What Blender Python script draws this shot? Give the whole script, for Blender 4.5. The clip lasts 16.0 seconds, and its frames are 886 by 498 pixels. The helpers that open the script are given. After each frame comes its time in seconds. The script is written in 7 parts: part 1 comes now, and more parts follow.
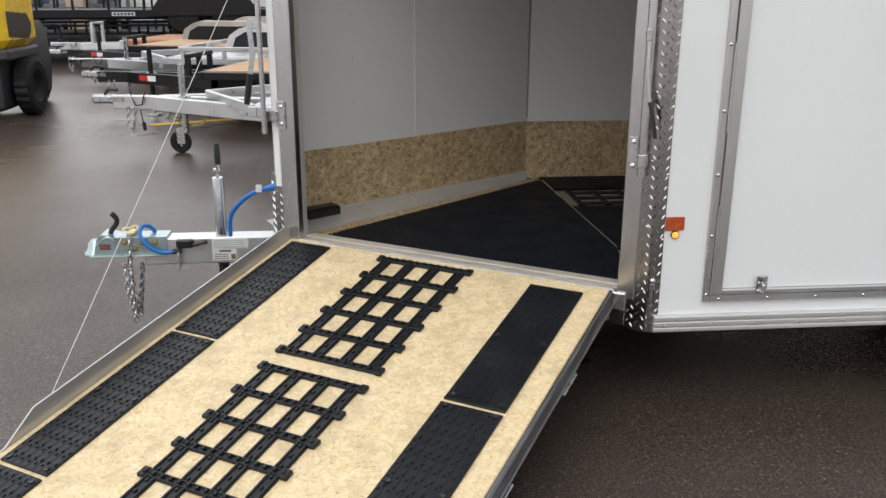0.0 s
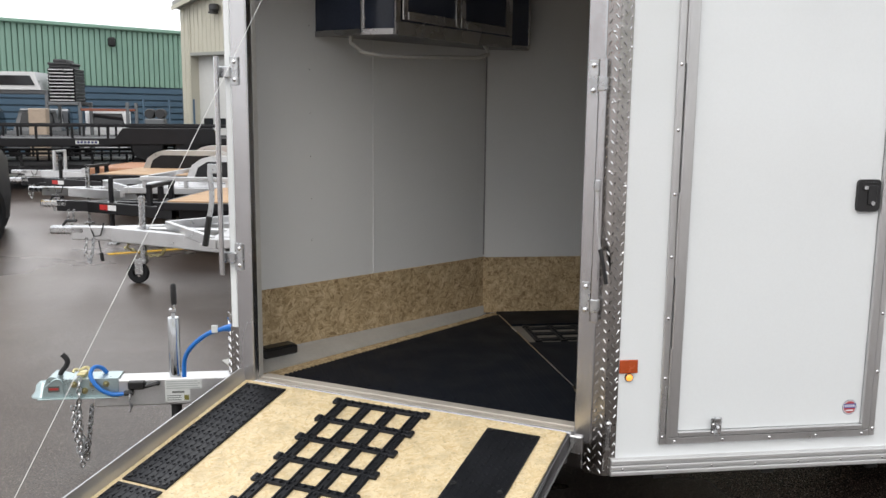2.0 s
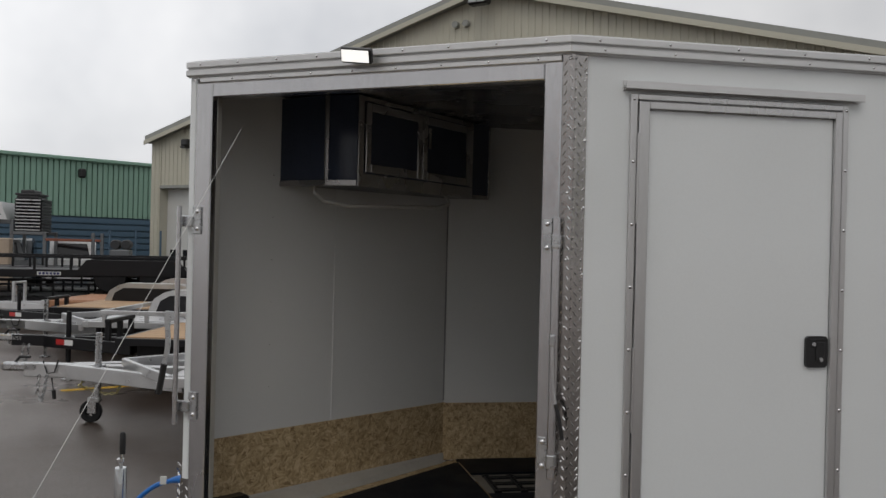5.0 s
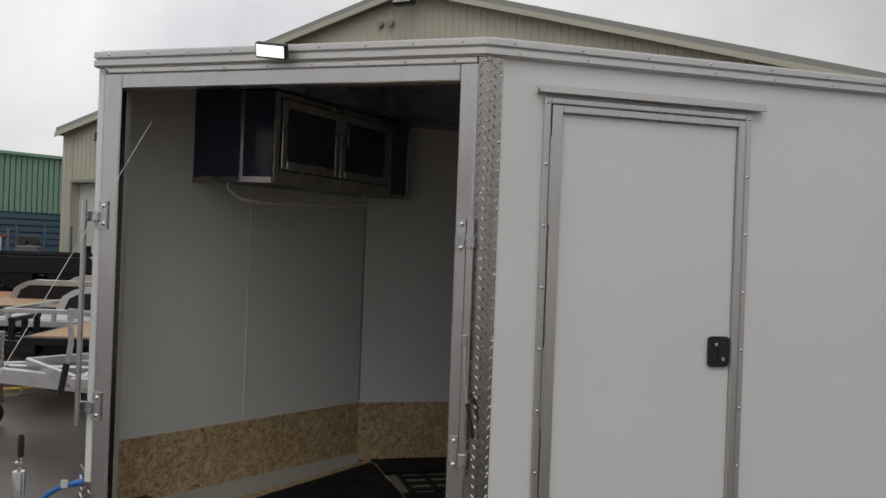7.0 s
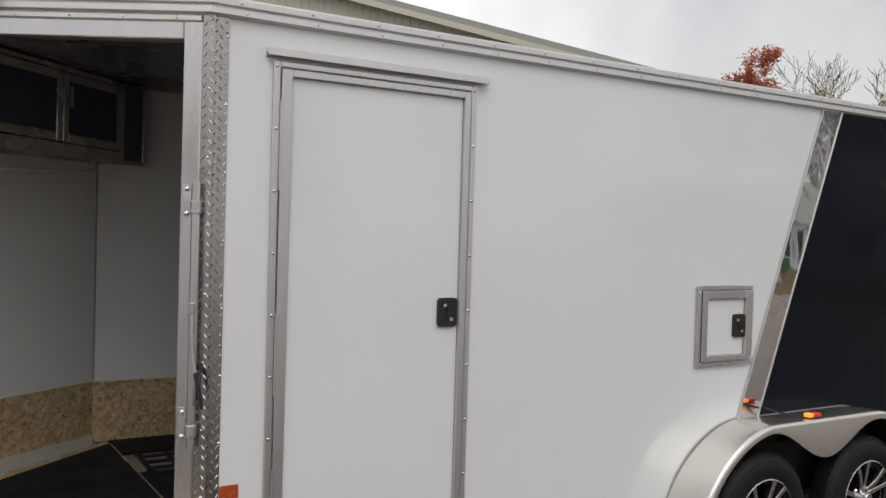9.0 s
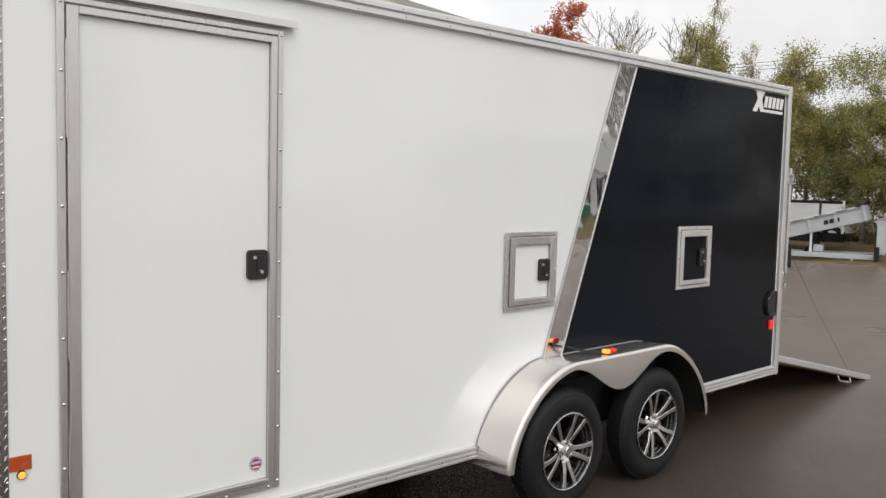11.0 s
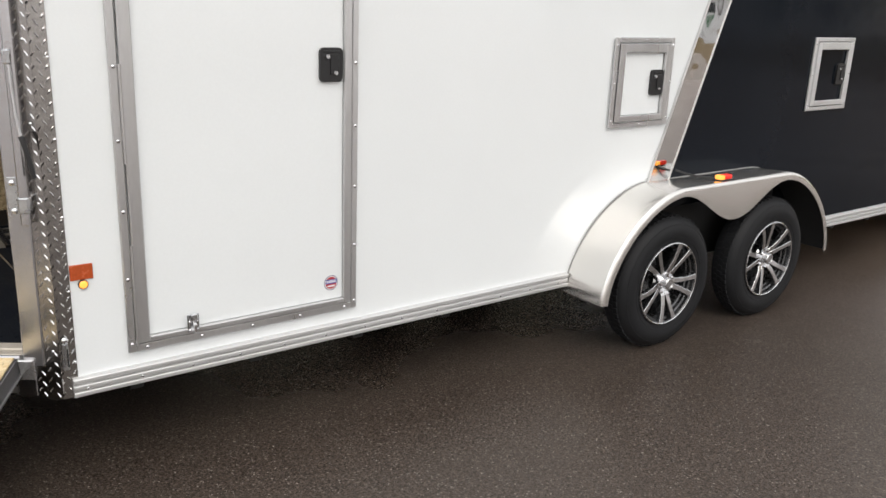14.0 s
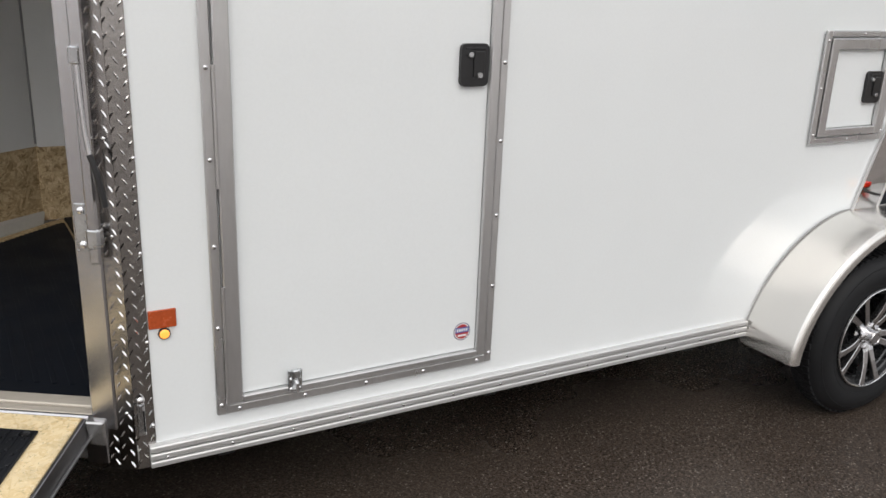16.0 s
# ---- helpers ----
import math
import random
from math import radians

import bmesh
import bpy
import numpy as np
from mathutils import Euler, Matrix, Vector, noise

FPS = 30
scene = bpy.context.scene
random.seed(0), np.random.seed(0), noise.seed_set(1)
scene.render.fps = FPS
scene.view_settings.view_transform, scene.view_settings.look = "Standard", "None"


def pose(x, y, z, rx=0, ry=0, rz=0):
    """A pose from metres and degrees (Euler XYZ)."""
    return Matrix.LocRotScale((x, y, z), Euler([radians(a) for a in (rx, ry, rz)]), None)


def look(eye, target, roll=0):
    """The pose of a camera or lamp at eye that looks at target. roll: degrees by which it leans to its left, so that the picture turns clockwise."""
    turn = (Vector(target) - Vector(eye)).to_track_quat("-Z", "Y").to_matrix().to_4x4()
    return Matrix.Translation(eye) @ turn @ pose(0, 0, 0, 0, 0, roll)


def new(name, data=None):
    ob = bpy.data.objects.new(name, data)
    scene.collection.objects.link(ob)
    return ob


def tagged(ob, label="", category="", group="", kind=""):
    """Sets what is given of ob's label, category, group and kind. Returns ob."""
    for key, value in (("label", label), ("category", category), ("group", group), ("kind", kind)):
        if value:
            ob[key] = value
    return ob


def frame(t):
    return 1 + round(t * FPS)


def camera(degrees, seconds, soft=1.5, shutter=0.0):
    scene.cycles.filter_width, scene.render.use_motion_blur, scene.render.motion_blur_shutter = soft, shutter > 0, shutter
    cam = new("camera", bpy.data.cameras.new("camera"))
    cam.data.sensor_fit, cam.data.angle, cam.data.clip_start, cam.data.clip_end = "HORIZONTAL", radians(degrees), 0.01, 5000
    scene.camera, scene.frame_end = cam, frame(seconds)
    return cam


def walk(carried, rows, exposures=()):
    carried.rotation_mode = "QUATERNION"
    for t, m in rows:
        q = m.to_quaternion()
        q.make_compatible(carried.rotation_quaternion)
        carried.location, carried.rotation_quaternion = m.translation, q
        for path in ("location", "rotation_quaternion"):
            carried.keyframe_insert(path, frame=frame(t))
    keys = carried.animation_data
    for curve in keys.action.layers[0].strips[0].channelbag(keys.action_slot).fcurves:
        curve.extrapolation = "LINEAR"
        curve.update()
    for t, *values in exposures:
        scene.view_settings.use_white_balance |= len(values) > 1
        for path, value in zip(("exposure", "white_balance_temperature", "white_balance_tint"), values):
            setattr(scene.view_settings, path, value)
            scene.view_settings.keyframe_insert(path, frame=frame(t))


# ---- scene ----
cam = camera(55.0, 16.0)
PATH = [
    (0, (-1.015, -2.825, 1.535), (-0.839, -0.923, 0.945), 0.2),
    (0.5, (-1.011, -2.826, 1.547), (-0.808, -0.907, 1.02), 0.4),
    (1, (-1.012, -2.827, 1.57), (-0.785, -0.894, 1.11), 0.5),
    (1.5, (-1.008, -2.826, 1.59), (-0.757, -0.88, 1.204), 0.5),
    (2, (-0.999, -2.835, 1.621), (-0.727, -0.879, 1.308), 0.6),
    (2.5, (-0.999, -2.845, 1.639), (-0.715, -0.88, 1.398), 0.8),
    (3, (-0.994, -2.852, 1.659), (-0.696, -0.882, 1.489), 0.8),
    (3.5, (-0.982, -2.854, 1.679), (-0.664, -0.882, 1.577), 0.9),
    (4, (-0.977, -2.859, 1.691), (-0.646, -0.887, 1.645), 1.1),
    (6.5, (-0.952, -2.862, 1.702), (-0.52, -0.909, 1.713), 2.1),
    (7, (-0.94, -2.867, 1.697), (-0.415, -0.937, 1.699), 2.1),
    (7.5, (-0.922, -2.869, 1.708), (-0.252, -0.984, 1.692), 2.2),
    (8, (-0.889, -2.867, 1.675), (-0.085, -1.035, 1.669), 2.0),
    (8.5, (-0.831, -2.92, 1.68), (0.071, -1.135, 1.649), 2.0),
    (9, (-0.814, -2.93, 1.67), (0.204, -1.209, 1.629), 1.7),
    (9.5, (-0.802, -2.935, 1.665), (0.34, -1.294, 1.604), 1.6),
    (10, (-0.789, -2.934, 1.676), (0.454, -1.37, 1.59), 1.7),
    (12.5, (-0.716, -2.886, 1.645), (0.684, -1.488, 1.359), 2.0),
    (13, (-0.663, -2.821, 1.629), (0.685, -1.396, 1.237), 2.5),
    (13.5, (-0.597, -2.736, 1.609), (0.653, -1.261, 1.096), 2.6),
    (14, (-0.528, -2.653, 1.593), (0.623, -1.12, 1.021), 2.3),
    (14.5, (-0.488, -2.546, 1.578), (0.61, -0.982, 0.985), 2.4),
    (15, (-0.446, -2.343, 1.583), (0.624, -0.767, 0.973), 2.7),
    (15.5, (-0.393, -2.204, 1.588), (0.616, -0.596, 0.958), 2.3),
    (16, (-0.266, -2.067, 1.581), (0.651, -0.399, 0.967), 2.2),
]
# the clip's own exposure and white balance on the way
EXPOSURES = [(0.0, 0.31, 6500, 10), (1.0, 0.40, 6500, 10), (2.0, 0.49, 6500, 10), (2.5, 0.47, 6500, 10), (3.0, 0.30, 6550, 10), (3.5, -0.34, 6550, 10), (4.0, -0.74, 6550, 10), (6.5, -0.65, 6700, 10), (7.0, -0.66, 6700, 10), (7.5, -0.52, 6700, 10), (8.0, -0.20, 6700, 10), (9.0, -0.13, 6700, 10), (10.0, 0.14, 6700, 10), (12.5, 0.45, 6750, 10), (14.5, 0.66, 6650, 10), (15.5, 0.64, 6600, 10), (16.0, 0.40, 6600, 10)]
walk(cam, [(t, look(eye, target, roll)) for t, eye, target, roll in PATH], EXPOSURES)

# ---- world and sun: a bright overcast sky ----
world = bpy.data.worlds.new("overcast_sky")
scene.world = world
world.use_nodes = True
wn, wl = world.node_tree.nodes, world.node_tree.links
wn.clear()
w_out, w_bg = wn.new("ShaderNodeOutputWorld"), wn.new("ShaderNodeBackground")
w_sky = wn.new("ShaderNodeTexSky")
w_sky.sky_type, w_sky.sun_disc = "NISHITA", False
w_sky.sun_elevation, w_sky.sun_rotation = radians(48), radians(200)
w_sky.dust_density, w_sky.air_density = 5.0, 1.2
w_co, w_noise, w_ramp = wn.new("ShaderNodeTexCoord"), wn.new("ShaderNodeTexNoise"), wn.new("ShaderNodeValToRGB")
w_noise.inputs["Scale"].default_value = 2.2
w_noise.inputs["Detail"].default_value = 5.0
w_noise.inputs["Roughness"].default_value = 0.55
w_ramp.color_ramp.elements[0].position, w_ramp.color_ramp.elements[0].color = 0.34, (6.6, 6.75, 7.1, 1)
w_ramp.color_ramp.elements[1].position, w_ramp.color_ramp.elements[1].color = 0.68, (10.4, 10.4, 10.5, 1)
w_mix = wn.new("ShaderNodeMix")
w_mix.data_type = "RGBA"
w_mix.inputs["Factor"].default_value = 0.88
wl.new(w_co.outputs["Generated"], w_noise.inputs["Vector"])
wl.new(w_noise.outputs["Fac"], w_ramp.inputs["Fac"])
wl.new(w_sky.outputs["Color"], w_mix.inputs["A"])
wl.new(w_ramp.outputs["Color"], w_mix.inputs["B"])
w_dot, w_map, w_gain = wn.new("ShaderNodeVectorMath"), wn.new("ShaderNodeMapRange"), wn.new("ShaderNodeVectorMath")
w_dot.operation, w_gain.operation = "DOT_PRODUCT", "SCALE"
w_dot.inputs[1].default_value = (-0.42, 0.86, 0.28)
w_map.inputs["From Min"].default_value, w_map.inputs["From Max"].default_value = 0.1, 1.0
w_map.inputs["To Min"].default_value, w_map.inputs["To Max"].default_value = 1.0, 1.75
wl.new(w_co.outputs["Generated"], w_dot.inputs[0])
wl.new(w_dot.outputs["Value"], w_map.inputs["Value"])
wl.new(w_mix.outputs["Result"], w_gain.inputs[0])
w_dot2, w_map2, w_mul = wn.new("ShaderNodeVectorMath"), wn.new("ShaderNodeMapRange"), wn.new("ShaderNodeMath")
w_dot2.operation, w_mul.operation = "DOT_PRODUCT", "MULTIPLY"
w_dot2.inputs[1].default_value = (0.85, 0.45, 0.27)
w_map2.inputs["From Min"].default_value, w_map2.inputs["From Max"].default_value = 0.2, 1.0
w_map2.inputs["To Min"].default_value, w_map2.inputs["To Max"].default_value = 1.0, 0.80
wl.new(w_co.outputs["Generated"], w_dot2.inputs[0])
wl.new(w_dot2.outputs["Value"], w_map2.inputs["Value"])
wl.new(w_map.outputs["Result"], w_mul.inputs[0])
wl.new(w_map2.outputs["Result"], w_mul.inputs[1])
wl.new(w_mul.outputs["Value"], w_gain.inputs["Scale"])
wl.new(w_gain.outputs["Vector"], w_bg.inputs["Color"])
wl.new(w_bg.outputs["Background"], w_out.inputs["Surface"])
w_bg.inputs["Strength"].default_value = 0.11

sun = new("sun", bpy.data.lights.new("sun", "SUN"))
sun.data.energy, sun.data.angle, sun.data.color = 0.7, radians(40), (1.0, 0.97, 0.93)
sun.matrix_basis = look((-6, -14, 18), (0, 0, 0))

# ---- materials ----
def nodes_of(name):
    m = bpy.data.materials.new(name)
    m.use_nodes = True
    nt = m.node_tree
    return m, nt, nt.nodes["Principled BSDF"]


def mapped(nt, scale=(1, 1, 1), rot=(0, 0, 0)):
    co, mp = nt.nodes.new("ShaderNodeTexCoord"), nt.nodes.new("ShaderNodeMapping")
    mp.inputs["Scale"].default_value = scale
    mp.inputs["Rotation"].default_value = rot
    nt.links.new(co.outputs["Object"], mp.inputs["Vector"])
    return mp.outputs["Vector"]


def noisy(nt, vec, scale, detail=4.0, rough=0.55):
    n = nt.nodes.new("ShaderNodeTexNoise")
    n.inputs["Scale"].default_value, n.inputs["Detail"].default_value, n.inputs["Roughness"].default_value = scale, detail, rough
    nt.links.new(vec, n.inputs["Vector"])
    return n.outputs["Fac"]


def ramped(nt, fac, stops):
    r = nt.nodes.new("ShaderNodeValToRGB")
    els = r.color_ramp.elements
    while len(els) < len(stops):
        els.new(0.5)
    for e, (p, c) in zip(els, stops):
        e.position, e.color = p, ((c, c, c, 1) if isinstance(c, (int, float)) else (*c, 1))
    nt.links.new(fac, r.inputs["Fac"])
    return r.outputs["Color"]


def mixed(nt, fac, a, b, blend="MIX"):
    m = nt.nodes.new("ShaderNodeMix")
    m.data_type, m.blend_type = "RGBA", blend
    for key, v in (("Factor", fac), ("A", a), ("B", b)):
        if hasattr(v, "is_output"):
            nt.links.new(v, m.inputs[key])
        elif key == "Factor":
            m.inputs[key].default_value = v
        else:
            m.inputs[key].default_value = (*v, 1)
    return m.outputs["Result"]


def bumped(nt, bsdf, height, strength=0.3, dist=0.002):
    b = nt.nodes.new("ShaderNodeBump")
    b.inputs["Strength"].default_value, b.inputs["Distance"].default_value = strength, dist
    nt.links.new(height, b.inputs["Height"])
    nt.links.new(b.outputs["Normal"], bsdf.inputs["Normal"])


def surface(name, color, rough=0.5, metal=0.0, vary=0.12, scale=6.0, bump=0.0, grain=120.0, stretch=(1, 1, 1), rvary=0.08, spec=0.5, coat=0.0, wave=0.0):
    """A plain material with variation at two scales, in colour and roughness, and a fine relief."""
    m, nt, bsdf = nodes_of(name)
    vec = mapped(nt, stretch)
    big, fine = noisy(nt, vec, scale), noisy(nt, vec, grain, 3.0, 0.6)
    dark = tuple(c * (1 - vary) for c in color)
    lite = tuple(min(1.0, c * (1 + vary)) for c in color)
    c1 = ramped(nt, big, [(0.3, dark), (0.7, lite)])
    c2 = mixed(nt, 0.25, c1, ramped(nt, fine, [(0.35, tuple(c * (1 - vary * 1.5) for c in color)), (0.65, lite)]))
    nt.links.new(c2, bsdf.inputs["Base Color"])
    nt.links.new(ramped(nt, big, [(0.3, max(0.0, rough - rvary)), (0.75, min(1.0, rough + rvary))]), bsdf.inputs["Roughness"])
    bsdf.inputs["Metallic"].default_value = metal
    bsdf.inputs["Specular IOR Level"].default_value = spec
    bsdf.inputs["Coat Weight"].default_value = coat
    if wave:
        bumped(nt, bsdf, noisy(nt, vec, 3.5, 2.0), wave, 0.02)
    elif bump:
        bumped(nt, bsdf, fine, bump)
    return m


def glow(name, color, strength, base=None):
    m, nt, bsdf = nodes_of(name)
    bsdf.inputs["Base Color"].default_value = (*(base or color), 1)
    bsdf.inputs["Emission Color"].default_value = (*color, 1)
    bsdf.inputs["Emission Strength"].default_value = strength
    bsdf.inputs["Roughness"].default_value = 0.2
    return m


def osb_material(name, dark, mid, lite, upright=False, wear=0.3, contrast=1.0):
    """Oriented strand board: thin strands lying in four directions, patch by patch, with dark slivers and blotches."""
    m, nt, bsdf = nodes_of(name)
    co, al = nt.nodes.new("ShaderNodeTexCoord"), nt.nodes.new("ShaderNodeMapping")
    al.inputs["Rotation"].default_value = (0, 0, radians(-35)) if upright else (0, 0, 0)
    nt.links.new(co.outputs["Object"], al.inputs["Vector"])
    vec = al.outputs["Vector"]

    def strands(turn, long, thin, seed):
        mp = nt.nodes.new("ShaderNodeMapping")
        mp.vector_type = "TEXTURE"
        mp.inputs["Rotation"].default_value = (0, turn, 0) if upright else (0, 0, turn)
        mp.inputs["Scale"].default_value = (1 / long, 1 / thin, 1 / thin)
        mp.inputs["Location"].default_value = (seed * 3.7, seed * 1.3, seed * 2.1)
        nt.links.new(vec, mp.inputs["Vector"])
        v = nt.nodes.new("ShaderNodeTexVoronoi")
        v.inputs["Scale"].default_value, v.inputs["Randomness"].default_value = 1.0, 1.0
        nt.links.new(mp.outputs["Vector"], v.inputs["Vector"])
        sp = nt.nodes.new("ShaderNodeSeparateColor")
        nt.links.new(v.outputs["Color"], sp.inputs["Color"])
        n = noisy(nt, mp.outputs["Vector"], 2.6, 2.0)
        add = nt.nodes.new("ShaderNodeMath")
        add.operation = "MULTIPLY_ADD"
        nt.links.new(n, add.inputs[0])
        add.inputs[1].default_value = 0.9
        nt.links.new(sp.outputs["Red"], add.inputs[2])
        return add.outputs["Value"], sp.outputs["Green"], v.outputs["Distance"]

    lay = [strands(t, l, w, k) for k, (t, l, w) in enumerate(((0.25, 34, 110), (1.15, 38, 125), (2.0, 30, 105), (2.75, 40, 135)))]
    chip = nt.nodes.new("ShaderNodeTexVoronoi")
    chip.inputs["Scale"].default_value = 38.0
    bend = nt.nodes.new("ShaderNodeVectorMath")
    bend.operation = "MULTIPLY_ADD"
    warp = nt.nodes.new("ShaderNodeTexNoise")
    warp.inputs["Scale"].default_value = 40.0
    nt.links.new(vec, warp.inputs["Vector"])
    nt.links.new(warp.outputs["Color"], bend.inputs[0])
    bend.inputs[1].default_value = (0.022, 0.022, 0.022)
    nt.links.new(vec, bend.inputs[2])
    nt.links.new(bend.outputs["Vector"], chip.inputs["Vector"])
    csep = nt.nodes.new("ShaderNodeSeparateColor")
    nt.links.new(chip.outputs["Color"], csep.inputs["Color"])
    val = lay[0][0]
    for k, (value, pick, _) in enumerate(lay[1:]):
        mx = nt.nodes.new("ShaderNodeMix")
        lim = 0.25 * (k + 1)
        nt.links.new(ramped(nt, csep.outputs["Red"], [(lim, 0.0), (lim + 0.004, 1.0)]), mx.inputs["Factor"])
        nt.links.new(val, mx.inputs["A"])
        nt.links.new(value, mx.inputs["B"])
        val = mx.outputs["Result"]
    tone = nt.nodes.new("ShaderNodeMath")
    tone.operation = "MULTIPLY_ADD"
    nt.links.new(csep.outputs["Green"], tone.inputs[0])
    tone.inputs[1].default_value = 0.45
    nt.links.new(val, tone.inputs[2])
    val = tone.outputs["Value"]
    half = nt.nodes.new("ShaderNodeMath")
    half.operation = "MULTIPLY"
    nt.links.new(val, half.inputs[0])
    half.inputs[1].default_value = 0.43
    k0, k1 = 0.5 - 0.34 / contrast, 0.5 + 0.34 / contrast
    c = ramped(nt, half.outputs["Value"], [(max(0.0, k0), dark), (0.48, mid), (min(1.0, k1), lite)])
    sliver = ramped(nt, noisy(nt, mapped(nt, (70, 190, 190), (0.4, 0.7, 0.5)), 1.0, 2.0), [(0.67, 0.0), (0.72, 0.55)])
    c = mixed(nt, sliver, c, tuple(x * 0.42 for x in mid))
    blotch = ramped(nt, noisy(nt, vec, 11.0, 6.0, 0.7), [(0.46, 0.0), (0.74, wear)])
    c = mixed(nt, blotch, c, tuple(x * 0.62 for x in mid))
    speck = ramped(nt, noisy(nt, vec, 75.0, 3.0, 0.65), [(0.60, 0.0), (0.70, wear)])
    c = mixed(nt, speck, c, tuple(x * 0.5 for x in mid))
    nt.links.new(c, bsdf.inputs["Base Color"])
    bsdf.inputs["Roughness"].default_value = 0.62
    bumped(nt, bsdf, half.outputs["Value"], 0.25, 0.0012)
    return m


def asphalt_material():
    m, nt, bsdf = nodes_of("wet_asphalt")
    vec = mapped(nt)
    big, mid = noisy(nt, vec, 0.22, 5.0, 0.6), noisy(nt, vec, 1.6, 5.0, 0.6)
    v = nt.nodes.new("ShaderNodeTexVoronoi")
    v.inputs["Scale"].default_value = 205.0
    nt.links.new(vec, v.inputs["Vector"])
    sep = nt.nodes.new("ShaderNodeSeparateColor")
    nt.links.new(v.outputs["Color"], sep.inputs["Color"])
    base = ramped(nt, mid, [(0.3, (0.034, 0.0255, 0.0200)), (0.7, (0.060, 0.0450, 0.0355))])
    stones = ramped(nt, sep.outputs["Red"], [(0.0, (0.010, 0.0080, 0.0065)), (0.55, (0.052, 0.0390, 0.0310)), (0.90, (0.104, 0.080, 0.064)), (0.955, (0.118, 0.096, 0.080)), (0.975, (0.165, 0.142, 0.122)), (1.0, (0.33, 0.30, 0.27))])
    c = mixed(nt, 0.8, base, stones)
    lumps = ramped(nt, noisy(nt, vec, 105.0, 3.0, 0.7), [(0.36, 0.46), (0.64, 1.55)])
    c = mixed(nt, 1.0, c, lumps, "MULTIPLY")
    c = mixed(nt, ramped(nt, big, [(0.35, 0.0), (0.7, 0.35)]), c, (0.050, 0.041, 0.035))
    # paler towards +x: the far sky sheen is put into the colour
    sx = nt.nodes.new("ShaderNodeSeparateXYZ")
    nt.links.new(vec, sx.inputs["Vector"])
    sheen_x = nt.nodes.new("ShaderNodeMath")
    sheen_x.operation = "MULTIPLY_ADD"
    nt.links.new(noisy(nt, vec, 0.35, 4.0, 0.6), sheen_x.inputs[0])
    sheen_x.inputs[1].default_value = 5.0
    nt.links.new(sx.outputs["X"], sheen_x.inputs[2])
    span = nt.nodes.new("ShaderNodeMapRange")
    span.inputs["From Min"].default_value, span.inputs["From Max"].default_value = 6.0, 15.0
    nt.links.new(sheen_x.outputs["Value"], span.inputs["Value"])
    c = mixed(nt, span.outputs["Result"], c, mixed(nt, 0.70, c, (0.165, 0.130, 0.113)))
    nt.links.new(c, bsdf.inputs["Base Color"])
    nt.links.new(ramped(nt, big, [(0.36, 0.20), (0.50, 0.36), (0.66, 0.52)]), bsdf.inputs["Roughness"])
    lw = nt.nodes.new("ShaderNodeLayerWeight")
    film = nt.nodes.new("ShaderNodeMath")
    film.operation = "MULTIPLY"
    nt.links.new(ramped(nt, lw.outputs["Facing"], [(0.70, 0.0), (0.945, 1.0)]), film.inputs[0])
    nt.links.new(ramped(nt, noisy(nt, vec, 85.0, 3.0, 0.7), [(0.36, 0.62), (0.64, 1.0)]), film.inputs[1])
    nt.links.new(film.outputs["Value"], bsdf.inputs["Coat Weight"])
    bsdf.inputs["Coat Roughness"].default_value, bsdf.inputs["Coat IOR"].default_value = 0.30, 1.9
    bsdf.inputs["Coat Tint"].default_value = (1.0, 0.90, 0.85, 1)
    nt.links.new(ramped(nt, noisy(nt, vec, 85.0, 3.0, 0.7), [(0.36, 0.22), (0.50, 0.40), (0.66, 0.66)]), bsdf.inputs["Specular IOR Level"])
    bsdf.inputs["Specular Tint"].default_value = (1.0, 0.93, 0.88, 1)
    grit = nt.nodes.new("ShaderNodeMath")
    grit.operation = "ADD"
    nt.links.new(v.outputs["Distance"], grit.inputs[0])
    nt.links.new(noisy(nt, vec, 260.0, 2.0), grit.inputs[1])
    bumped(nt, bsdf, grit.outputs["Value"], 0.26, 0.003)
    nt.links.new(bsdf.inputs["Normal"].links[0].from_socket, bsdf.inputs["Coat Normal"])
    return m


def leaf_material(name, cols, rough=0.6):
    m, nt, bsdf = nodes_of(name)
    g = nt.nodes.new("ShaderNodeNewGeometry")
    n = len(cols) - 1
    col = ramped(nt, g.outputs["Random Per Island"], [(i / n, c) for i, c in enumerate(cols)])
    nt.links.new(col, bsdf.inputs["Base Color"])
    bsdf.inputs["Roughness"].default_value = rough
    thin, mix = nt.nodes.new("ShaderNodeBsdfTranslucent"), nt.nodes.new("ShaderNodeMixShader")
    nt.links.new(col, thin.inputs["Color"])
    mix.inputs["Fac"].default_value = 0.4
    nt.links.new(bsdf.outputs["BSDF"], mix.inputs[1])
    nt.links.new(thin.outputs["BSDF"], mix.inputs[2])
    nt.links.new(mix.outputs["Shader"], nt.nodes["Material Output"].inputs["Surface"])
    return m


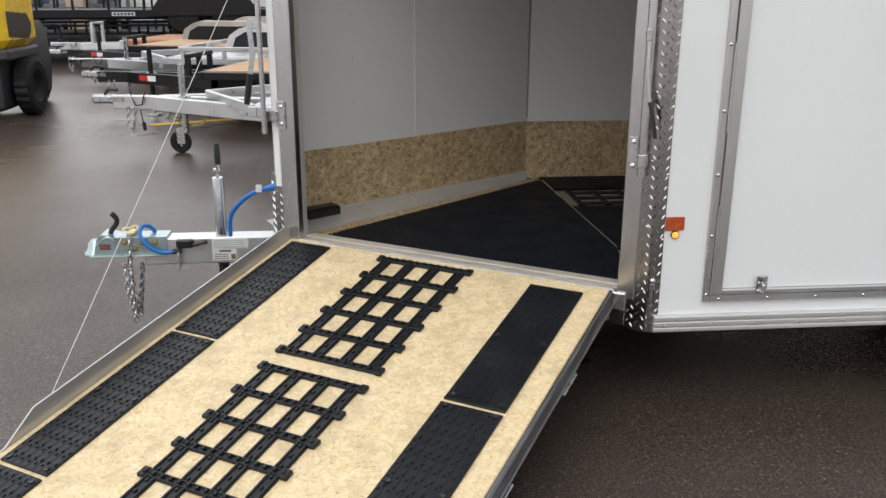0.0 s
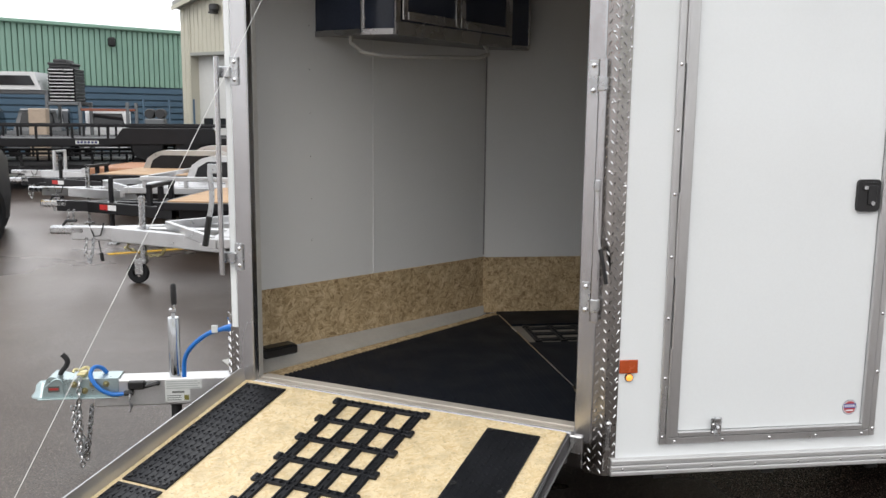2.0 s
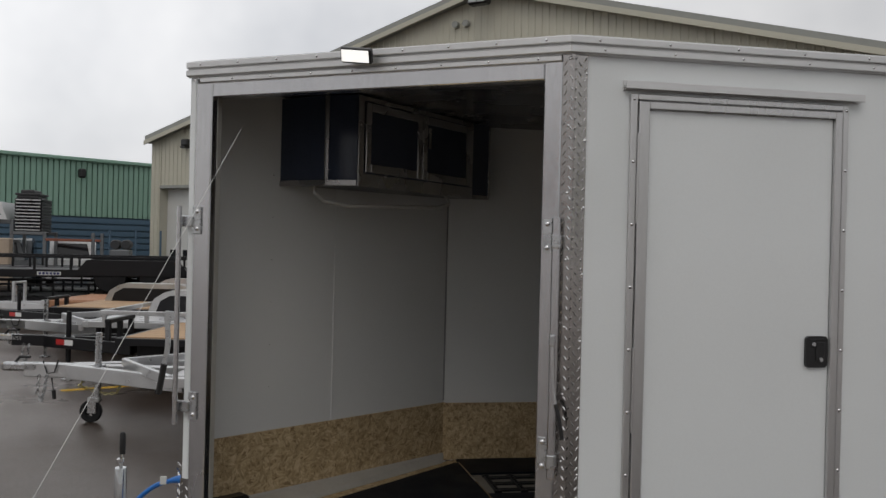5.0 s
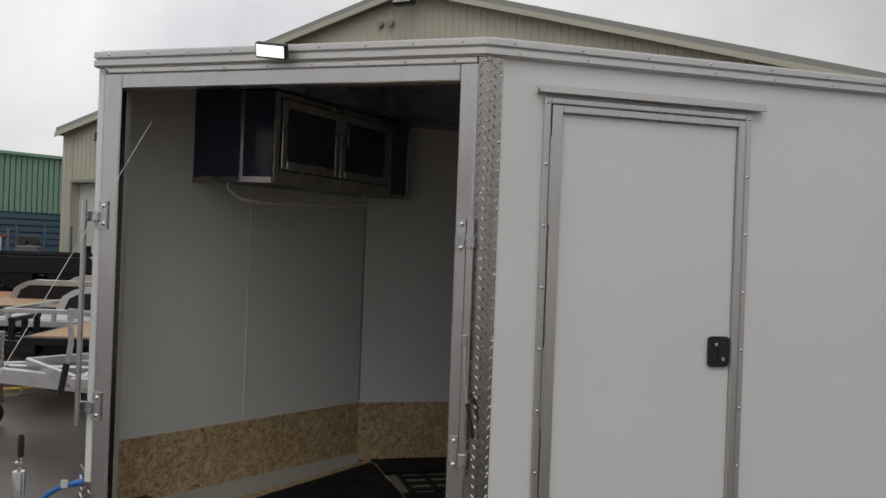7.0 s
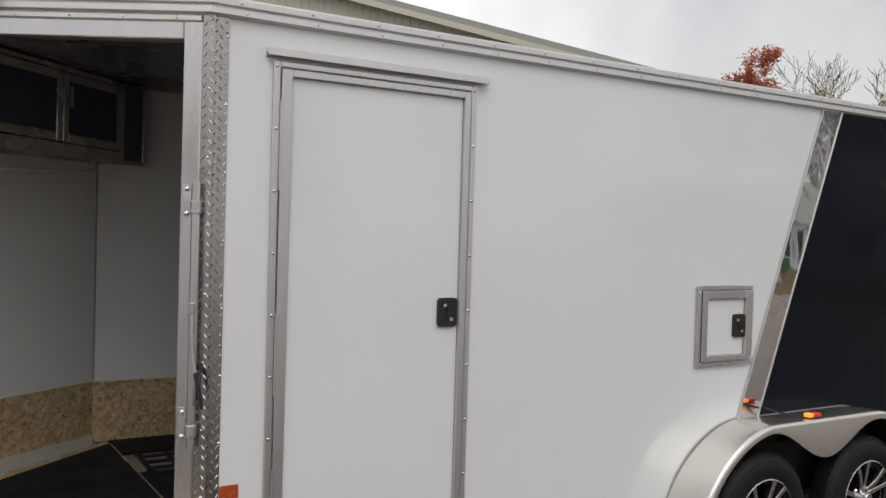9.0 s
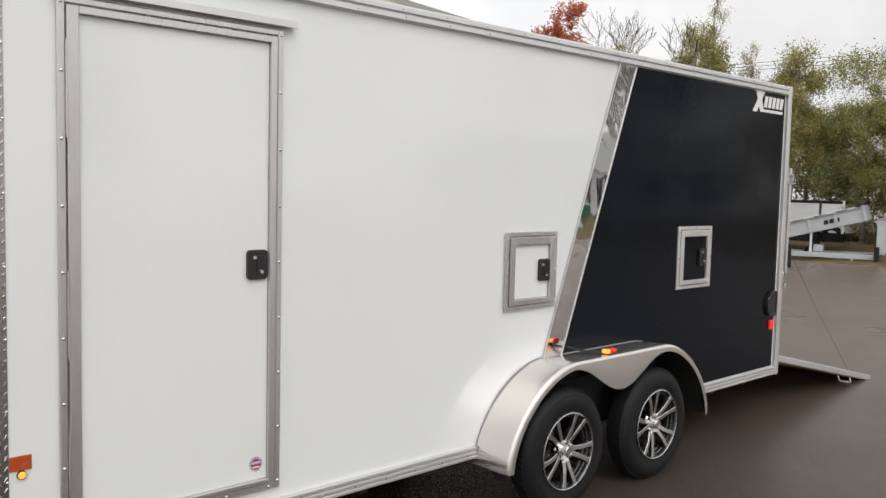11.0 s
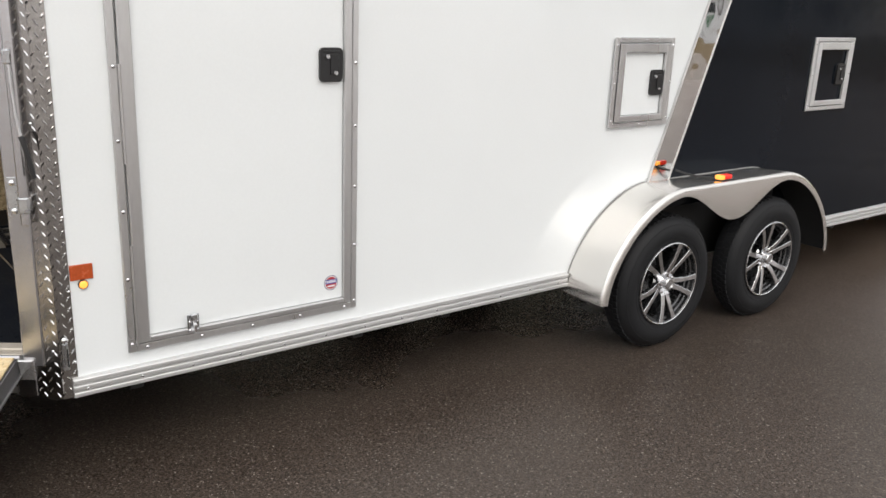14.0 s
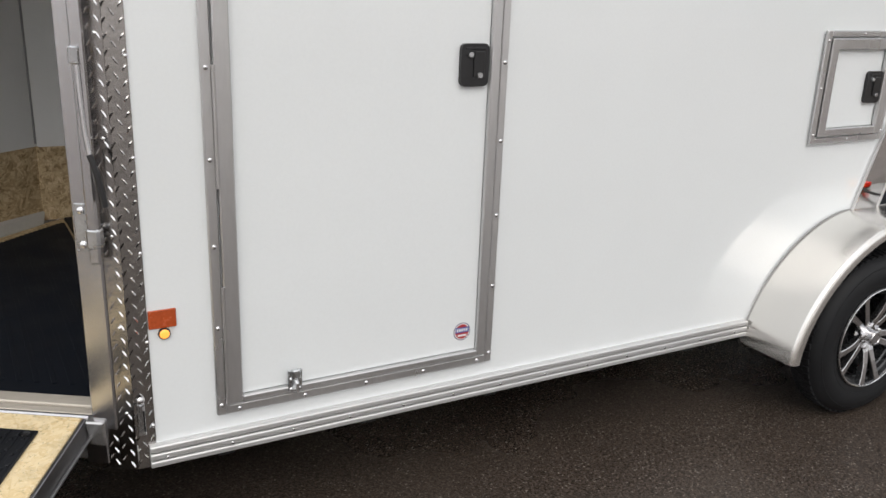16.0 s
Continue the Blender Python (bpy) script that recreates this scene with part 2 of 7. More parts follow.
M_WHITE = surface("white_gelcoat", (0.79, 0.82, 0.83), 0.10, vary=0.025, scale=1.2, rvary=0.05, coat=0.4, wave=0.10)
M_BLACK = surface("black_gloss_panel", (0.007, 0.009, 0.013), 0.10, vary=0.2, scale=1.0, rvary=0.03, spec=0.10, wave=0.10)
M_ALU = surface("mill_aluminium", (0.58, 0.575, 0.585), 0.24, 1.0, 0.10, 3.0, 0.10, 60.0, (1, 1, 0.25), 0.08)
M_ALU_V = surface("anodised_frame", (0.58, 0.575, 0.575), 0.30, 0.85, 0.08, 3.0, 0.06, 80.0, (1, 1, 0.2), 0.06)
M_TRIM = surface("roof_trim_aluminium", (0.70, 0.70, 0.70), 0.46, 0.80, 0.08, 2.0, 0.05, 50.0, (0.2, 1, 1), 0.06)
M_CHROME = surface("polished_strip", (0.66, 0.65, 0.64), 0.045, 1.0, 0.03, 2.0, 0.0, rvary=0.02, wave=0.22)
M_FENDER = surface("bright_fender_aluminium", (0.77, 0.75, 0.72), 0.24, 0.95, 0.02, 9.0, 0.0, 60.0, rvary=0.04)
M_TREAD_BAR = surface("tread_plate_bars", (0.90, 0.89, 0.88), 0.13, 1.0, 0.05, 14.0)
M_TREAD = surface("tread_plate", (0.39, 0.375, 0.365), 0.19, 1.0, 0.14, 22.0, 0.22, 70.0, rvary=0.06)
M_STEEL = surface("zinc_steel", (0.55, 0.56, 0.57), 0.28, 1.0, 0.18, 20.0, 0.08, 150.0)
M_SCREW = surface("screw_head", (0.70, 0.70, 0.71), 0.22, 1.0, 0.05)
M_RUBBER = surface("black_rubber", (0.011, 0.011, 0.012), 0.55, vary=0.25, scale=9.0, bump=0.12, grain=220.0)
M_MAT = surface("traction_mat_plastic", (0.010, 0.011, 0.0135), 0.46, vary=0.3, scale=7.0, bump=0.08, grain=260.0, spec=0.3)
M_FLOORMAT = surface("floor_mat_rubber", (0.008, 0.010, 0.0145), 0.5, vary=0.3, scale=6.0, bump=0.1, grain=200.0, spec=0.06)
M_FLANGE = surface("dull_flange_aluminium", (0.52, 0.52, 0.525), 0.42, 0.70, 0.06, 5.0, 0.04, 90.0)
M_TYRE = surface("tyre_rubber", (0.0105, 0.011, 0.0125), 0.62, vary=0.25, scale=12.0, bump=0.10, grain=180.0, spec=0.28)
M_PLASTIC = surface("black_plastic", (0.014, 0.014, 0.015), 0.36, vary=0.2, scale=20.0)
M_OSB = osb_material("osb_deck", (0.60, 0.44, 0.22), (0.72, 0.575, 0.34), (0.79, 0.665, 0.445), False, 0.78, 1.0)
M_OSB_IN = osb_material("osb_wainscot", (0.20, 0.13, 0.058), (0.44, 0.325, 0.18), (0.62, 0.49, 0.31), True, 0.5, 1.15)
M_LINER = surface("white_wall_liner", (0.65, 0.655, 0.65), 0.42, vary=0.03, scale=1.5, rvary=0.05)
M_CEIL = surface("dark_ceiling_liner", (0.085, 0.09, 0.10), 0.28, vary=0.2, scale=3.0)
M_CABINET = surface("black_cabinet_panel", (0.040, 0.050, 0.078), 0.18, vary=0.2, scale=3.0, spec=0.28)
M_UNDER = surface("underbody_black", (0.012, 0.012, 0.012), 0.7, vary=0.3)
M_GROUND = asphalt_material()
M_AMBER_R = surface("amber_reflector", (0.42, 0.075, 0.02), 0.25, vary=0.15, scale=60.0)
M_AMBER = glow("amber_lamp", (1.0, 0.40, 0.07), 0.85, (0.8, 0.25, 0.03))
M_RED_L = glow("red_lamp", (1.0, 0.05, 0.02), 0.28, (0.6, 0.02, 0.02))
M_FLOOD = glow("flood_lens", (1.0, 0.99, 0.95), 1.3, (0.9, 0.9, 0.9))
M_RIM = surface("machined_rim", (0.62, 0.62, 0.63), 0.20, 1.0, 0.05, 20.0)
# barrel and spoke flanks: deep shade inside the rim, put into the colour
M_RIM_D = surface("rim_shade_grey", (0.115, 0.117, 0.121), 0.26, 0.9, 0.15, 20.0)
M_BLUE = surface("blue_cable_jacket", (0.015, 0.15, 0.50), 0.4, vary=0.1)
M_COUPLER = surface("zinc_blue_coupler", (0.40, 0.49, 0.50), 0.34, 0.75, 0.14, 18.0)
M_LABEL = surface("paper_label", (0.62, 0.64, 0.62), 0.5, vary=0.05)
M_LABEL_D = surface("label_print", (0.09, 0.10, 0.09), 0.5, vary=0.2)
M_LABEL_RED = surface("red_label", (0.40, 0.03, 0.03), 0.45)
M_WIRE = surface("steel_wire", (0.72, 0.72, 0.70), 0.35, 0.6, 0.1)
M_VINYL_W = surface("white_vinyl", (0.80, 0.81, 0.82), 0.35, vary=0.02)
M_BRASS = surface("brass_bolt", (0.42, 0.38, 0.20), 0.35, 0.9)
M_FLASH = surface("dull_flashing", (0.50, 0.49, 0.46), 0.50, 0.35, 0.10, 6.0, 0.04, 60.0)
M_SILL = surface("worn_threshold", (0.50, 0.46, 0.40), 0.50, 0.30, 0.16, 9.0, 0.12, 55.0, (0.3, 1, 1))
M_SEALED = surface("grey_sealed_seam", (0.28, 0.28, 0.28), 0.5, vary=0.1)

# ---- mesh tools ----
class Bag:
    """Collects the faces of one mesh."""

    def __init__(self):
        self.v, self.f = [], []

    def add(self, verts, faces):
        k = len(self.v)
        self.v += [tuple(p) for p in verts]
        self.f += [tuple(i + k for i in f) for f in faces]
        return self

    def box(self, x0, x1, y0, y1, z0, z1, b=0.0, m=None):
        x0, x1, y0, y1, z0, z1 = min(x0, x1), max(x0, x1), min(y0, y1), max(y0, y1), min(z0, z1), max(z0, z1)
        c = Vector(((x0 + x1) / 2, (y0 + y1) / 2, (z0 + z1) / 2))
        h = Vector(((x1 - x0) / 2, (y1 - y0) / 2, (z1 - z0) / 2))
        b = min(b, 0.45 * min(h) * 2 * 0.5)
        signs = [(sx, sy, sz) for sx in (-1, 1) for sy in (-1, 1) for sz in (-1, 1)]
        if b <= 0:
            vs = [c + Vector((s[0] * h.x, s[1] * h.y, s[2] * h.z)) for s in signs]
            fs = [(0, 1, 3, 2), (4, 6, 7, 5), (0, 4, 5, 1), (2, 3, 7, 6), (0, 2, 6, 4), (1, 5, 7, 3)]
        else:
            idx, vs = {}, []
            for s in signs:
                for ax in range(3):
                    p = Vector([s[i] * (h[i] - (0 if i == ax else b)) for i in range(3)])
                    idx[s, ax] = len(vs)
                    vs.append(c + p)
            fs = []

            def put(keys, want):
                ids = [idx[k] for k in keys]
                n = (vs[ids[1]] - vs[ids[0]]).cross(vs[ids[2]] - vs[ids[0]])
                fs.append(tuple(ids if n.dot(want) > 0 else ids[::-1]))

            for ax in range(3):
                o1, o2 = (ax + 1) % 3, (ax + 2) % 3
                for sg in (-1, 1):
                    ring = []
                    for a, d in ((-1, -1), (1, -1), (1, 1), (-1, 1)):
                        s = [0, 0, 0]
                        s[ax], s[o1], s[o2] = sg, a, d
                        ring.append((tuple(s), ax))
                    w = Vector((0, 0, 0))
                    w[ax] = sg
                    put(ring, w)
                for a in (-1, 1):
                    for d in (-1, 1):
                        s0, s1 = [0, 0, 0], [0, 0, 0]
                        s0[o1], s0[o2], s0[ax] = a, d, -1
                        s1[o1], s1[o2], s1[ax] = a, d, 1
                        w = Vector((0, 0, 0))
                        w[o1], w[o2] = a, d
                        put([(tuple(s0), o1), (tuple(s1), o1), (tuple(s1), o2), (tuple(s0), o2)], w)
            for s in signs:
                put([(s, 0), (s, 1), (s, 2)], Vector(s))
        if m is not None:
            vs = [m @ p for p in vs]
        return self.add(vs, fs)

    def prism(self, pts, a, d, h0, h1):
        """A plane outline, given as 2D points on axes a and d (vectors), pushed from h0 to h1 along their cross product."""
        a, d = Vector(a), Vector(d)
        n = a.cross(d)
        area = sum(p[0] * q[1] - q[0] * p[1] for p, q in zip(pts, pts[1:] + pts[:1]))
        if (area > 0) != (h1 > h0):
            pts = pts[::-1]
        k = len(pts)
        vs = [a * p[0] + d * p[1] + n * h for h in (h0, h1) for p in pts]
        fs = [tuple(range(k))[::-1], tuple(range(k, 2 * k))] + [(i, (i + 1) % k, k + (i + 1) % k, k + i) for i in range(k)]
        return self.add(vs, fs)

    def tube(self, pts, r, seg=8, cap=True, closed=False):
        pts = [Vector(p) for p in pts]
        n = len(pts)
        rs = r if isinstance(r, (list, tuple)) else [r] * n
        vs, fs, side = [], [], None
        for i, p in enumerate(pts):
            if closed:
                d = (pts[(i + 1) % n] - pts[i - 1]).normalized()
            else:
                d = (pts[min(i + 1, n - 1)] - pts[max(i - 1, 0)]).normalized()
            if side is None:
                side = d.cross(Vector((0, 0, 1)) if abs(d.z) < 0.9 else Vector((1, 0, 0))).normalized()
            side = (side - d * side.dot(d)).normalized()
            up = side.cross(d)
            vs += [p + (side * math.cos(t) + up * math.sin(t)) * rs[i] for t in (2 * math.pi * j / seg for j in range(seg))]
        for i in range(n if closed else n - 1):
            k = (i + 1) % n
            fs += [(i * seg + j, i * seg + (j + 1) % seg, k * seg + (j + 1) % seg, k * seg + j) for j in range(seg)]
        if cap and not closed:
            fs += [tuple(range(seg))[::-1], tuple(range((n - 1) * seg, n * seg))]
        return self.add(vs, fs)

    def lathe(self, prof, c, axis="y", seg=32):
        """Rings (radius, offset along the axis) round c."""
        vs, fs = [], []
        for r, o in prof:
            for j in range(seg):
                t = 2 * math.pi * j / seg
                a, d = r * math.cos(t), r * math.sin(t)
                p = {"y": (a, o, d), "z": (a, d, o), "x": (o, a, d)}[axis]
                vs.append(Vector(c) + Vector(p))
        for i in range(len(prof) - 1):
            fs += [(i * seg + j, i * seg + (j + 1) % seg, (i + 1) * seg + (j + 1) % seg, (i + 1) * seg + j) for j in range(seg)]
        return self.add(vs, fs)

    def dome(self, p, n, r, h, seg=8):
        """A round screw or rivet head at p, facing n."""
        n = Vector(n).normalized()
        a = n.orthogonal().normalized()
        d = n.cross(a)
        p = Vector(p)
        vs = [p + (a * math.cos(t) + d * math.sin(t)) * r * k + n * h * g for k, g in ((1, 0), (0.72, 0.75)) for t in (2 * math.pi * j / seg for j in range(seg))]
        vs.append(p + n * h)
        fs = [(j, (j + 1) % seg, seg + (j + 1) % seg, seg + j) for j in range(seg)] + [(seg + j, seg + (j + 1) % seg, 2 * seg) for j in range(seg)]
        return self.add(vs, fs)

    def tf(self, m):
        self.v = [tuple(m @ Vector(p)) for p in self.v]
        return self

    def narrowed(self, z, rate):
        """Draws the shape in towards its middle line above the height z."""
        self.v = [(p[0], p[1] * (1 - rate * max(0.0, p[2] - z)), p[2]) for p in self.v]
        return self


SHIFT = {}


def thing(name, label, category, at=(0, 0, 0), group="", kind=""):
    ob = new(name)
    ob.location = at
    ob.empty_display_size = 0.2
    SHIFT[ob.name] = Vector(at)
    return tagged(ob, label, category, group, kind)


def mesh_of(name, bag, mats, smooth=35.0):
    me = bpy.data.meshes.new(name)
    me.from_pydata([tuple(p) for p in bag.v], [], bag.f)
    for m in (mats if isinstance(mats, (list, tuple)) else [mats]):
        me.materials.append(m)
    me.validate()
    if smooth:
        me.polygons.foreach_set("use_smooth", [True] * len(me.polygons))
        me.set_sharp_from_angle(angle=radians(smooth))
    return me


def part(name, bag, mats, parent=None, label="", data=None, m=None, fix=True, smooth=35.0):
    """One mesh object under a thing or a part. Its faces are given in world places, or in the thing's own where fix is off."""
    if data is None:
        if fix:
            bm = bmesh.new()
            tmp = mesh_of(name, bag, mats, 0)
            bm.from_mesh(tmp)
            bmesh.ops.recalc_face_normals(bm, faces=bm.faces)
            bm.to_mesh(tmp)
            bm.free()
            if smooth:
                tmp.polygons.foreach_set("use_smooth", [True] * len(tmp.polygons))
                tmp.set_sharp_from_angle(angle=radians(smooth))
            data = tmp
        else:
            data = mesh_of(name, bag, mats, smooth)
    ob = new(name, data)
    if parent is not None:
        ob.parent = parent
        if parent.name in SHIFT:
            ob.matrix_parent_inverse = Matrix.Translation(-SHIFT[parent.name])
    if m is not None:
        ob.matrix_basis = m
    if label:
        ob["label"] = label
    return ob


def solo(name, bag, mats, label, category, group="", kind="", smooth=35.0):
    return tagged(part(name, bag, mats, smooth=smooth), label, category, group, kind)


D_SCREW = mesh_of("screw", Bag().dome((0, 0, 0), (0, 0, 1), 1.0, 0.62), M_SCREW, 50)


def screw(parent, p, n, r=0.0055, name="screw"):
    """A pan-head screw or bolt at p, facing n; all share one mesh."""
    turn = Vector(n).to_track_quat("Z", "Y").to_matrix().to_4x4()
    return part(name, None, None, parent, data=D_SCREW, m=Matrix.Translation(p) @ turn @ Matrix.Diagonal((r, r, r, 1)))


# ---- plan of the enclosed trailer ----
WIDE, REAR = 2.13, 5.325
Z_RAIL0, Z_RAIL1, Z_TRIM0, Z_TRIM1, Z_FLOOR = 0.322, 0.388, 2.385, 2.452, 0.450
Z_CEIL = 2.415
NOSE = radians(32)
U = Vector((-math.cos(NOSE), math.sin(NOSE), 0))
N = Vector((-math.sin(NOSE), -math.cos(NOSE), 0))
V_AT = Vector((-0.012, -0.01, 0))
VM = Matrix.Translation(V_AT) @ Matrix((U, N, (0, 0, 1))).transposed().to_4x4()
S_NOSE = 1.645
TIP = VM @ Vector((S_NOSE, 0, 0))
RAMP = radians(11.1)
R = N * math.cos(RAMP) - Vector((0, 0, 1)) * math.sin(RAMP)
RM = Matrix.Translation(V_AT + Vector((0, 0, 0.478))) @ Matrix((U, R, U.cross(R))).transposed().to_4x4()

# ---- ground ----
g = Bag()
gx, gy = [-300, -60, -20, -8, 0, 8, 20, 60, 300], [-300, -60, -20, -8, 0, 8, 20, 60, 300]
g.add([(x, y, 0) for y in gy for x in gx], [(j * 9 + i, j * 9 + i + 1, (j + 1) * 9 + i + 1, (j + 1) * 9 + i) for j in range(8) for i in range(8)])
solo("ground", g, M_GROUND, "dark wet asphalt of the trailer yard", "ground", kind="structure")

# ---- enclosed trailer: body ----
trailer = thing("enclosed_trailer", "white and black enclosed cargo trailer with open front ramp", "trailer", (2.5, 1.0, 0))


def panel(x0, x1, z0, z1, y0, y1, holes=(), left=None):
    """One connected sheet with real openings; left, where given, is the x of its slanted front edge at a height."""
    xs = sorted({x0, x1, *[h[0] for h in holes], *[h[1] for h in holes]})
    zs = sorted({z0, z1, *[h[2] for h in holes], *[h[3] for h in holes]})
    nx, nz = len(xs), len(zs)
    b = Bag()
    vs = [((left(z) if left and i == 0 else x), y, z) for y in (y0, y1) for z in zs for i, x in enumerate(xs)]
    solid = {(i, k) for i in range(nx - 1) for k in range(nz - 1) if not any(h[0] < (xs[i] + xs[i + 1]) / 2 < h[1] and h[2] < (zs[k] + zs[k + 1]) / 2 < h[3] for h in holes)}
    at = lambda i, k, s: s * nx * nz + k * nx + i
    fs = []
    for i, k in solid:
        c = [(i, k), (i + 1, k), (i + 1, k + 1), (i, k + 1)]
        fs += [tuple(at(*q, 0) for q in c), tuple(at(*q, 1) for q in c[::-1])]
        for (a, d), step in (((0, 1), (0, -1)), ((1, 2), (1, 0)), ((2, 3), (0, 1)), ((3, 0), (-1, 0))):
            if (i + step[0], k + step[1]) not in solid:
                fs.append((at(*c[d], 0), at(*c[a], 0), at(*c[a], 1), at(*c[d], 1)))
    return b.add(vs, fs)


DOOR = (0.259, 0.998, 0.478, 2.212)
HATCHES = ((2.418, 2.701, 1.093, 1.382), (3.999, 4.287, 1.099, 1.387))


def strip_x(z):
    """The x of the front edge of the slanted polished strip at height z."""
    return 2.671 + (z - 0.770) * (3.256 - 2.671) / (2.383 - 0.770)


part("side_wall", panel(0.0, REAR, Z_RAIL0, Z_TRIM1, 0.0, 0.035, [DOOR, *HATCHES]), M_WHITE, trailer, "glossy white side skin")
part("wall_liner", Bag().box(0.05, REAR, 0.036, 0.05, Z_FLOOR, Z_CEIL), M_LINER, trailer)
far = Bag().box(-0.02, REAR, WIDE - 0.035, WIDE, Z_RAIL0, Z_TRIM1)
part("far_side_wall", far, M_WHITE, trailer)
part("black_panel", panel(2.7, REAR - 0.03, 0.393, 2.384, -0.0045, -0.0005, [HATCHES[1]], lambda z: strip_x(z) + 0.10), M_BLACK, trailer, "glossy black rear side panel")
part("polished_strip", Bag().prism([(strip_x(0.75), 0.75), (strip_x(0.75) + 0.158, 0.75), (strip_x(2.386) + 0.171, 2.386), (strip_x(2.386), 2.386)], (1, 0, 0), (0, 0, 1), 0.003, 0.010), M_CHROME, trailer, "mirror-polished slanted metal strip")
edge = Bag()
for off, top in ((0.0, 0.0), (0.152, 0.165)):
    x0, x1 = strip_x(0.75) + off, strip_x(2.386) + top
    edge.prism([(x0, 0.75), (x0 + 0.008, 0.75), (x1 + 0.008, 2.386), (x1, 2.386)], (1, 0, 0), (0, 0, 1), 0.009, 0.0135)
part("strip_edge", edge, M_TRIM, trailer)

# white blocks of the maker's mark on the black panel
mark = Bag()
lean = 0.22
def slant(x0, x1, z0, z1, b=mark, k=lean):
    b.prism([(x0 + (z0 - 2.3) * k, z0), (x1 + (z0 - 2.3) * k, z0), (x1 + (z1 - 2.3) * k, z1), (x0 + (z1 - 2.3) * k, z1)], (1, 0, 0), (0, 0, 1), 0.0046, 0.0062)
slant(4.925, 4.985, 2.258, 2.412, k=0.75)
mark.prism([(4.928, 2.412), (4.995, 2.412), (5.055, 2.262), (5.0, 2.262)], (1, 0, 0), (0, 0, 1), 0.0046, 0.0068)
slant(4.885, 4.95, 2.397, 2.4125)
for i in range(5):
    x = 5.055 + 0.058 * i
    slant(x, x + 0.044, 2.296, 2.374)
slant(5.03, 5.345, 2.262, 2.282)
mark.v = [(p[0] - 0.073, p[1], p[2] - 0.020) for p in mark.v]
part("side_mark", mark, M_VINYL_W, trailer, "white vinyl lettering drawn as slanted blocks")

# floor, underbody, frame
def nose_plan(inset, x1=REAR - 0.02):
    """The outline of the trailer, seen from above, drawn in by inset."""
    return [(0.0 + inset * 0.3, inset), (x1, inset), (x1, WIDE - inset), (0.0, WIDE - inset), (TIP.x + inset * 1.6, WIDE - TIP.y), (TIP.x + inset * 1.6, TIP.y)]


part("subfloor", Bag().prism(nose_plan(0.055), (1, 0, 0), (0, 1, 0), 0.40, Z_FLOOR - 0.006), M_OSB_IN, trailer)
part("underbody", Bag().prism(nose_plan(0.04, REAR - 0.05), (1, 0, 0), (0, 1, 0), 0.34, 0.40), M_UNDER, trailer)
for x in (2.637, 3.447):
    part("axle", Bag().tube([(x, -0.04, 0.321), (x, WIDE + 0.04, 0.321)], 0.035, 12), M_UNDER, trailer)
# unseen rails and cross members, added to keep light from the ground below
for y in (0.25, WIDE - 0.25):
    part("frame_rail", Bag().box(0.1, REAR - 0.1, y - 0.03, y + 0.03, 0.215, 0.345, 0.005), M_UNDER, trailer)
for i in range(12):
    part("cross_member", Bag().box(0.2 + i * 0.43, 0.25 + i * 0.43, 0.03, WIDE - 0.03, 0.285, 0.345, 0.004), M_UNDER, trailer)
roof = Bag().prism(nose_plan(0.004), (1, 0, 0), (0, 1, 0), Z_TRIM1 - 0.02, Z_TRIM1 + 0.006)
part("roof", roof, M_WHITE, trailer)
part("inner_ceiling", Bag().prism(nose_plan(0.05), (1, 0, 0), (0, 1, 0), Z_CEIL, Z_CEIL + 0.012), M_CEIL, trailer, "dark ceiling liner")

# ribbed trims along roof and floor
def ribbed(x0, x1, z0, z1, out, ribs, m=None):
    """A trim extrusion along x: ribs standing proud of a flat web, with rounded edges."""
    sec = ribbed_section(z0, z1, out, ribs)
    k = len(sec)
    b = Bag().add([(x, y, z) for x in (x0, x1) for y, z in sec], [tuple(range(k)), tuple(range(k, 2 * k))[::-1]] + [(i, (i + 1) % k, k + (i + 1) % k, k + i) for i in range(k)])
    return b.tf(m) if m is not None else b


def mitred(end, corner, n_end, n_mitre, sec):
    """The same extrusion from an end to a mitred corner."""
    k = len(sec)
    vs = [Vector((p.x - n.x * y, p.y - n.y * y, z)) for p, n in ((end, n_end), (corner, n_mitre)) for y, z in sec]
    return Bag().add(vs, [tuple(range(k)), tuple(range(k, 2 * k))[::-1]] + [(i, (i + 1) % k, k + (i + 1) % k, k + i) for i in range(k)])


def ribbed_section(z0, z1, out, ribs):
    hgt, cut, c = (z1 - z0) / ribs, out * 0.45, 0.0035
    sec = [(0.0, z0)]
    for i in range(ribs):
        a, d = z0 + hgt * (i + 0.10), z0 + hgt * (i + 0.90)
        sec += [(-cut, z0 if i == 0 else a - 0.001), (-cut, a), (-out + c, a + 0.0005), (-out, a + c), (-out, d - c), (-out + c, d - 0.0005), (-cut, d)]
    return sec + [(-cut, z1), (0.0, z1)]


VT = VM @ Matrix(((1, 0, 0, 0), (0, -1, 0, 0), (0, 0, 1, 0), (0, 0, 0, 1)))
fold = V_AT + U * (-V_AT.y / U.y)
mitre = (N + Vector((0, -1, 0))) / (1 - N.y)
SEC = ribbed_section(Z_TRIM0, Z_TRIM1, 0.026, 2)
part("roof_trim", mitred(Vector((REAR + 0.012, 0, 0)), fold, Vector((0, -1, 0)), mitre, SEC), M_TRIM, trailer)
part("roof_trim", mitred(VM @ Vector((S_NOSE + 0.006, 0, 0)), fold, N, mitre, SEC), M_TRIM, trailer)
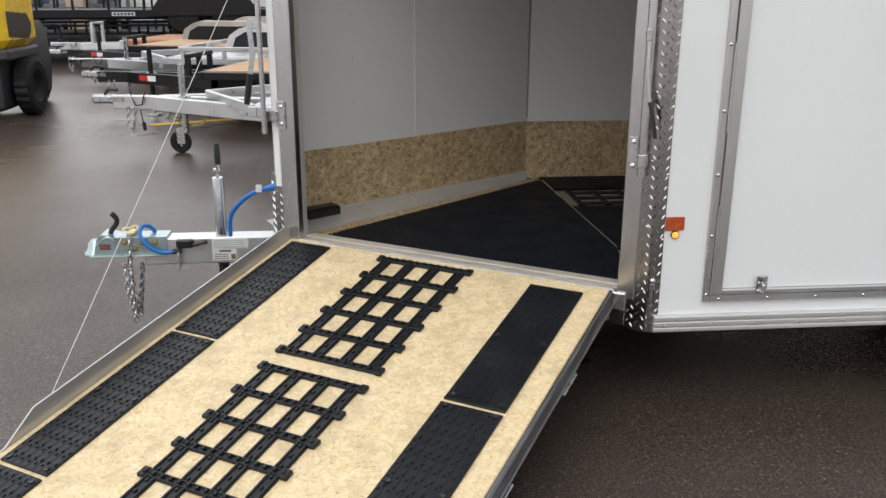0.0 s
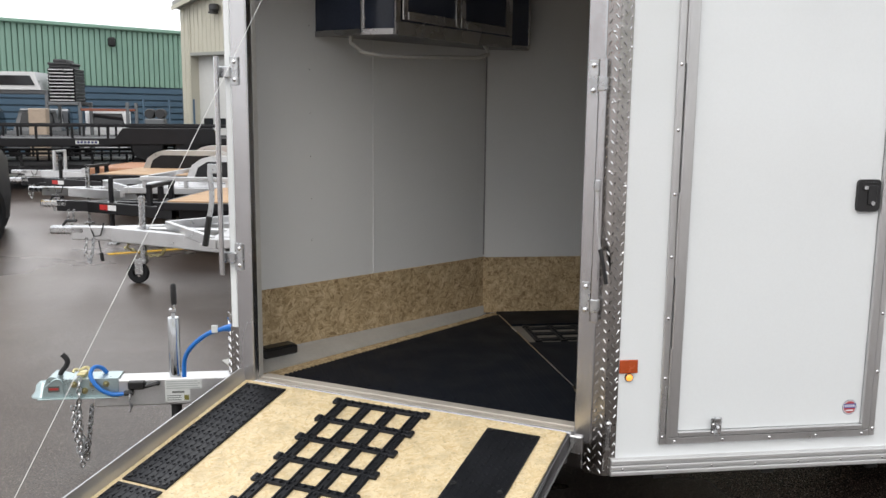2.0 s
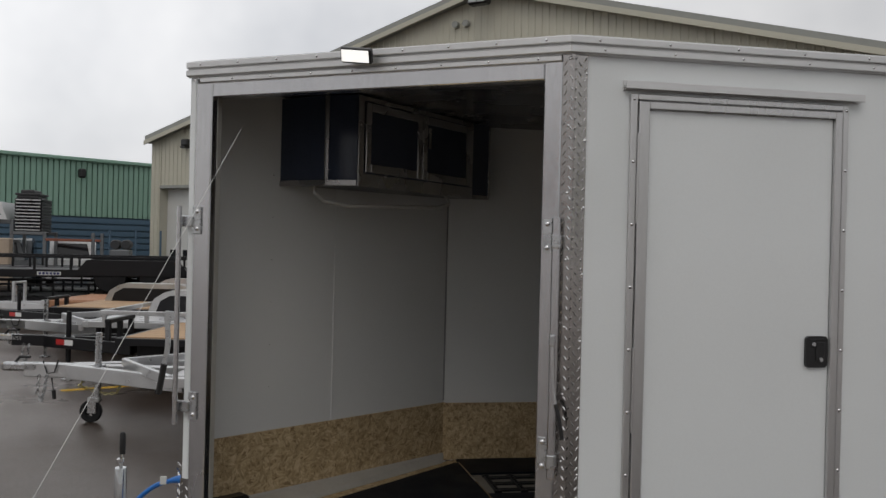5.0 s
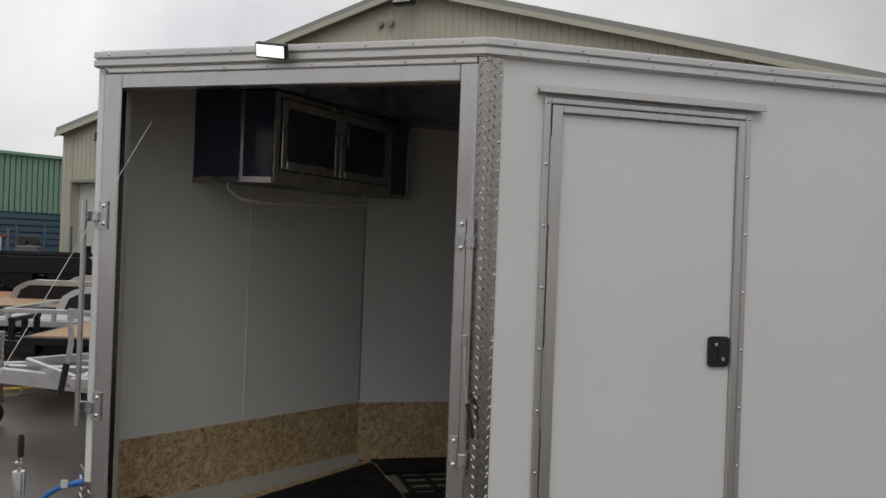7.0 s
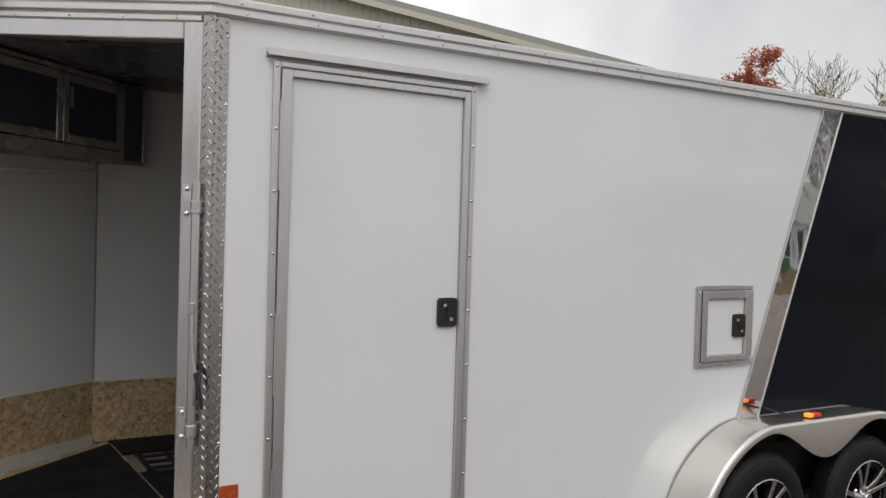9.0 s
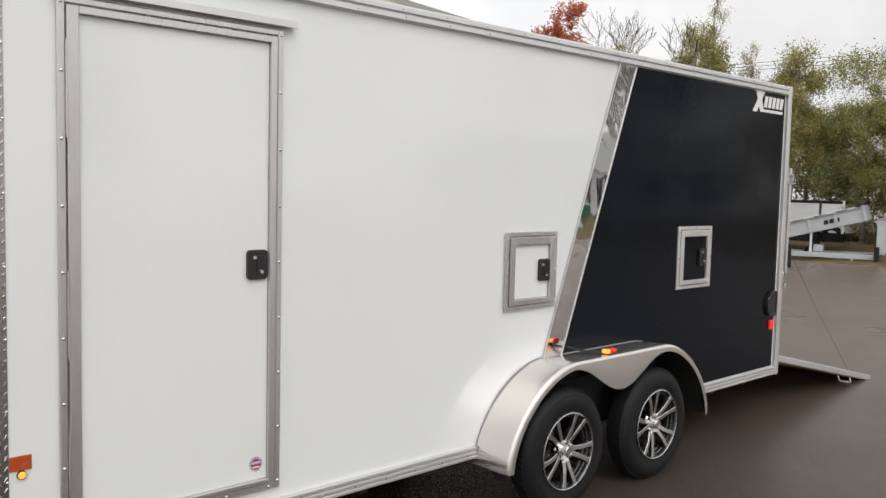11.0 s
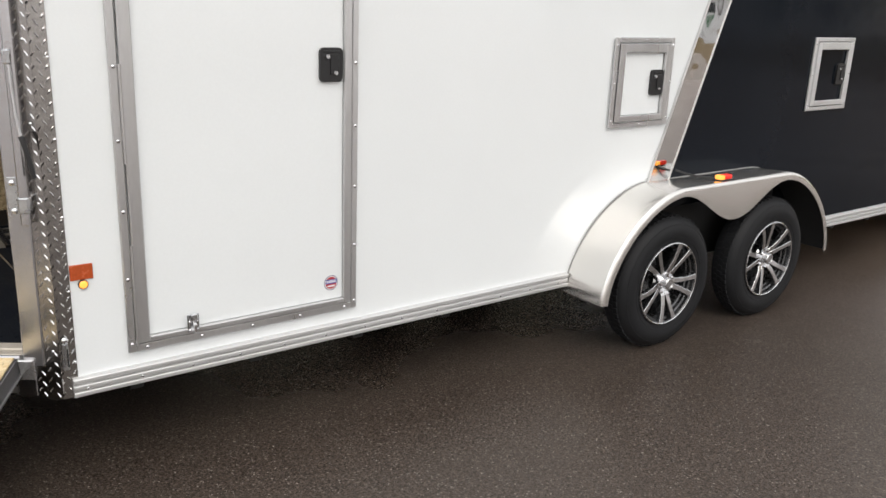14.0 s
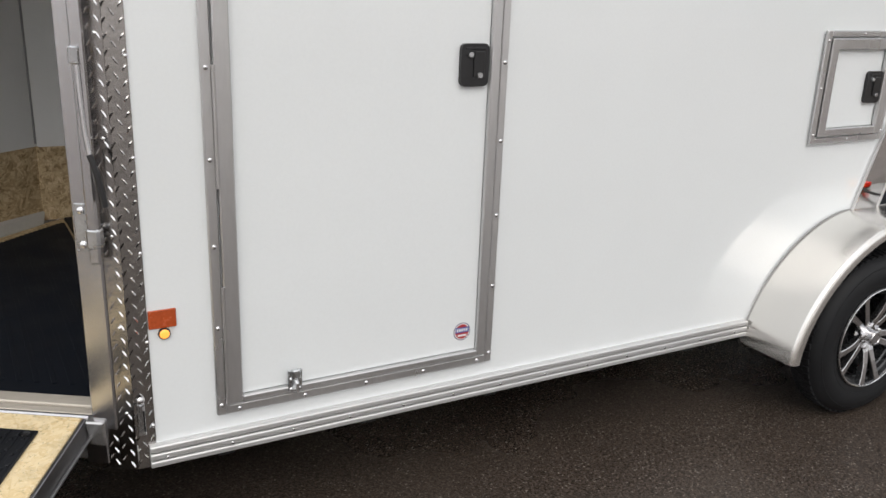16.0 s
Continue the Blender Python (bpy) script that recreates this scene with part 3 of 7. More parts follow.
part("header_trim", ribbed(0.046, S_NOSE - 0.06, Z_TRIM0 - 0.028, Z_TRIM0 - 0.001, 0.020, 1, VT), M_TRIM, trailer)
part("floor_rail", ribbed(0.018, 2.176, Z_RAIL0, Z_RAIL1, 0.022, 3), M_TRIM, trailer)
part("floor_rail", ribbed(4.0, REAR, Z_RAIL0, Z_RAIL1, 0.022, 3), M_TRIM, trailer)
part("rear_post", Bag().box(REAR - 0.012, REAR + 0.042, -0.028, 0.06, Z_RAIL0, Z_TRIM1, 0.006), M_TRIM, trailer)
part("rear_post", Bag().box(REAR - 0.035, REAR + 0.045, WIDE - 0.06, WIDE + 0.02, Z_RAIL0, Z_TRIM1, 0.006), M_TRIM, trailer)
part("rear_header", Bag().box(REAR - 0.03, REAR + 0.04, 0.061, WIDE - 0.061, 2.30, Z_TRIM1 + 0.01, 0.006), M_TRIM, trailer)
part("rear_sill", Bag().box(REAR - 0.03, REAR + 0.03, 0.061, WIDE - 0.061, Z_RAIL0, Z_FLOOR, 0.006), M_TRIM, trailer)

x = 0.07
while x < REAR:
    screw(trailer, (x, -0.0265, Z_TRIM1 - 0.017), (0, -1, 0), 0.0055)
    screw(trailer, (x + 0.02, -0.0265, Z_TRIM0 + 0.017), (0, -1, 0), 0.0048)
    x += 0.262
x = 0.06
while x < 2.15:
    screw(trailer, (x, -0.0225, Z_RAIL0 + 0.029), (0, -1, 0), 0.0048)
    x += 0.171
for i in range(9):
    s = 0.10 + i * 0.185
    screw(trailer, VM @ Vector((s, 0.0265, Z_TRIM1 - 0.017)), N, 0.0055)
    screw(trailer, VM @ Vector((s + 0.03, 0.0205, Z_TRIM0 - 0.014)), N, 0.005)

# ---- side door ----
door = part("side_door", Bag().box(DOOR[0] + 0.004, DOOR[1] - 0.004, -0.003, 0.032, DOOR[2] + 0.004, DOOR[3] - 0.004, 0.003), M_WHITE, trailer, "closed white entry door")
FR = (0.195, 1.048, 0.436, 2.260)


def frame_ring(b, o, i, y0, y1, bev=0.003):
    """Four mitre-free bars between an outer and an inner rectangle (x0, x1, z0, z1)."""
    b.box(o[0], i[0], y0, y1, o[2], o[3], bev)
    b.box(i[1], o[1], y0, y1, o[2], o[3], bev)
    b.box(i[0], i[1], y0, y1, o[2], i[2], bev)
    b.box(i[0], i[1], y0, y1, i[3], o[3], bev)
    return b


outer = frame_ring(Bag(), FR, (FR[0] + 0.026, FR[1] - 0.024, FR[2] + 0.026, FR[3] - 0.022), -0.016, -0.0005)
part("outer_frame", outer, M_ALU_V, door)
inner = frame_ring(Bag(), (FR[0] + 0.030, FR[1] - 0.028, FR[2] + 0.030, FR[3] - 0.026), (DOOR[0] + 0.006, DOOR[1] - 0.006, DOOR[2] + 0.006, DOOR[3] - 0.006), -0.021, -0.0035)
part("inner_frame", inner, M_ALU_V, door)
for i in range(9):
    z = FR[2] + 0.03 + i * (FR[3] - FR[2] - 0.05) / 8
    screw(door, (FR[0] + 0.012, -0.0165, z), (0, -1, 0), 0.0068)
    screw(door, (FR[1] - 0.011, -0.0165, z), (0, -1, 0), 0.0068)
for i in range(5):
    screw(door, (FR[0] + 0.06 + i * 0.185, -0.0165, FR[2] + 0.012), (0, -1, 0), 0.0065)
for z0, z1 in ((0.46, 0.80), (1.06, 1.36), (1.80, 2.12)):
    part("hinge_knuckle", Bag().tube([(FR[0] + 0.028, -0.021, z0), (FR[0] + 0.028, -0.021, z1)], 0.005, 8), M_ALU_V, door)
gut = Bag().box(0.168, 1.100, -0.034, 0.0, 2.281, 2.289, 0.002).box(0.168, 1.100, -0.036, -0.029, 2.272, 2.300, 0.003).box(0.168, 1.100, -0.006, 0.0, 2.27, 2.305, 0.002)
part("rain_gutter", gut, M_TRIM, door)


def latch(parent, cx, cz, w, hgt, y, key=True):
    """A flush paddle lock: rounded bezel, sunken pocket with a paddle, and two key cylinders."""
    def rounded(hw, hh, r, n=5):
        return [(cx + sx * (hw - r) + r * math.cos(t), cz + sz * (hh - r) + r * math.sin(t)) for sx, sz, q in ((1, 1, 0), (-1, 1, 1), (-1, -1, 2), (1, -1, 3)) for t in ((q + k / n) * math.pi / 2 for k in range(n + 1))]
    body = part("paddle_lock", Bag().prism(rounded(w / 2, hgt / 2, w * 0.18), (1, 0, 0), (0, 0, 1), -y, -y + 0.012), M_PLASTIC, parent, "black flush paddle lock")
    part("paddle", Bag().box(cx - w * 0.06, cx + w * 0.33, y - 0.017, y - 0.010, cz - hgt * 0.28, cz + hgt * 0.32, 0.004), M_PLASTIC, body)
    part("lock_rim", Bag().box(cx - w * 0.35, cx + w * 0.36, y - 0.015, y - 0.010, cz + hgt * 0.36, cz + hgt * 0.42, 0.002), M_PLASTIC, body)
    for dx, dz in ((-0.19, 0.25), (0.16, -0.24)):
        part("key_cylinder", Bag().lathe([(0.0001, -0.008), (w * 0.085, -0.008), (w * 0.1, -0.005), (w * 0.1, 0.0)], (cx + w * dx, y - 0.0125, cz + hgt * dz), "y", 12), M_STEEL, body)


latch(door, 0.940, 1.347, 0.088, 0.116, -0.004)
def disc(x, z, rad, y, seg=28):
    return Bag().lathe([(0.0001, y - 0.0004), (rad, y - 0.0004), (rad, y)], (x, 0, z), "y", seg)


st = part("round_sticker", disc(0.945, 0.548, 0.029, -0.0032), surface("sticker_navy", (0.05, 0.05, 0.13), 0.3), door, "small round red, white and blue sticker")
part("sticker_ring", disc(0.945, 0.548, 0.0265, -0.0037), M_VINYL_W, st)
part("sticker_disc", disc(0.945, 0.548, 0.0235, -0.0042), M_LABEL_RED, st)
part("sticker_band", Bag().box(0.922, 0.968, -0.0052, -0.0047, 0.545, 0.562), surface("sticker_blue", (0.06, 0.09, 0.32), 0.3), st)
for i in range(5):
    part("sticker_bar", Bag().box(0.926 + 0.008 * i, 0.931 + 0.008 * i, -0.0057, -0.0053, 0.549, 0.5585), M_VINYL_W, st)
part("sticker_band", Bag().box(0.930, 0.960, -0.0052, -0.0047, 0.533, 0.539), M_VINYL_W, st)
hold = part("door_holdback", Bag().box(0.388, 0.428, -0.028, -0.021, 0.474, 0.535, 0.003).box(0.396, 0.420, -0.042, -0.028, 0.515, 0.540, 0.004), M_STEEL, door, "steel door hold-back catch")
for dx, dz in ((-0.012, 0.01), (0.012, 0.01), (-0.012, -0.02), (0.012, -0.02)):
    screw(hold, (0.408 + dx, -0.0285, 0.50 + dz), (0, -1, 0), 0.006)
hb = Bag().tube([(0.408, -0.03, 0.512), (0.408, -0.046, 0.502), (0.408, -0.046, 0.482), (0.408, -0.03, 0.474)], 0.006, 8)
part("catch_hook", hb, M_SCREW, hold)


def hatch(hr, skin, lock_label, key):
    """A small framed service hatch with its own paddle lock."""
    p = part("service_hatch", Bag().box(hr[0] + 0.003, hr[1] - 0.003, -0.004, 0.03, hr[2] + 0.003, hr[3] - 0.003, 0.003), skin, trailer, lock_label)
    o = (hr[0] - 0.062, hr[1] + 0.052, hr[2] - 0.050, hr[3] + 0.062)
    part("outer_frame", frame_ring(Bag(), o, (o[0] + 0.024, o[1] - 0.022, o[2] + 0.022, o[3] - 0.022), -0.018, -0.0048), key, p)
    part("inner_frame", frame_ring(Bag(), (o[0] + 0.029, o[1] - 0.026, o[2] + 0.026, o[3] - 0.026), (hr[0] + 0.004, hr[1] - 0.004, hr[2] + 0.004, hr[3] - 0.004), -0.023, -0.0048), key, p)
    for fx in (0.03, 0.5, 0.97):
        for fz in (0.03, 0.5, 0.97):
            if fx != 0.5 or fz != 0.5:
                xx = o[0] + 0.011 + (o[1] - o[0] - 0.022) * (0 if fx < 0.1 else 1 if fx > 0.9 else 0.5)
                zz = o[2] + 0.011 + (o[3] - o[2] - 0.022) * (0.06 if fz < 0.1 else 0.94 if fz > 0.9 else 0.5) if fx != 0.5 else (o[2] + 0.011 if fz < 0.5 else o[3] - 0.011)
                screw(p, (xx, -0.0182, zz), (0, -1, 0), 0.0055)
    latch(p, hr[1] - 0.047, (hr[2] + hr[3]) / 2 + 0.004, 0.082, 0.116, -0.005)


hatch(HATCHES[0], M_WHITE, "small white service hatch in an aluminium frame", M_ALU_V)
hatch(HATCHES[1], M_BLACK, "small black service hatch in an aluminium frame", M_TRIM)

# lamps and reflectors of the side
part("reflector", Bag().box(0.038, 0.106, -0.006, 0.0, 0.708, 0.757, 0.004), M_AMBER_R, trailer, "amber rectangular reflector")
lamp = part("marker_lamp", Bag().lathe([(0.0001, -0.013), (0.008, -0.012), (0.0125, -0.007), (0.0125, 0.0)], (0.075, -0.001, 0.692), "y", 16), M_AMBER, trailer, "lit amber marker lamp")
part("lamp_ring", Bag().lathe([(0.0125, -0.003), (0.0125, -0.007), (0.0150, -0.006), (0.0160, 0.0)], (0.075, -0.001, 0.692), "y", 16), M_PLASTIC, lamp)
part("tail_lamp", Bag().box(5.216, 5.270, -0.022, -0.0046, 0.672, 0.741, 0.006), M_RED_L, trailer, "lit red tail marker lamp")
guard = [(5.290, 0.775), (5.290, 0.950), (5.262, 0.957), (5.222, 0.950), (5.188, 0.930), (5.165, 0.898), (5.156, 0.860), (5.160, 0.822), (5.175, 0.795), (5.205, 0.778)]
gd_ = part("gravel_guard", Bag().prism(guard, (1, 0, 0), (0, 0, 1), 0.0046, 0.022), M_PLASTIC, trailer, "black plastic gravel guard at the rear corner")
part("guard_rim", Bag().tube([(x, -0.022, z) for x, z in guard], 0.006, 6, closed=True), M_PLASTIC, gd_)
for x, z in ((5.170, 0.905), (5.166, 0.815), (5.28, 0.95), (5.28, 0.785)):
    screw(gd_, (x, -0.024, z), (0, -1, 0), 0.006)

# ---- tandem fender and wheels ----
HUB = (2.637, 3.447)
Y_OUT, R_IN = -0.245, 0.425


def fender_top(x):
    """The height of the fender's upper face at x: two rounded shoulders and a flat crown."""
    x0, x1, top, low = 2.172, 3.998, 0.785, 0.295
    e = min(x - x0, x1 - x)
    r = 0.50
    if e >= r:
        return top
    k = max(0.0, min(1.0, e / r))
    return low + (top - low) * (1 - (1 - k) ** 1.75) ** (1 / 1.75)


def fender_low(x):
    """The lower edge of the fender's outer skirt: an arch over each wheel and a lobe between them."""
    lip = fender_top(x) - 0.040
    mid = 3.07
    d = abs(x - mid)
    lobe = 0.158 * max(0.0, math.cos(min(1.0, d / 0.42) * math.pi / 2)) ** 2.1
    return lip - lobe


fx = [2.172 + (3.998 - 2.172) * (0.5 - 0.5 * math.cos(math.pi * i / 84)) for i in range(85)]
fen = Bag()
ring = []
for i, x in enumerate(fx):
    # the skirt hangs square to the arch, so that its band stays even; the crown falls a little towards the wall
    a, b = fx[max(i - 1, 0)], fx[min(i + 1, 84)]
    way = Vector((b - a, 0, fender_top(b) - fender_top(a))).normalized()
    inn = Vector((way.z, 0, -way.x))
    zt, drop = fender_top(x), fender_top(x) - 0.040 - fender_low(x)
    at = lambda y, d: (x + inn.x * d, y, zt + inn.z * d)
    rr = 0.020
    sec = [(x, 0.0, zt - 0.018 * abs(way.x)), (x, Y_OUT + rr, zt)] + [at(Y_OUT + rr - rr * math.sin(t), rr - rr * math.cos(t)) for t in (0.4, 0.8, 1.2, math.pi / 2)]
    low_o, low_i = at(Y_OUT, 0.040), at(Y_OUT + 0.005, 0.040)
    sec += [(low_o[0], low_o[1], low_o[2] - drop), (low_i[0], low_i[1], low_i[2] - drop), at(Y_OUT + 0.005, rr), at(Y_OUT + 0.012, 0.006), (x, 0.0, zt - 0.018 * abs(way.x) - 0.004)]
    ring.append(sec)
ns = len(ring[0])
fen.add([p for r_ in ring for p in r_], [(i * ns + j, i * ns + (j + 1) % ns, (i + 1) * ns + (j + 1) % ns, (i + 1) * ns + j) for i in range(len(ring) - 1) for j in range(ns)] + [tuple(range(ns)), tuple(range((len(ring) - 1) * ns, len(ring) * ns))[::-1]])
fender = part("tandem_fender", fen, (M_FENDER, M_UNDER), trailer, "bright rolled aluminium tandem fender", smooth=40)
# inner faces are coloured black for the shade under the arch
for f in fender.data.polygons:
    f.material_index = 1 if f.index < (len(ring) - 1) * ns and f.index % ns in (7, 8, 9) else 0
# thin black sheet on the wall, painted shade behind the wheels
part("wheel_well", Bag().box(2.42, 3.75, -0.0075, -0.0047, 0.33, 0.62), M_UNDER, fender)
bead = Bag().tube([(x, -0.0065, fender_top(x) + 0.001 - 0.018 * (0.3 + 0.7 * min(1.0, min(x - 2.172, 3.998 - x) / 0.5))) for x in fx[2:-2]], 0.0032, 5)
part("sealant_bead", bead, M_SEALED, fender, "thin grey bead of sealant along the wall")
fl = part("fender_lamp", Bag().box(2.955, 3.025, -0.230, -0.185, 0.786, 0.791, 0.002), M_PLASTIC, fender, "lit amber and red clearance lamp on the fender")
part("amber_lens", Bag().box(2.945, 2.978, -0.228, -0.188, 0.7915, 0.812, 0.006), M_AMBER, fl)
part("red_lens", Bag().box(2.979, 3.034, -0.228, -0.188, 0.7915, 0.812, 0.006), M_RED_L, fl)
part("lamp_wire", Bag().tube([(2.955, -0.19, 0.793), (2.91, -0.12, 0.793), (2.90, -0.05, 0.796), (2.87, -0.012, 0.808)], 0.006, 6), M_RUBBER, fl)

tyre = Bag().lathe([(0.195, 0.0), (0.215, -0.004), (0.240, -0.012), (0.275, -0.012), (0.300, -0.006), (0.318, 0.008), (0.330, 0.026), (0.334, 0.045), (0.335, 0.075), (0.335, 0.13), (0.334, 0.155), (0.328, 0.178), (0.30, 0.20), (0.24, 0.205), (0.195, 0.2)], (0, 0, 0), "y", 64)
for k in range(64):
    t = 2 * math.pi * k / 64
    m = Matrix.Rotation(-t, 4, "Y")
    for y0, y1, tw in ((0.030, 0.066, 0.10), (0.072, 0.108, -0.1), (0.114, 0.15, 0.1)):
        tyre.box(-0.0105, 0.0105, y0, y1, 0.331, 0.3385, 0.0, m @ Matrix.Translation((0, 0, 0)) @ Matrix.Rotation(tw, 4, "Z"))
for rr_, yy in ((0.228, -0.0075), (0.300, -0.0050)):
    tyre.tube([(rr_ * math.cos(t), yy, rr_ * math.sin(t)) for t in (2 * math.pi * i / 64 for i in range(64))], 0.0020, 5, closed=True)
tyre.v = [(p[0] * (0.962 if math.hypot(p[0], p[2]) > 0.25 else 1.0), min(p[1], 0.02 + (p[1] - 0.02) * 0.62) if p[1] > 0.02 else p[1], p[2] * (0.962 if math.hypot(p[0], p[2]) > 0.25 else 1.0)) for p in tyre.v]
D_TYRE = mesh_of("tyre", tyre, M_TYRE, 30)
barrel = Bag().lathe([(0.203, 0.006), (0.204, -0.006), (0.198, -0.010), (0.192, -0.004), (0.189, 0.012), (0.180, 0.016), (0.178, 0.030), (0.171, 0.034), (0.168, 0.09), (0.166, 0.16), (0.08, 0.12), (0.0001, 0.12)], (0, 0, 0), "y", 56)
D_BARREL = mesh_of("rim_barrel", barrel, M_RIM_D, 30)
lip = Bag().tube([(0.1985 * math.cos(t), -0.008, 0.1985 * math.sin(t)) for t in (2 * math.pi * i / 64 for i in range(64))], 0.0034, 6, closed=True)
D_LIP = mesh_of("rim_lip", lip, M_RIM, 40)
spoke = Bag()
for sgn in (-1, 1):
    # each of the pair leaves the hub upright, leans away from its twin and widens at the rim
    mid = [(0.013, 0.030), (0.014, 0.062), (0.022, 0.108), (0.035, 0.156), (0.047, 0.193)]
    half = (0.0150, 0.0130, 0.0115, 0.0120, 0.0150)
    out = (0.026, 0.012, 0.002, -0.005, -0.0095)
    vs = []
    for (x, z), h, o in zip(mid, half, out):
        vs += [(sgn * (x - h), o, z), (sgn * (x + h), o, z), (sgn * (x + h * 1.3), o + 0.022, z), (sgn * (x - h * 1.3), o + 0.022, z)]
    fs = [(0, 1, 2, 3), (16, 19, 18, 17)]
    for k in range(4):
        fs += [(4 * k + e, 4 * k + 4 + e, 4 * k + 4 + (e + 1) % 4, 4 * k + (e + 1) % 4) for e in range(4)]
    spoke.add(vs, fs if sgn > 0 else [f[::-1] for f in fs])
bm_ = bmesh.new()
me_ = mesh_of("spoke", spoke, (M_RIM, M_RIM_D), 0)
bm_.from_mesh(me_)
bmesh.ops.recalc_face_normals(bm_, faces=bm_.faces)
for f in bm_.faces:
    f.material_index = 0 if f.normal.y < -0.6 else 1
bmesh.ops.bevel(bm_, geom=[e for e in bm_.edges if len(e.link_faces) == 2 and {f.material_index for f in e.link_faces} == {0, 1}], offset=0.0018, segments=1, affect="EDGES", material=0)
bm_.to_mesh(me_)
bm_.free()
D_SPOKE = me_
cap = Bag().lathe([(0.0001, -0.0125), (0.019, -0.0125), (0.0205, -0.0145), (0.026, -0.0140), (0.0285, -0.011), (0.029, 0.020), (0.034, 0.027), (0.060, 0.030), (0.066, 0.036), (0.068, 0.06)], (0, 0, 0), "y", 32)
D_CAP = mesh_of("hub_cap", cap, M_RIM, 35)
D_NUT = mesh_of("wheel_nut", Bag().lathe([(0.0001, -0.014), (0.006, -0.013), (0.009, -0.008), (0.009, 0.01)], (0, 0, 0), "y", 6), M_SCREW, 20)


def wheel(x, y, z, turn, flip=False):
    at = Matrix.Translation((x, y, z)) @ (Matrix.Rotation(math.pi, 4, "Z") if flip else Matrix()) @ Matrix.Rotation(turn, 4, "Y")
    w = part("wheel", None, None, trailer, "tandem wheel with machined split-spoke rim", data=D_BARREL, m=at)
    part("tyre", None, None, w, data=D_TYRE)
    part("rim_lip", None, None, w, data=D_LIP)
    part("hub_cap", None, None, w, data=D_CAP)
    for i in range(5):
        rot = Matrix.Rotation(2 * math.pi * i / 5, 4, "Y")
        part("spoke", None, None, w, data=D_SPOKE, m=rot)
        part("wheel_nut", None, None, w, data=D_NUT, m=Matrix.Rotation(2 * math.pi * (i + 0.5) / 5, 4, "Y") @ Matrix.Translation((0, 0.020, 0.049)))


for i, x in enumerate(HUB):
    wheel(x, -0.226, 0.321, (0.524, 1.012)[i])
    wheel(x, WIDE + 0.205, 0.321, 0.2, True)

# ---- nose: frame of the front opening ----
S0, S1, Z_HEAD = 0.108, 1.527, 2.300
part("frame_post", Bag().box(0.044, S0, -0.055, 0.012, 0.442, 2.362, 0.004).tf(VM), M_ALU, trailer, "brushed aluminium door post")
post = part("frame_post", Bag().box(S1, 1.608, -0.030, 0.012, 0.40, 2.362, 0.005).tf(VM), M_ALU, trailer, "brushed aluminium door post")
part("post_return", Bag().box(S1 + 0.003, S1 + 0.012, -0.062, -0.031, Z_FLOOR, Z_HEAD, 0.002).tf(VM), M_FLASH, post)
part("frame_header", Bag().box(S0, S1, -0.055, 0.010, Z_HEAD, 2.360, 0.004).tf(VM), M_ALU, trailer)
part("nose_panel", Bag().box(1.612, S_NOSE, -0.04, 0.004, 0.68, Z_TRIM0, 0.004).tf(VM), M_WHITE, trailer)
part("nose_front", Bag().box(TIP.x + 0.004, TIP.x + 0.044, TIP.y + 0.012, WIDE - TIP.y, 0.36, Z_TRIM0), M_WHITE, trailer)
sill = Bag().box(S0, S1 + 0.04, -0.085, 0.004, 0.395, 0.470, 0.004).box(S0, S1, -0.085, -0.035, 0.470, 0.482, 0.003).box(S0, S1, -0.03, -0.004, 0.470, 0.476, 0.002)
part("threshold", sill.tf(VM), M_SILL, trailer, "worn ribbed ramp threshold")
part("hinge_block", Bag().box(0.073, 0.137, -0.05, 0.006, 0.336, 0.440, 0.006).box(0.066, 0.137, -0.03, 0.012, 0.4405, 0.452, 0.004).tf(VM), M_ALU, trailer)
part("sill_face", Bag().box(0.0, S1 + 0.09, -0.06, 0.0, 0.345, 0.394, 0.004).tf(VM), M_ALU_V, trailer)

# tread plate round the front corner, with raised bars
def tread(b, x0, x1, z0, z1, m):
    """A plate with raised slim bars: each column leans one way, the next the other, half a step on."""
    b.box(x0, x1, 0.0, 0.003, z0, z1, 0.0, m)
    n = max(2, round((x1 - x0) / 0.0185))
    step, rise = (x1 - x0) / n, 0.0350
    bar = ((-0.0120, 0, 0), (-0.005, 0, -0.0025), (0.005, 0, -0.0025), (0.0120, 0, 0), (0.005, 0, 0.0025), (-0.005, 0, 0.0025), (-0.0075, 0.0031, 0), (0.0075, 0.0031, 0))
    tri = [(0, 1, 6), (1, 2, 7), (1, 7, 6), (2, 3, 7), (3, 4, 7), (4, 5, 6), (4, 6, 7), (5, 0, 6)]
    for col in range(n):
        z = z0 + 0.016 + (0.5 * rise if col % 2 else 0.0)
        while z < z1 - 0.012:
            c = Matrix.Translation((x0 + (col + 0.5) * step, 0.003, z)) @ Matrix.Rotation(0.98 if col % 2 else -0.98, 4, "Y")
            b.add([m @ c @ Vector(p) for p in bar], tri)
            z += rise


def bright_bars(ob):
    """The raised bars, all of triangles, get a paler metal, as a painted glint."""
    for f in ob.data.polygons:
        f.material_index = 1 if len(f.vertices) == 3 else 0


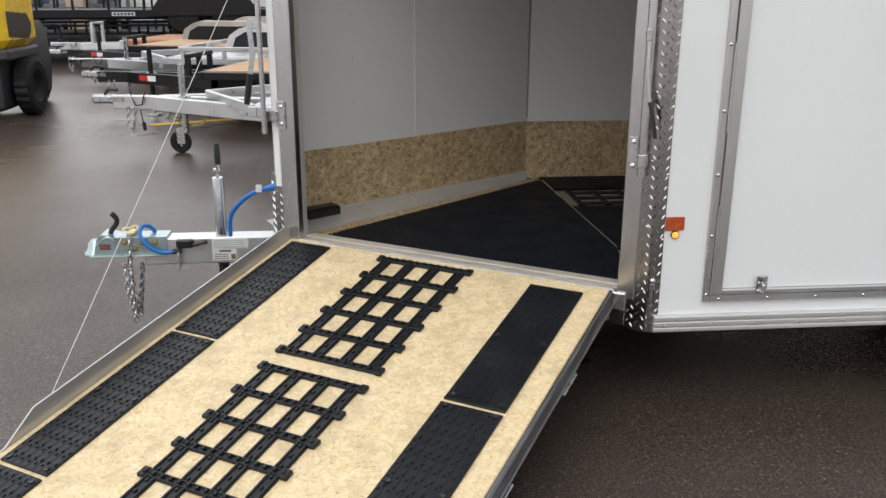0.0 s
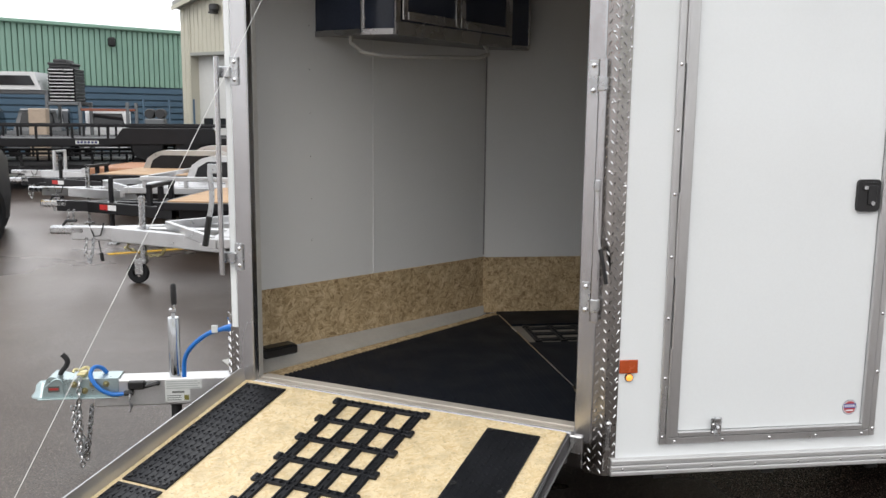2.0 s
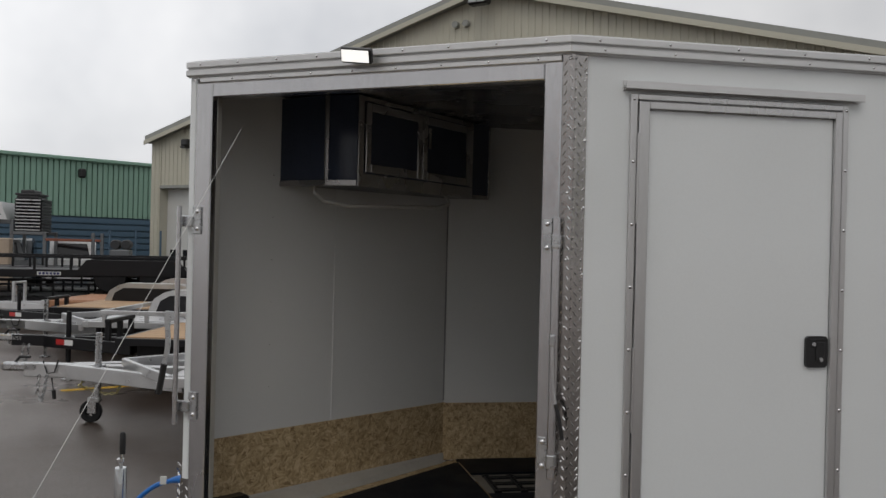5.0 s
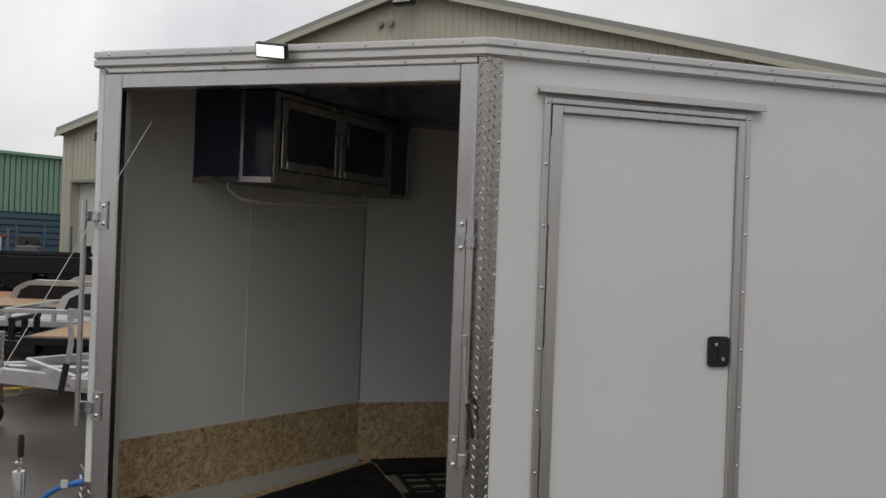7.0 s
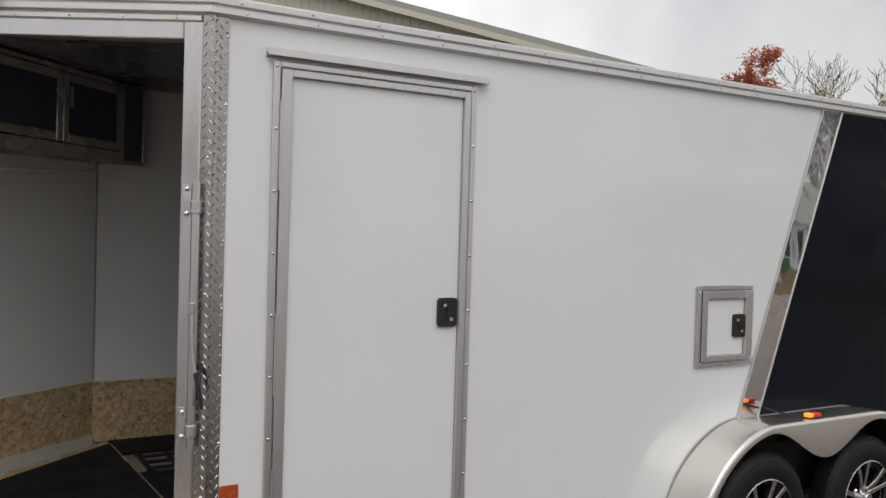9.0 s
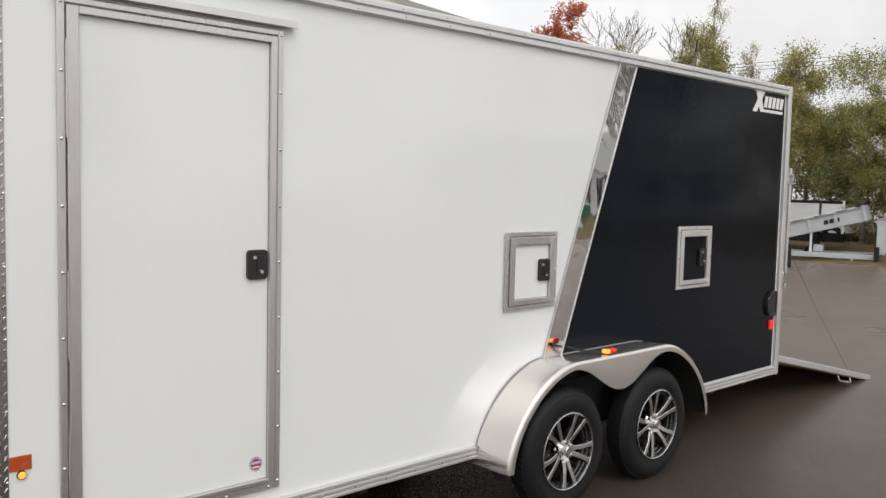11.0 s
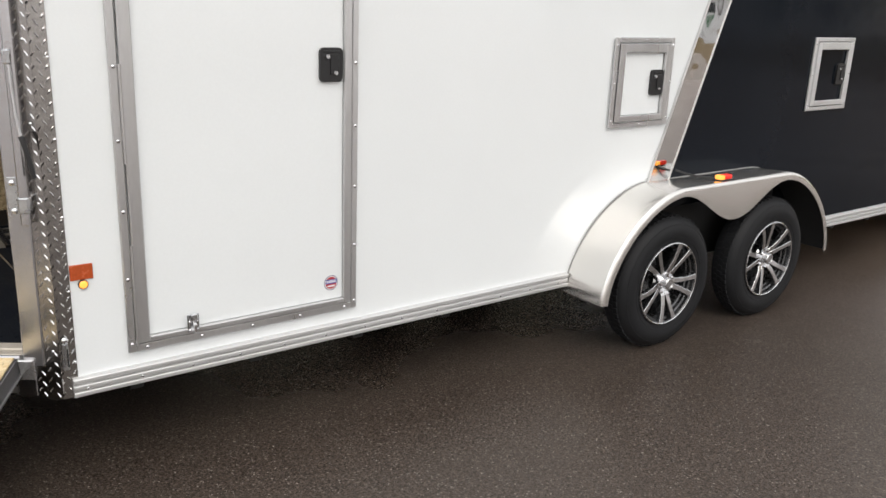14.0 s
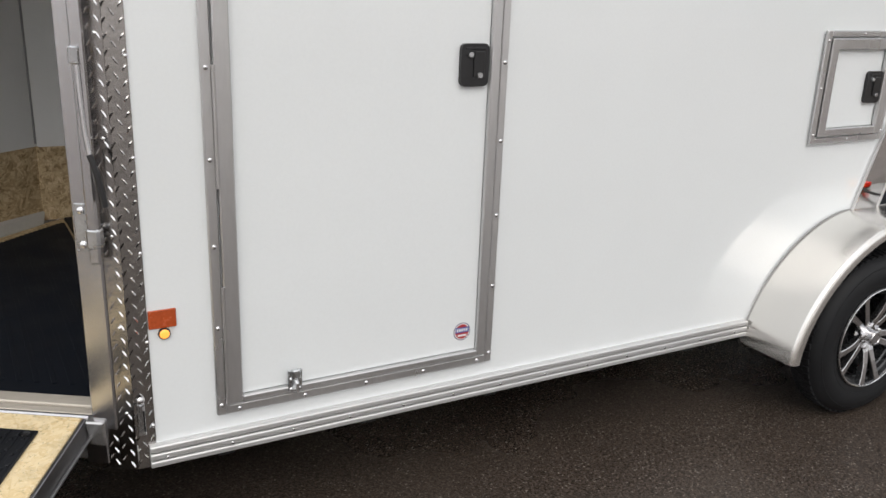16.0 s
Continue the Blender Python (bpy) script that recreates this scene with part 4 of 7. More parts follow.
SIDE = Matrix(((1, 0, 0, 0), (0, -1, 0, 0), (0, 0, 1, 0), (0, 0, 0, 1)))
tp = Bag()
tread(tp, -0.018, 0.036, 0.322, Z_TRIM0, Matrix.Translation((0, -0.001, 0)) @ SIDE)
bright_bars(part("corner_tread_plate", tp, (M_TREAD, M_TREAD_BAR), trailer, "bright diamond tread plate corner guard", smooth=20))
tp = Bag()
tread(tp, 0.0, 0.044, 0.326, Z_TRIM0, VM @ Matrix.Translation((0, 0.002, 0)))
tread(tp, 0.0445, 0.072, 0.330, 0.440, VM @ Matrix.Translation((0, 0.002, 0)))
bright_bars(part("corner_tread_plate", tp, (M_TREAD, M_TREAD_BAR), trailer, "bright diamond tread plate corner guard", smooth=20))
tp = Bag()
tread(tp, 1.606, S_NOSE + 0.005, 0.40, 0.70, VM @ Matrix.Translation((0, 0.002, 0)))
tread(tp, -0.10, 0.0, 0.42, 0.745, Matrix.Translation((TIP.x, TIP.y, 0)) @ Matrix.Rotation(radians(-74), 4, "Z") @ SIDE)
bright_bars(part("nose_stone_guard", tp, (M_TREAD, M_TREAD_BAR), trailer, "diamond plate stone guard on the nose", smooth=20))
for i in range(9):
    z = 0.44 + i * 0.235
    screw(trailer, (0.032, -0.0045, z), (0, -1, 0), 0.0058)
    screw(trailer, VM @ Vector((0.018, 0.0055, z + 0.05)), N, 0.0055)

# cam bar with handle on the front post, hinges and the second bar on the nose post
bar = part("cam_bar", Bag().box(0.032, 0.060, 0.020, 0.042, 0.900, 1.815, 0.007).tf(VM), M_ALU, trailer, "vertical cam locking bar with black handle")
for z in (0.982, 1.748):
    part("bar_bracket", Bag().box(0.066, 0.098, 0.0125, 0.017, z - 0.058, z + 0.058, 0.003).tf(VM), M_STEEL, bar)
    part("bar_clamp", Bag().box(0.029, 0.063, 0.0125, 0.045, z - 0.046, z + 0.006, 0.006).tf(VM), M_STEEL, bar)
    for dz in (-0.042, 0.042):
        screw(bar, VM @ Vector((0.082, 0.017, z + dz)), N, 0.0105, "bolt")
part("bar_handle", Bag().tube([VM @ Vector(p) for p in ((0.046, 0.044, 1.385), (0.042, 0.048, 1.30), (0.038, 0.050, 1.22), (0.027, 0.054, 1.150))], 0.006, 8), M_ALU, bar)
part("handle_grip", Bag().tube([VM @ Vector(p) for p in ((0.030, 0.053, 1.166), (0.022, 0.055, 1.145), (0.012, 0.056, 1.105), (0.006, 0.056, 1.072), (0.002, 0.056, 1.047))], 0.0072, 10), M_RUBBER, bar)
part("bar_hasp", Bag().box(0.036, 0.058, 0.042, 0.058, 1.365, 1.405, 0.005).tf(VM), M_STEEL, bar)
for z in (1.013, 1.788):
    hg = part("ramp_keeper", Bag().box(1.566, 1.606, 0.0125, 0.022, z - 0.058, z + 0.058, 0.004).box(1.600, 1.668, 0.016, 0.034, z - 0.028, z + 0.018, 0.004).tf(VM), M_STEEL, trailer, "bolted steel keeper on the post")
    for dz in (-0.036, 0.036):
        screw(hg, VM @ Vector((1.582, 0.022, z + dz)), N, 0.0105, "bolt")
nb = part("cam_bar", Bag().tube([VM @ Vector((1.650, 0.050, 0.935)), VM @ Vector((1.650, 0.050, 1.845))], 0.0108, 12), M_ALU, trailer, "vertical cam locking bar on the nose")
def curved_strip(mid, wide):
    """A flat bar, bent in the plane of the nose wall, given by its middle line."""
    return Bag().prism([(x - wide, z) for x, z in mid] + [(x + wide, z) for x, z in mid[::-1]], (1, 0, 0), (0, 0, 1), -0.053, -0.046).tf(VM)


part("bar_handle", curved_strip([(1.697, 1.405), (1.700, 1.36), (1.694, 1.30), (1.693, 1.26), (1.702, 1.21), (1.712, 1.175)], 0.0115).box(1.645, 1.706, 0.046, 0.054, 1.365, 1.405, 0.003, VM), M_STEEL, nb)
part("handle_grip", Bag().tube([VM @ Vector(p) for p in ((1.710, 0.0495, 1.182), (1.721, 0.0495, 1.13), (1.729, 0.0495, 1.09), (1.737, 0.0495, 1.055))], 0.0135, 10), M_RUBBER, nb)
lt = part("small_latch", Bag().box(-0.006, 0.013, -0.012, -0.0045, 0.422, 0.512, 0.003).tube([(0.0035, -0.0125, 0.508), (0.0035, -0.0125, 0.436)], 0.0045, 8), M_STEEL, trailer, "slotted steel latch bracket")
part("latch_slot", Bag().box(0.008, 0.0118, -0.0135, -0.0125, 0.432, 0.492, 0.001), M_PLASTIC, lt)
screw(lt, (0.004, -0.012, 0.522), (0, -1, 0), 0.011, "bolt")

# flood lamp over the opening
FL = VM @ Matrix.Translation((0.823, 0.075, 2.415)) @ Matrix.Rotation(radians(-24), 4, "X") @ Matrix.Rotation(radians(-7), 4, "Y")
flood = part("flood_lamp", Bag().box(-0.064, 0.064, -0.014, 0.012, -0.029, 0.029, 0.006).box(-0.040, 0.040, -0.030, -0.0145, -0.022, 0.022, 0.004).tf(FL), M_PLASTIC, trailer, "lit white flood lamp above the front opening")
part("flood_lens", Bag().box(-0.056, 0.056, 0.0125, 0.016, -0.022, 0.022, 0.002).tf(FL), M_FLOOD, flood)
part("flood_bracket", Bag().box(-0.035, 0.035, -0.048, -0.015, -0.012, 0.004, 0.002).tf(FL), M_PLASTIC, flood)

# ---- interior ----
IN0, IN1 = Vector((-1.372, 1.150, 0)), Vector((-0.067, 2.075, 0))
LD = (IN1 - IN0).normalized()
LN = Vector((LD.y, -LD.x, 0))
LM = Matrix.Translation(IN0) @ Matrix((LD, LN, (0, 0, 1))).transposed().to_4x4()
# local axes there: along the wall, out into the room, up (mirrored, so normals are put right again)
LL = (IN1 - IN0).length
part("nose_wall", Bag().box(-0.05, LL + 0.02, -0.05, 0.0, Z_FLOOR - 0.08, Z_CEIL).tf(LM), M_LINER, trailer, "white interior wall of the nose")
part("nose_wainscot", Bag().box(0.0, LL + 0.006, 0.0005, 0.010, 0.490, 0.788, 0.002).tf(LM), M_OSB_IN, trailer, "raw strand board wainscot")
base = Bag()
ba, bb, bc_, bd_ = LM @ Vector((-0.14, 0.012, 0.492)), LM @ Vector((LL - 0.01, 0.012, 0.494)), Vector((-0.078, 2.012, Z_FLOOR)), Vector((-1.366, 0.918, Z_FLOOR))
base.add([ba, bb, bc_, bd_] + [p - Vector((0, 0, 0.006)) for p in (ba, bb, bc_, bd_)], [(0, 1, 2, 3), (7, 6, 5, 4), (0, 4, 5, 1), (1, 5, 6, 2), (2, 6, 7, 3), (3, 7, 4, 0)])
part("nose_flashing", base, M_FLASH, trailer, "dull aluminium flashing sloping from the wall to the floor")
part("far_liner", Bag().box(-0.07, REAR, 2.065, 2.095, Z_FLOOR, Z_CEIL), M_LINER, trailer)
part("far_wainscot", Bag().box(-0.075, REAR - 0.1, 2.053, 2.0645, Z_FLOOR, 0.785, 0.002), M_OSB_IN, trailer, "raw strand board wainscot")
part("panel_seam", Bag().box(0.755, 0.767, 0.0005, 0.005, 0.789, 2.0, 0.002).tf(LM), M_LINER, trailer)
part("corner_bead", Bag().box(LL - 0.018, LL - 0.008, 0.0005, 0.006, 0.80, 2.0, 0.002).tf(LM), M_SEALED, trailer)
for s in (0.372,):
    for i in range(6):
        screw(trailer, LM @ Vector((s, 0.0005, 1.00 + i * 0.206)), LN, 0.0032, "rivet")
part("nose_inner_post", Bag().box(TIP.x + 0.03, TIP.x + 0.08, TIP.y + 0.03, 1.17, Z_FLOOR, Z_CEIL), M_LINER, trailer)

fl_a, fl_b = Vector((-1.190, 0.918, 0)), Vector((-0.016, 1.958, 0))
mb = Bag().prism([(-1.192, 0.912), (-0.098, 0.112), (0.0, 0.098), (0.056, 0.62), (0.000, 1.960), (-0.016, 1.958)], (1, 0, 0), (0, 1, 0), Z_FLOOR - 0.0055, Z_FLOOR + 0.007)
n_t = 62
for i in range(n_t):
    p = fl_a.lerp(fl_b, (i + 0.5) / n_t)
    mb.box(-0.006, 0.006, -0.004, 0.012, Z_FLOOR - 0.0055, Z_FLOOR + 0.006, 0.002, Matrix.Translation(p) @ Matrix.Rotation(radians(41.5), 4, "Z"))
for i in range(26):
    k = (i + 0.5) / 26
    p, q = Vector((-1.14, 0.94, 0)).lerp(Vector((-0.02, 1.93, 0)), k), Vector((-1.10, 0.865, 0)).lerp(Vector((0.02, 0.16, 0)), k)
    d_ = q - p
    if d_.length > 0.15:
        a_ = math.atan2(d_.y, d_.x)
        mb.box(0.02, d_.length - 0.03, -0.007, 0.007, Z_FLOOR + 0.006, Z_FLOOR + 0.0085, 0.001, Matrix.Translation(p) @ Matrix.Rotation(a_, 4, "Z"))
solo("floor_mat", mb, M_FLOORMAT, "black ribbed rubber mat on the nose floor", "floor mat")
def mat_x(y):
    return 0.010 + (1.960 - y) * 0.0418


part("floor_seam", Bag().prism([(0.001, 1.96), (0.009, 1.96), (0.065, 0.62), (0.057, 0.62)], (1, 0, 0), (0, 1, 0), Z_FLOOR - 0.0055, Z_FLOOR + 0.0078), M_ALU, trailer, "thin aluminium strip between the floor mats")
for y0, y1 in ((0.10, 1.345), (1.730, 2.045)):
    solo("floor_mat", Bag().prism([(mat_x(y0), y0), (3.2, y0), (3.2, y1), (mat_x(y1), y1)], (1, 0, 0), (0, 1, 0), Z_FLOOR - 0.0055, Z_FLOOR + 0.007), M_FLOORMAT, "black ribbed rubber mat running along the floor", "floor mat", "floor mats of the cargo bay")


def track_grid(b, x0, x1, y0, y1, nx, ny, z, m=None, w=0.044, h=0.010):
    """A moulded traction grid: broad bars with two ridges, cross bars that end in lugs, and small studs."""
    for i in range(nx):
        x = x0 + (x1 - x0) * i / (nx - 1)
        b.box(x - w / 2, x + w / 2, y0, y1, z, z + h * 0.6, 0.002, m)
        for e in (-1, 1):
            b.box(x + e * w * 0.34 - 0.004, x + e * w * 0.34 + 0.004, y0, y1, z + h * 0.5, z + h, 0.002, m)
        for j in range((ny - 1) * 3):
            y = y0 + (y1 - y0) * (j + 0.5) / ((ny - 1) * 3)
            b.box(x - 0.005, x + 0.005, y - 0.006, y + 0.006, z + h * 0.6, z + h * 1.1, 0.002, m)
    for j in range(ny):
        y = y0 + (y1 - y0) * j / (ny - 1)
        b.box(x0 - w * 0.75, x1 + w * 0.75, y - 0.0145, y + 0.0145, z, z + h * 0.75, 0.002, m)
        for e in (-1, 1):
            b.box(x0 - w * 0.75, x1 + w * 0.75, y + e * 0.010 - 0.003, y + e * 0.010 + 0.003, z + h * 0.6, z + h * 1.1, 0.0015, m)
        for i in range(nx * 3 + 1):
            x = x0 - w * 0.6 + (x1 - x0 + 1.2 * w) * i / (nx * 3)
            b.box(x - 0.0055, x + 0.0055, y - 0.007, y + 0.007, z + h * 0.7, z + h + 0.008, 0.002, m)
        for xx in (x0 - w * 0.75, x1 + w * 0.75):
            b.box(xx - 0.013, xx + 0.013, y - 0.019, y + 0.019, z, z + h * 1.3, 0.004, m)


part("floor_lane", Bag().prism([(mat_x(1.347), 1.347), (3.2, 1.347), (3.2, 1.728), (mat_x(1.728), 1.728)], (1, 0, 0), (0, 1, 0), Z_FLOOR - 0.0061, Z_FLOOR - 0.0045), surface("worn_grey_board", (0.20, 0.185, 0.16), 0.55, vary=0.18, scale=7.0, bump=0.1, grain=90.0, stretch=(0.3, 1, 1)), trailer, "worn grey board between the floor mats")
for k in range(3):
    tb = Bag()
    track_grid(tb, -0.115, 0.115, 0.0, 0.69, 3, 6, Z_FLOOR - 0.0055, Matrix.Translation((0.10 + 0.79 * k, 1.538, 0)) @ Matrix.Rotation(radians(-90), 4, "Z"))
    solo("traction_grid", tb, M_MAT, "black moulded traction grid on the floor", "traction grid", "traction grids of the cargo bay")

# black cabinet hung from the nose wall
ZC0, ZC1 = 1.978, 2.405
cab_at = LM @ Vector((0.6, 0.2, ZC0))
cabinet = thing("wall_cabinet", "black overhead cabinet with aluminium framed doors", "cabinet", cab_at)
cp = [LM @ Vector(p) for p in ((0.410, 0.001, 0), (0.485, 0.270, 0), (0.560, 0.405, 0), (1.545, 0.225, 0), (1.672, 0.246, 0))] + [Vector((0.165, 2.062, 0)), LM @ Vector((LL, 0.001, 0))]
part("body", Bag().prism([(p.x, p.y) for p in cp], (1, 0, 0), (0, 1, 0), ZC0 + 0.008, ZC1), M_CABINET, cabinet)


def cabinet_face(i, j, low, high, post_a, post_b, out=0.007):
    """Aluminium rails and posts round one face of the cabinet, from corner i to corner j; gives its axes and length."""
    a, b = cp[i], cp[j]
    d = (b - a).normalized()
    m = Matrix.Translation(a) @ Matrix((d, Vector((d.y, -d.x, 0)), (0, 0, 1))).transposed().to_4x4()
    ln = (b - a).length
    bars = Bag().box(0, ln, 0.0005, out, ZC0, ZC0 + low, 0.002)
    if high:
        bars.box(0, ln, 0.0005, out, ZC1 - high, ZC1, 0.002)
    if post_a:
        bars.box(0, post_a, 0.0005, out, ZC0 + low, ZC1 - high, 0.002)
    if post_b:
        bars.box(ln - post_b, ln, 0.0005, out, ZC0 + low, ZC1 - high, 0.002)
    part("face_frame", bars.tf(m), M_CABFRAME, cabinet)
    return m, ln


M_CABFRAME = surface("cabinet_aluminium", (0.34, 0.33, 0.325), 0.28, 0.92, 0.08, 4.0, 0.05, 90.0)
cabinet_face(0, 1, 0.028, 0.0, 0.0, 0.011)
cabinet_face(1, 2, 0.028, 0.0, 0.011, 0.0)
cabinet_face(3, 4, 0.022, 0.0, 0.0, 0.010, 0.005)
fm, fl_ = cabinet_face(2, 3, 0.062, 0.022, 0.040, 0.030)
for k in range(2):
    x0, x1 = 0.046 + k * (fl_ - 0.078) / 2, 0.040 + (k + 1) * (fl_ - 0.078) / 2
    pn = part("cabinet_door", Bag().box(x0 + 0.03, x1 - 0.03, 0.001, 0.008, ZC0 + 0.10, ZC1 - 0.06, 0.002).tf(fm), M_CABINET, cabinet, "black cabinet door in an aluminium frame")
    part("door_frame", frame_ring(Bag(), (x0, x1, ZC0 + 0.068, ZC1 - 0.028), (x0 + 0.040, x1 - 0.040, ZC0 + 0.110, ZC1 - 0.068), 0.0005, 0.016).tf(fm), M_CABFRAME, pn)
    if k:
        part("pull", Bag().box(x0 + 0.052, x0 + 0.078, 0.0085, 0.012, ZC1 - 0.19, ZC1 - 0.085, 0.002).tf(fm), M_CABFRAME, pn)
    screw(pn, fm @ Vector((x0 + 0.02, 0.016, ZC0 + 0.088)), fm.to_3x3() @ Vector((0, 1, 0)), 0.005)
screw(cabinet, cp[1] + Vector((0.012, -0.006, ZC0 + 0.075)), (0.5, -0.8, 0), 0.005)
q0, q1 = LM @ Vector((0.50, 0.16, 0)), LM @ Vector((1.30, 0.22, 0))
qd = (q1 - q0).normalized()
qn = Vector((qd.y, -qd.x, 0)) * 0.11
rod = [q0 + Vector((0, 0, ZC0)), q0 + Vector((0, 0, ZC0 - 0.03)), q0 + qn * 0.5 + qd * 0.02 + Vector((0, 0, ZC0 - 0.07)), q0 + qn + qd * 0.12 + Vector((0, 0, ZC0 - 0.09)), q1 + qn - qd * 0.12 + Vector((0, 0, ZC0 - 0.07)), q1 + qn - qd * 0.03 + Vector((0, 0, ZC0 - 0.05)), q1 + qn * 0.6 + Vector((0, 0, ZC0 - 0.02)), q1 + qn * 0.4 + Vector((0, 0, ZC0))]
part("hanging_rail", Bag().tube(rod, 0.0095, 10), M_FLASH, cabinet, "bent aluminium hanging rail")
solo("black_box", Bag().box(0.045, 0.228, 0.014, 0.082, 0.472, 0.514, 0.006).box(0.058, 0.215, 0.018, 0.078, 0.514, 0.521, 0.004).tf(LM), M_PLASTIC, "small black plastic box on the base strip", "box")

# ---- front ramp ----
ramp = part("front_ramp", Bag().box(0.135, 1.572, 0.012, 1.80, -0.045, -0.002, 0.003).tf(RM), M_OSB, trailer, "lowered ramp door with a strand board deck")
# edge metal darkened: the dark ground's reflection is put into its colour
part("ramp_edge", Bag().box(0.124, 0.134, 0.012, 1.82, -0.066, -0.006, 0.002).box(0.116, 0.124, 0.012, 1.82, -0.066, -0.058, 0.002).box(0.119, 0.124, 0.30, 1.82, -0.022, -0.010, 0.001).tf(RM), surface("ramp_channel", (0.26, 0.26, 0.265), 0.36, 0.9, 0.12, 5.0, 0.06, 70.0), ramp)
for y in (0.47, 1.02):
    part("edge_tab", Bag().box(0.108, 0.116, y, y + 0.12, -0.072, -0.064, 0.002).tf(RM), M_STEEL, ramp)
flange = Bag().prism([(0.012, -0.06), (1.82, -0.06), (1.82, -0.01), (1.50, 0.0), (1.37, 0.062), (0.04, 0.062), (0.012, 0.05)], (0, 1, 0), (0, 0, 1), 1.573, 1.579)
part("side_flange", flange.tf(RM), M_FLANGE, ramp, "upright aluminium side flange")
part("ramp_end", Bag().box(0.112, 1.579, 1.80, 1.835, -0.05, -0.004, 0.004).box(0.13, 1.56, 1.835, 2.34, -0.030, -0.022, 0.002).tf(RM), M_ALU, ramp)
part("ramp_hinge", Bag().tube([RM @ Vector((0.12, 0.004, -0.012)), RM @ Vector((1.57, 0.004, -0.012))], 0.010, 10), M_ALU, ramp)
part("hinge_bracket", Bag().box(0.074, 0.122, -0.02, 0.028, -0.080, -0.004, 0.004).tf(RM), M_ALU_V, ramp)


D_MATSCREW = mesh_of("mat_screw", Bag().lathe([(0.0001, 0.009), (0.006, 0.009), (0.010, 0.011), (0.010, 0.006)], (0, 0, 0), "z", 10), M_PLASTIC, 40)


def traction_mat(s0, s1, r0, r1):
    """A moulded mat: thin plate with long ribs, rows of small studs and countersunk screws."""
    b = Bag().box(s0, s1, r0, r1, -0.0015, 0.006, 0.002, RM)
    k = 7
    for i in range(k):
        x = s0 + (s1 - s0) * (i + 0.5) / k
        b.box(x - 0.009, x + 0.009, r0 + 0.004, r1 - 0.004, 0.0055, 0.0072, 0.0008, RM)
    rows = int((r1 - r0) / 0.052)
    for j in range(rows):
        y = r0 + 0.03 + j * 0.052
        for i in range(k):
            x = s0 + (s1 - s0) * (i + 0.5) / k
            for dy in (-0.008, 0.008):
                b.box(x + dy * 0.5 - 0.0036, x + dy * 0.5 + 0.0036, y + dy - 0.0048, y + dy + 0.0048, 0.0065, 0.0108, 0.0014, RM)
    p = part("traction_mat", b, M_MAT, ramp, "black moulded traction mat")
    for xx in (s0 + 0.02, s1 - 0.02):
        for yy in (r0 + 0.02, (r0 + r1) / 2, r1 - 0.02):
            part("mat_screw", None, None, p, data=D_MATSCREW, m=RM @ Matrix.Translation((xx, yy, 0)))


for r0, r1 in ((0.078, 0.818), (0.834, 1.575), (1.590, 1.79)):
    traction_mat(0.214, 0.420, r0, r1)
    traction_mat(1.340, 1.540, r0 - 0.032, r1 - 0.032)


def ramp_grid(r0, r1):
    b = Bag()
    track_grid(b, 0.712, 1.042, r0, r1, 4, 6, -0.0015, RM, 0.044, 0.011)
    part("traction_grid", b, M_MAT, ramp, "black moulded traction grid")


ramp_grid(0.072, 0.766)
ramp_grid(0.868, 1.562)
a0, a1 = VM @ Vector((1.410, -0.030, 2.168)), RM @ Vector((1.579, 1.300, 0.057))
part("ramp_cable", Bag().tube([a0, a0.lerp(a1, 0.5) + Vector((0, 0, -0.01)), a1], 0.0012, 6), M_WIRE, ramp, "thin steel restraint cable")

# ---- rear ramp ----
RR = Matrix.Translation((REAR + 0.050, 0, 0.462)) @ Matrix.Rotation(radians(12.4), 4, "Y")
rear = part("rear_ramp", Bag().box(0.0, 2.0, 0.07, WIDE - 0.07, -0.05, -0.004, 0.004).tf(RR), M_OSB, trailer, "lowered rear ramp door")
part("ramp_edge", Bag().box(0.0, 2.02, 0.04, 0.069, -0.045, 0.004, 0.004).tf(RR), M_TRIM, rear)
part("ramp_flap", Bag().box(2.0, 2.28, 0.10, WIDE - 0.10, -0.03, -0.022, 0.002).tf(RR), M_ALU, rear)
part("ramp_handle", Bag().tube([RR @ Vector(p) for p in ((1.30, 0.045, -0.06), (1.31, 0.03, -0.10), (1.55, 0.03, -0.10), (1.56, 0.045, -0.06))], 0.010, 8), M_ALU, rear)
part("ramp_foot", Bag().box(1.92, 2.0, 0.08, 0.18, -0.10, -0.05, 0.01).tf(RR), M_RUBBER, rear)
rc0, rc1 = Vector((REAR + 0.05, 0.08, 1.50)), RR @ Vector((1.55, 0.06, 0.0))
part("ramp_cable", Bag().tube([rc0, rc0.lerp(rc1, 0.5) + Vector((0, 0, -0.015)), rc1], 0.0022, 6), surface("weathered_wire", (0.20, 0.18, 0.165), 0.5, 0.5), rear, "thin steel restraint cable")
rb = part("rear_cam_bar", Bag().tube([(REAR + 0.085, -0.02, 0.98), (REAR + 0.085, -0.02, 1.86)], 0.014, 10), M_ALU, trailer, "vertical cam locking bar at the rear")
for z in (1.05, 1.78):
    part("bar_bracket", Bag().box(REAR + 0.03, REAR + 0.11, -0.035, -0.005, z - 0.04, z + 0.04, 0.004), M_STEEL, rb)
part("handle_grip", Bag().tube([(REAR + 0.11, -0.03, 1.30), (REAR + 0.125, -0.03, 1.12)], 0.014, 8), M_RUBBER, rb)

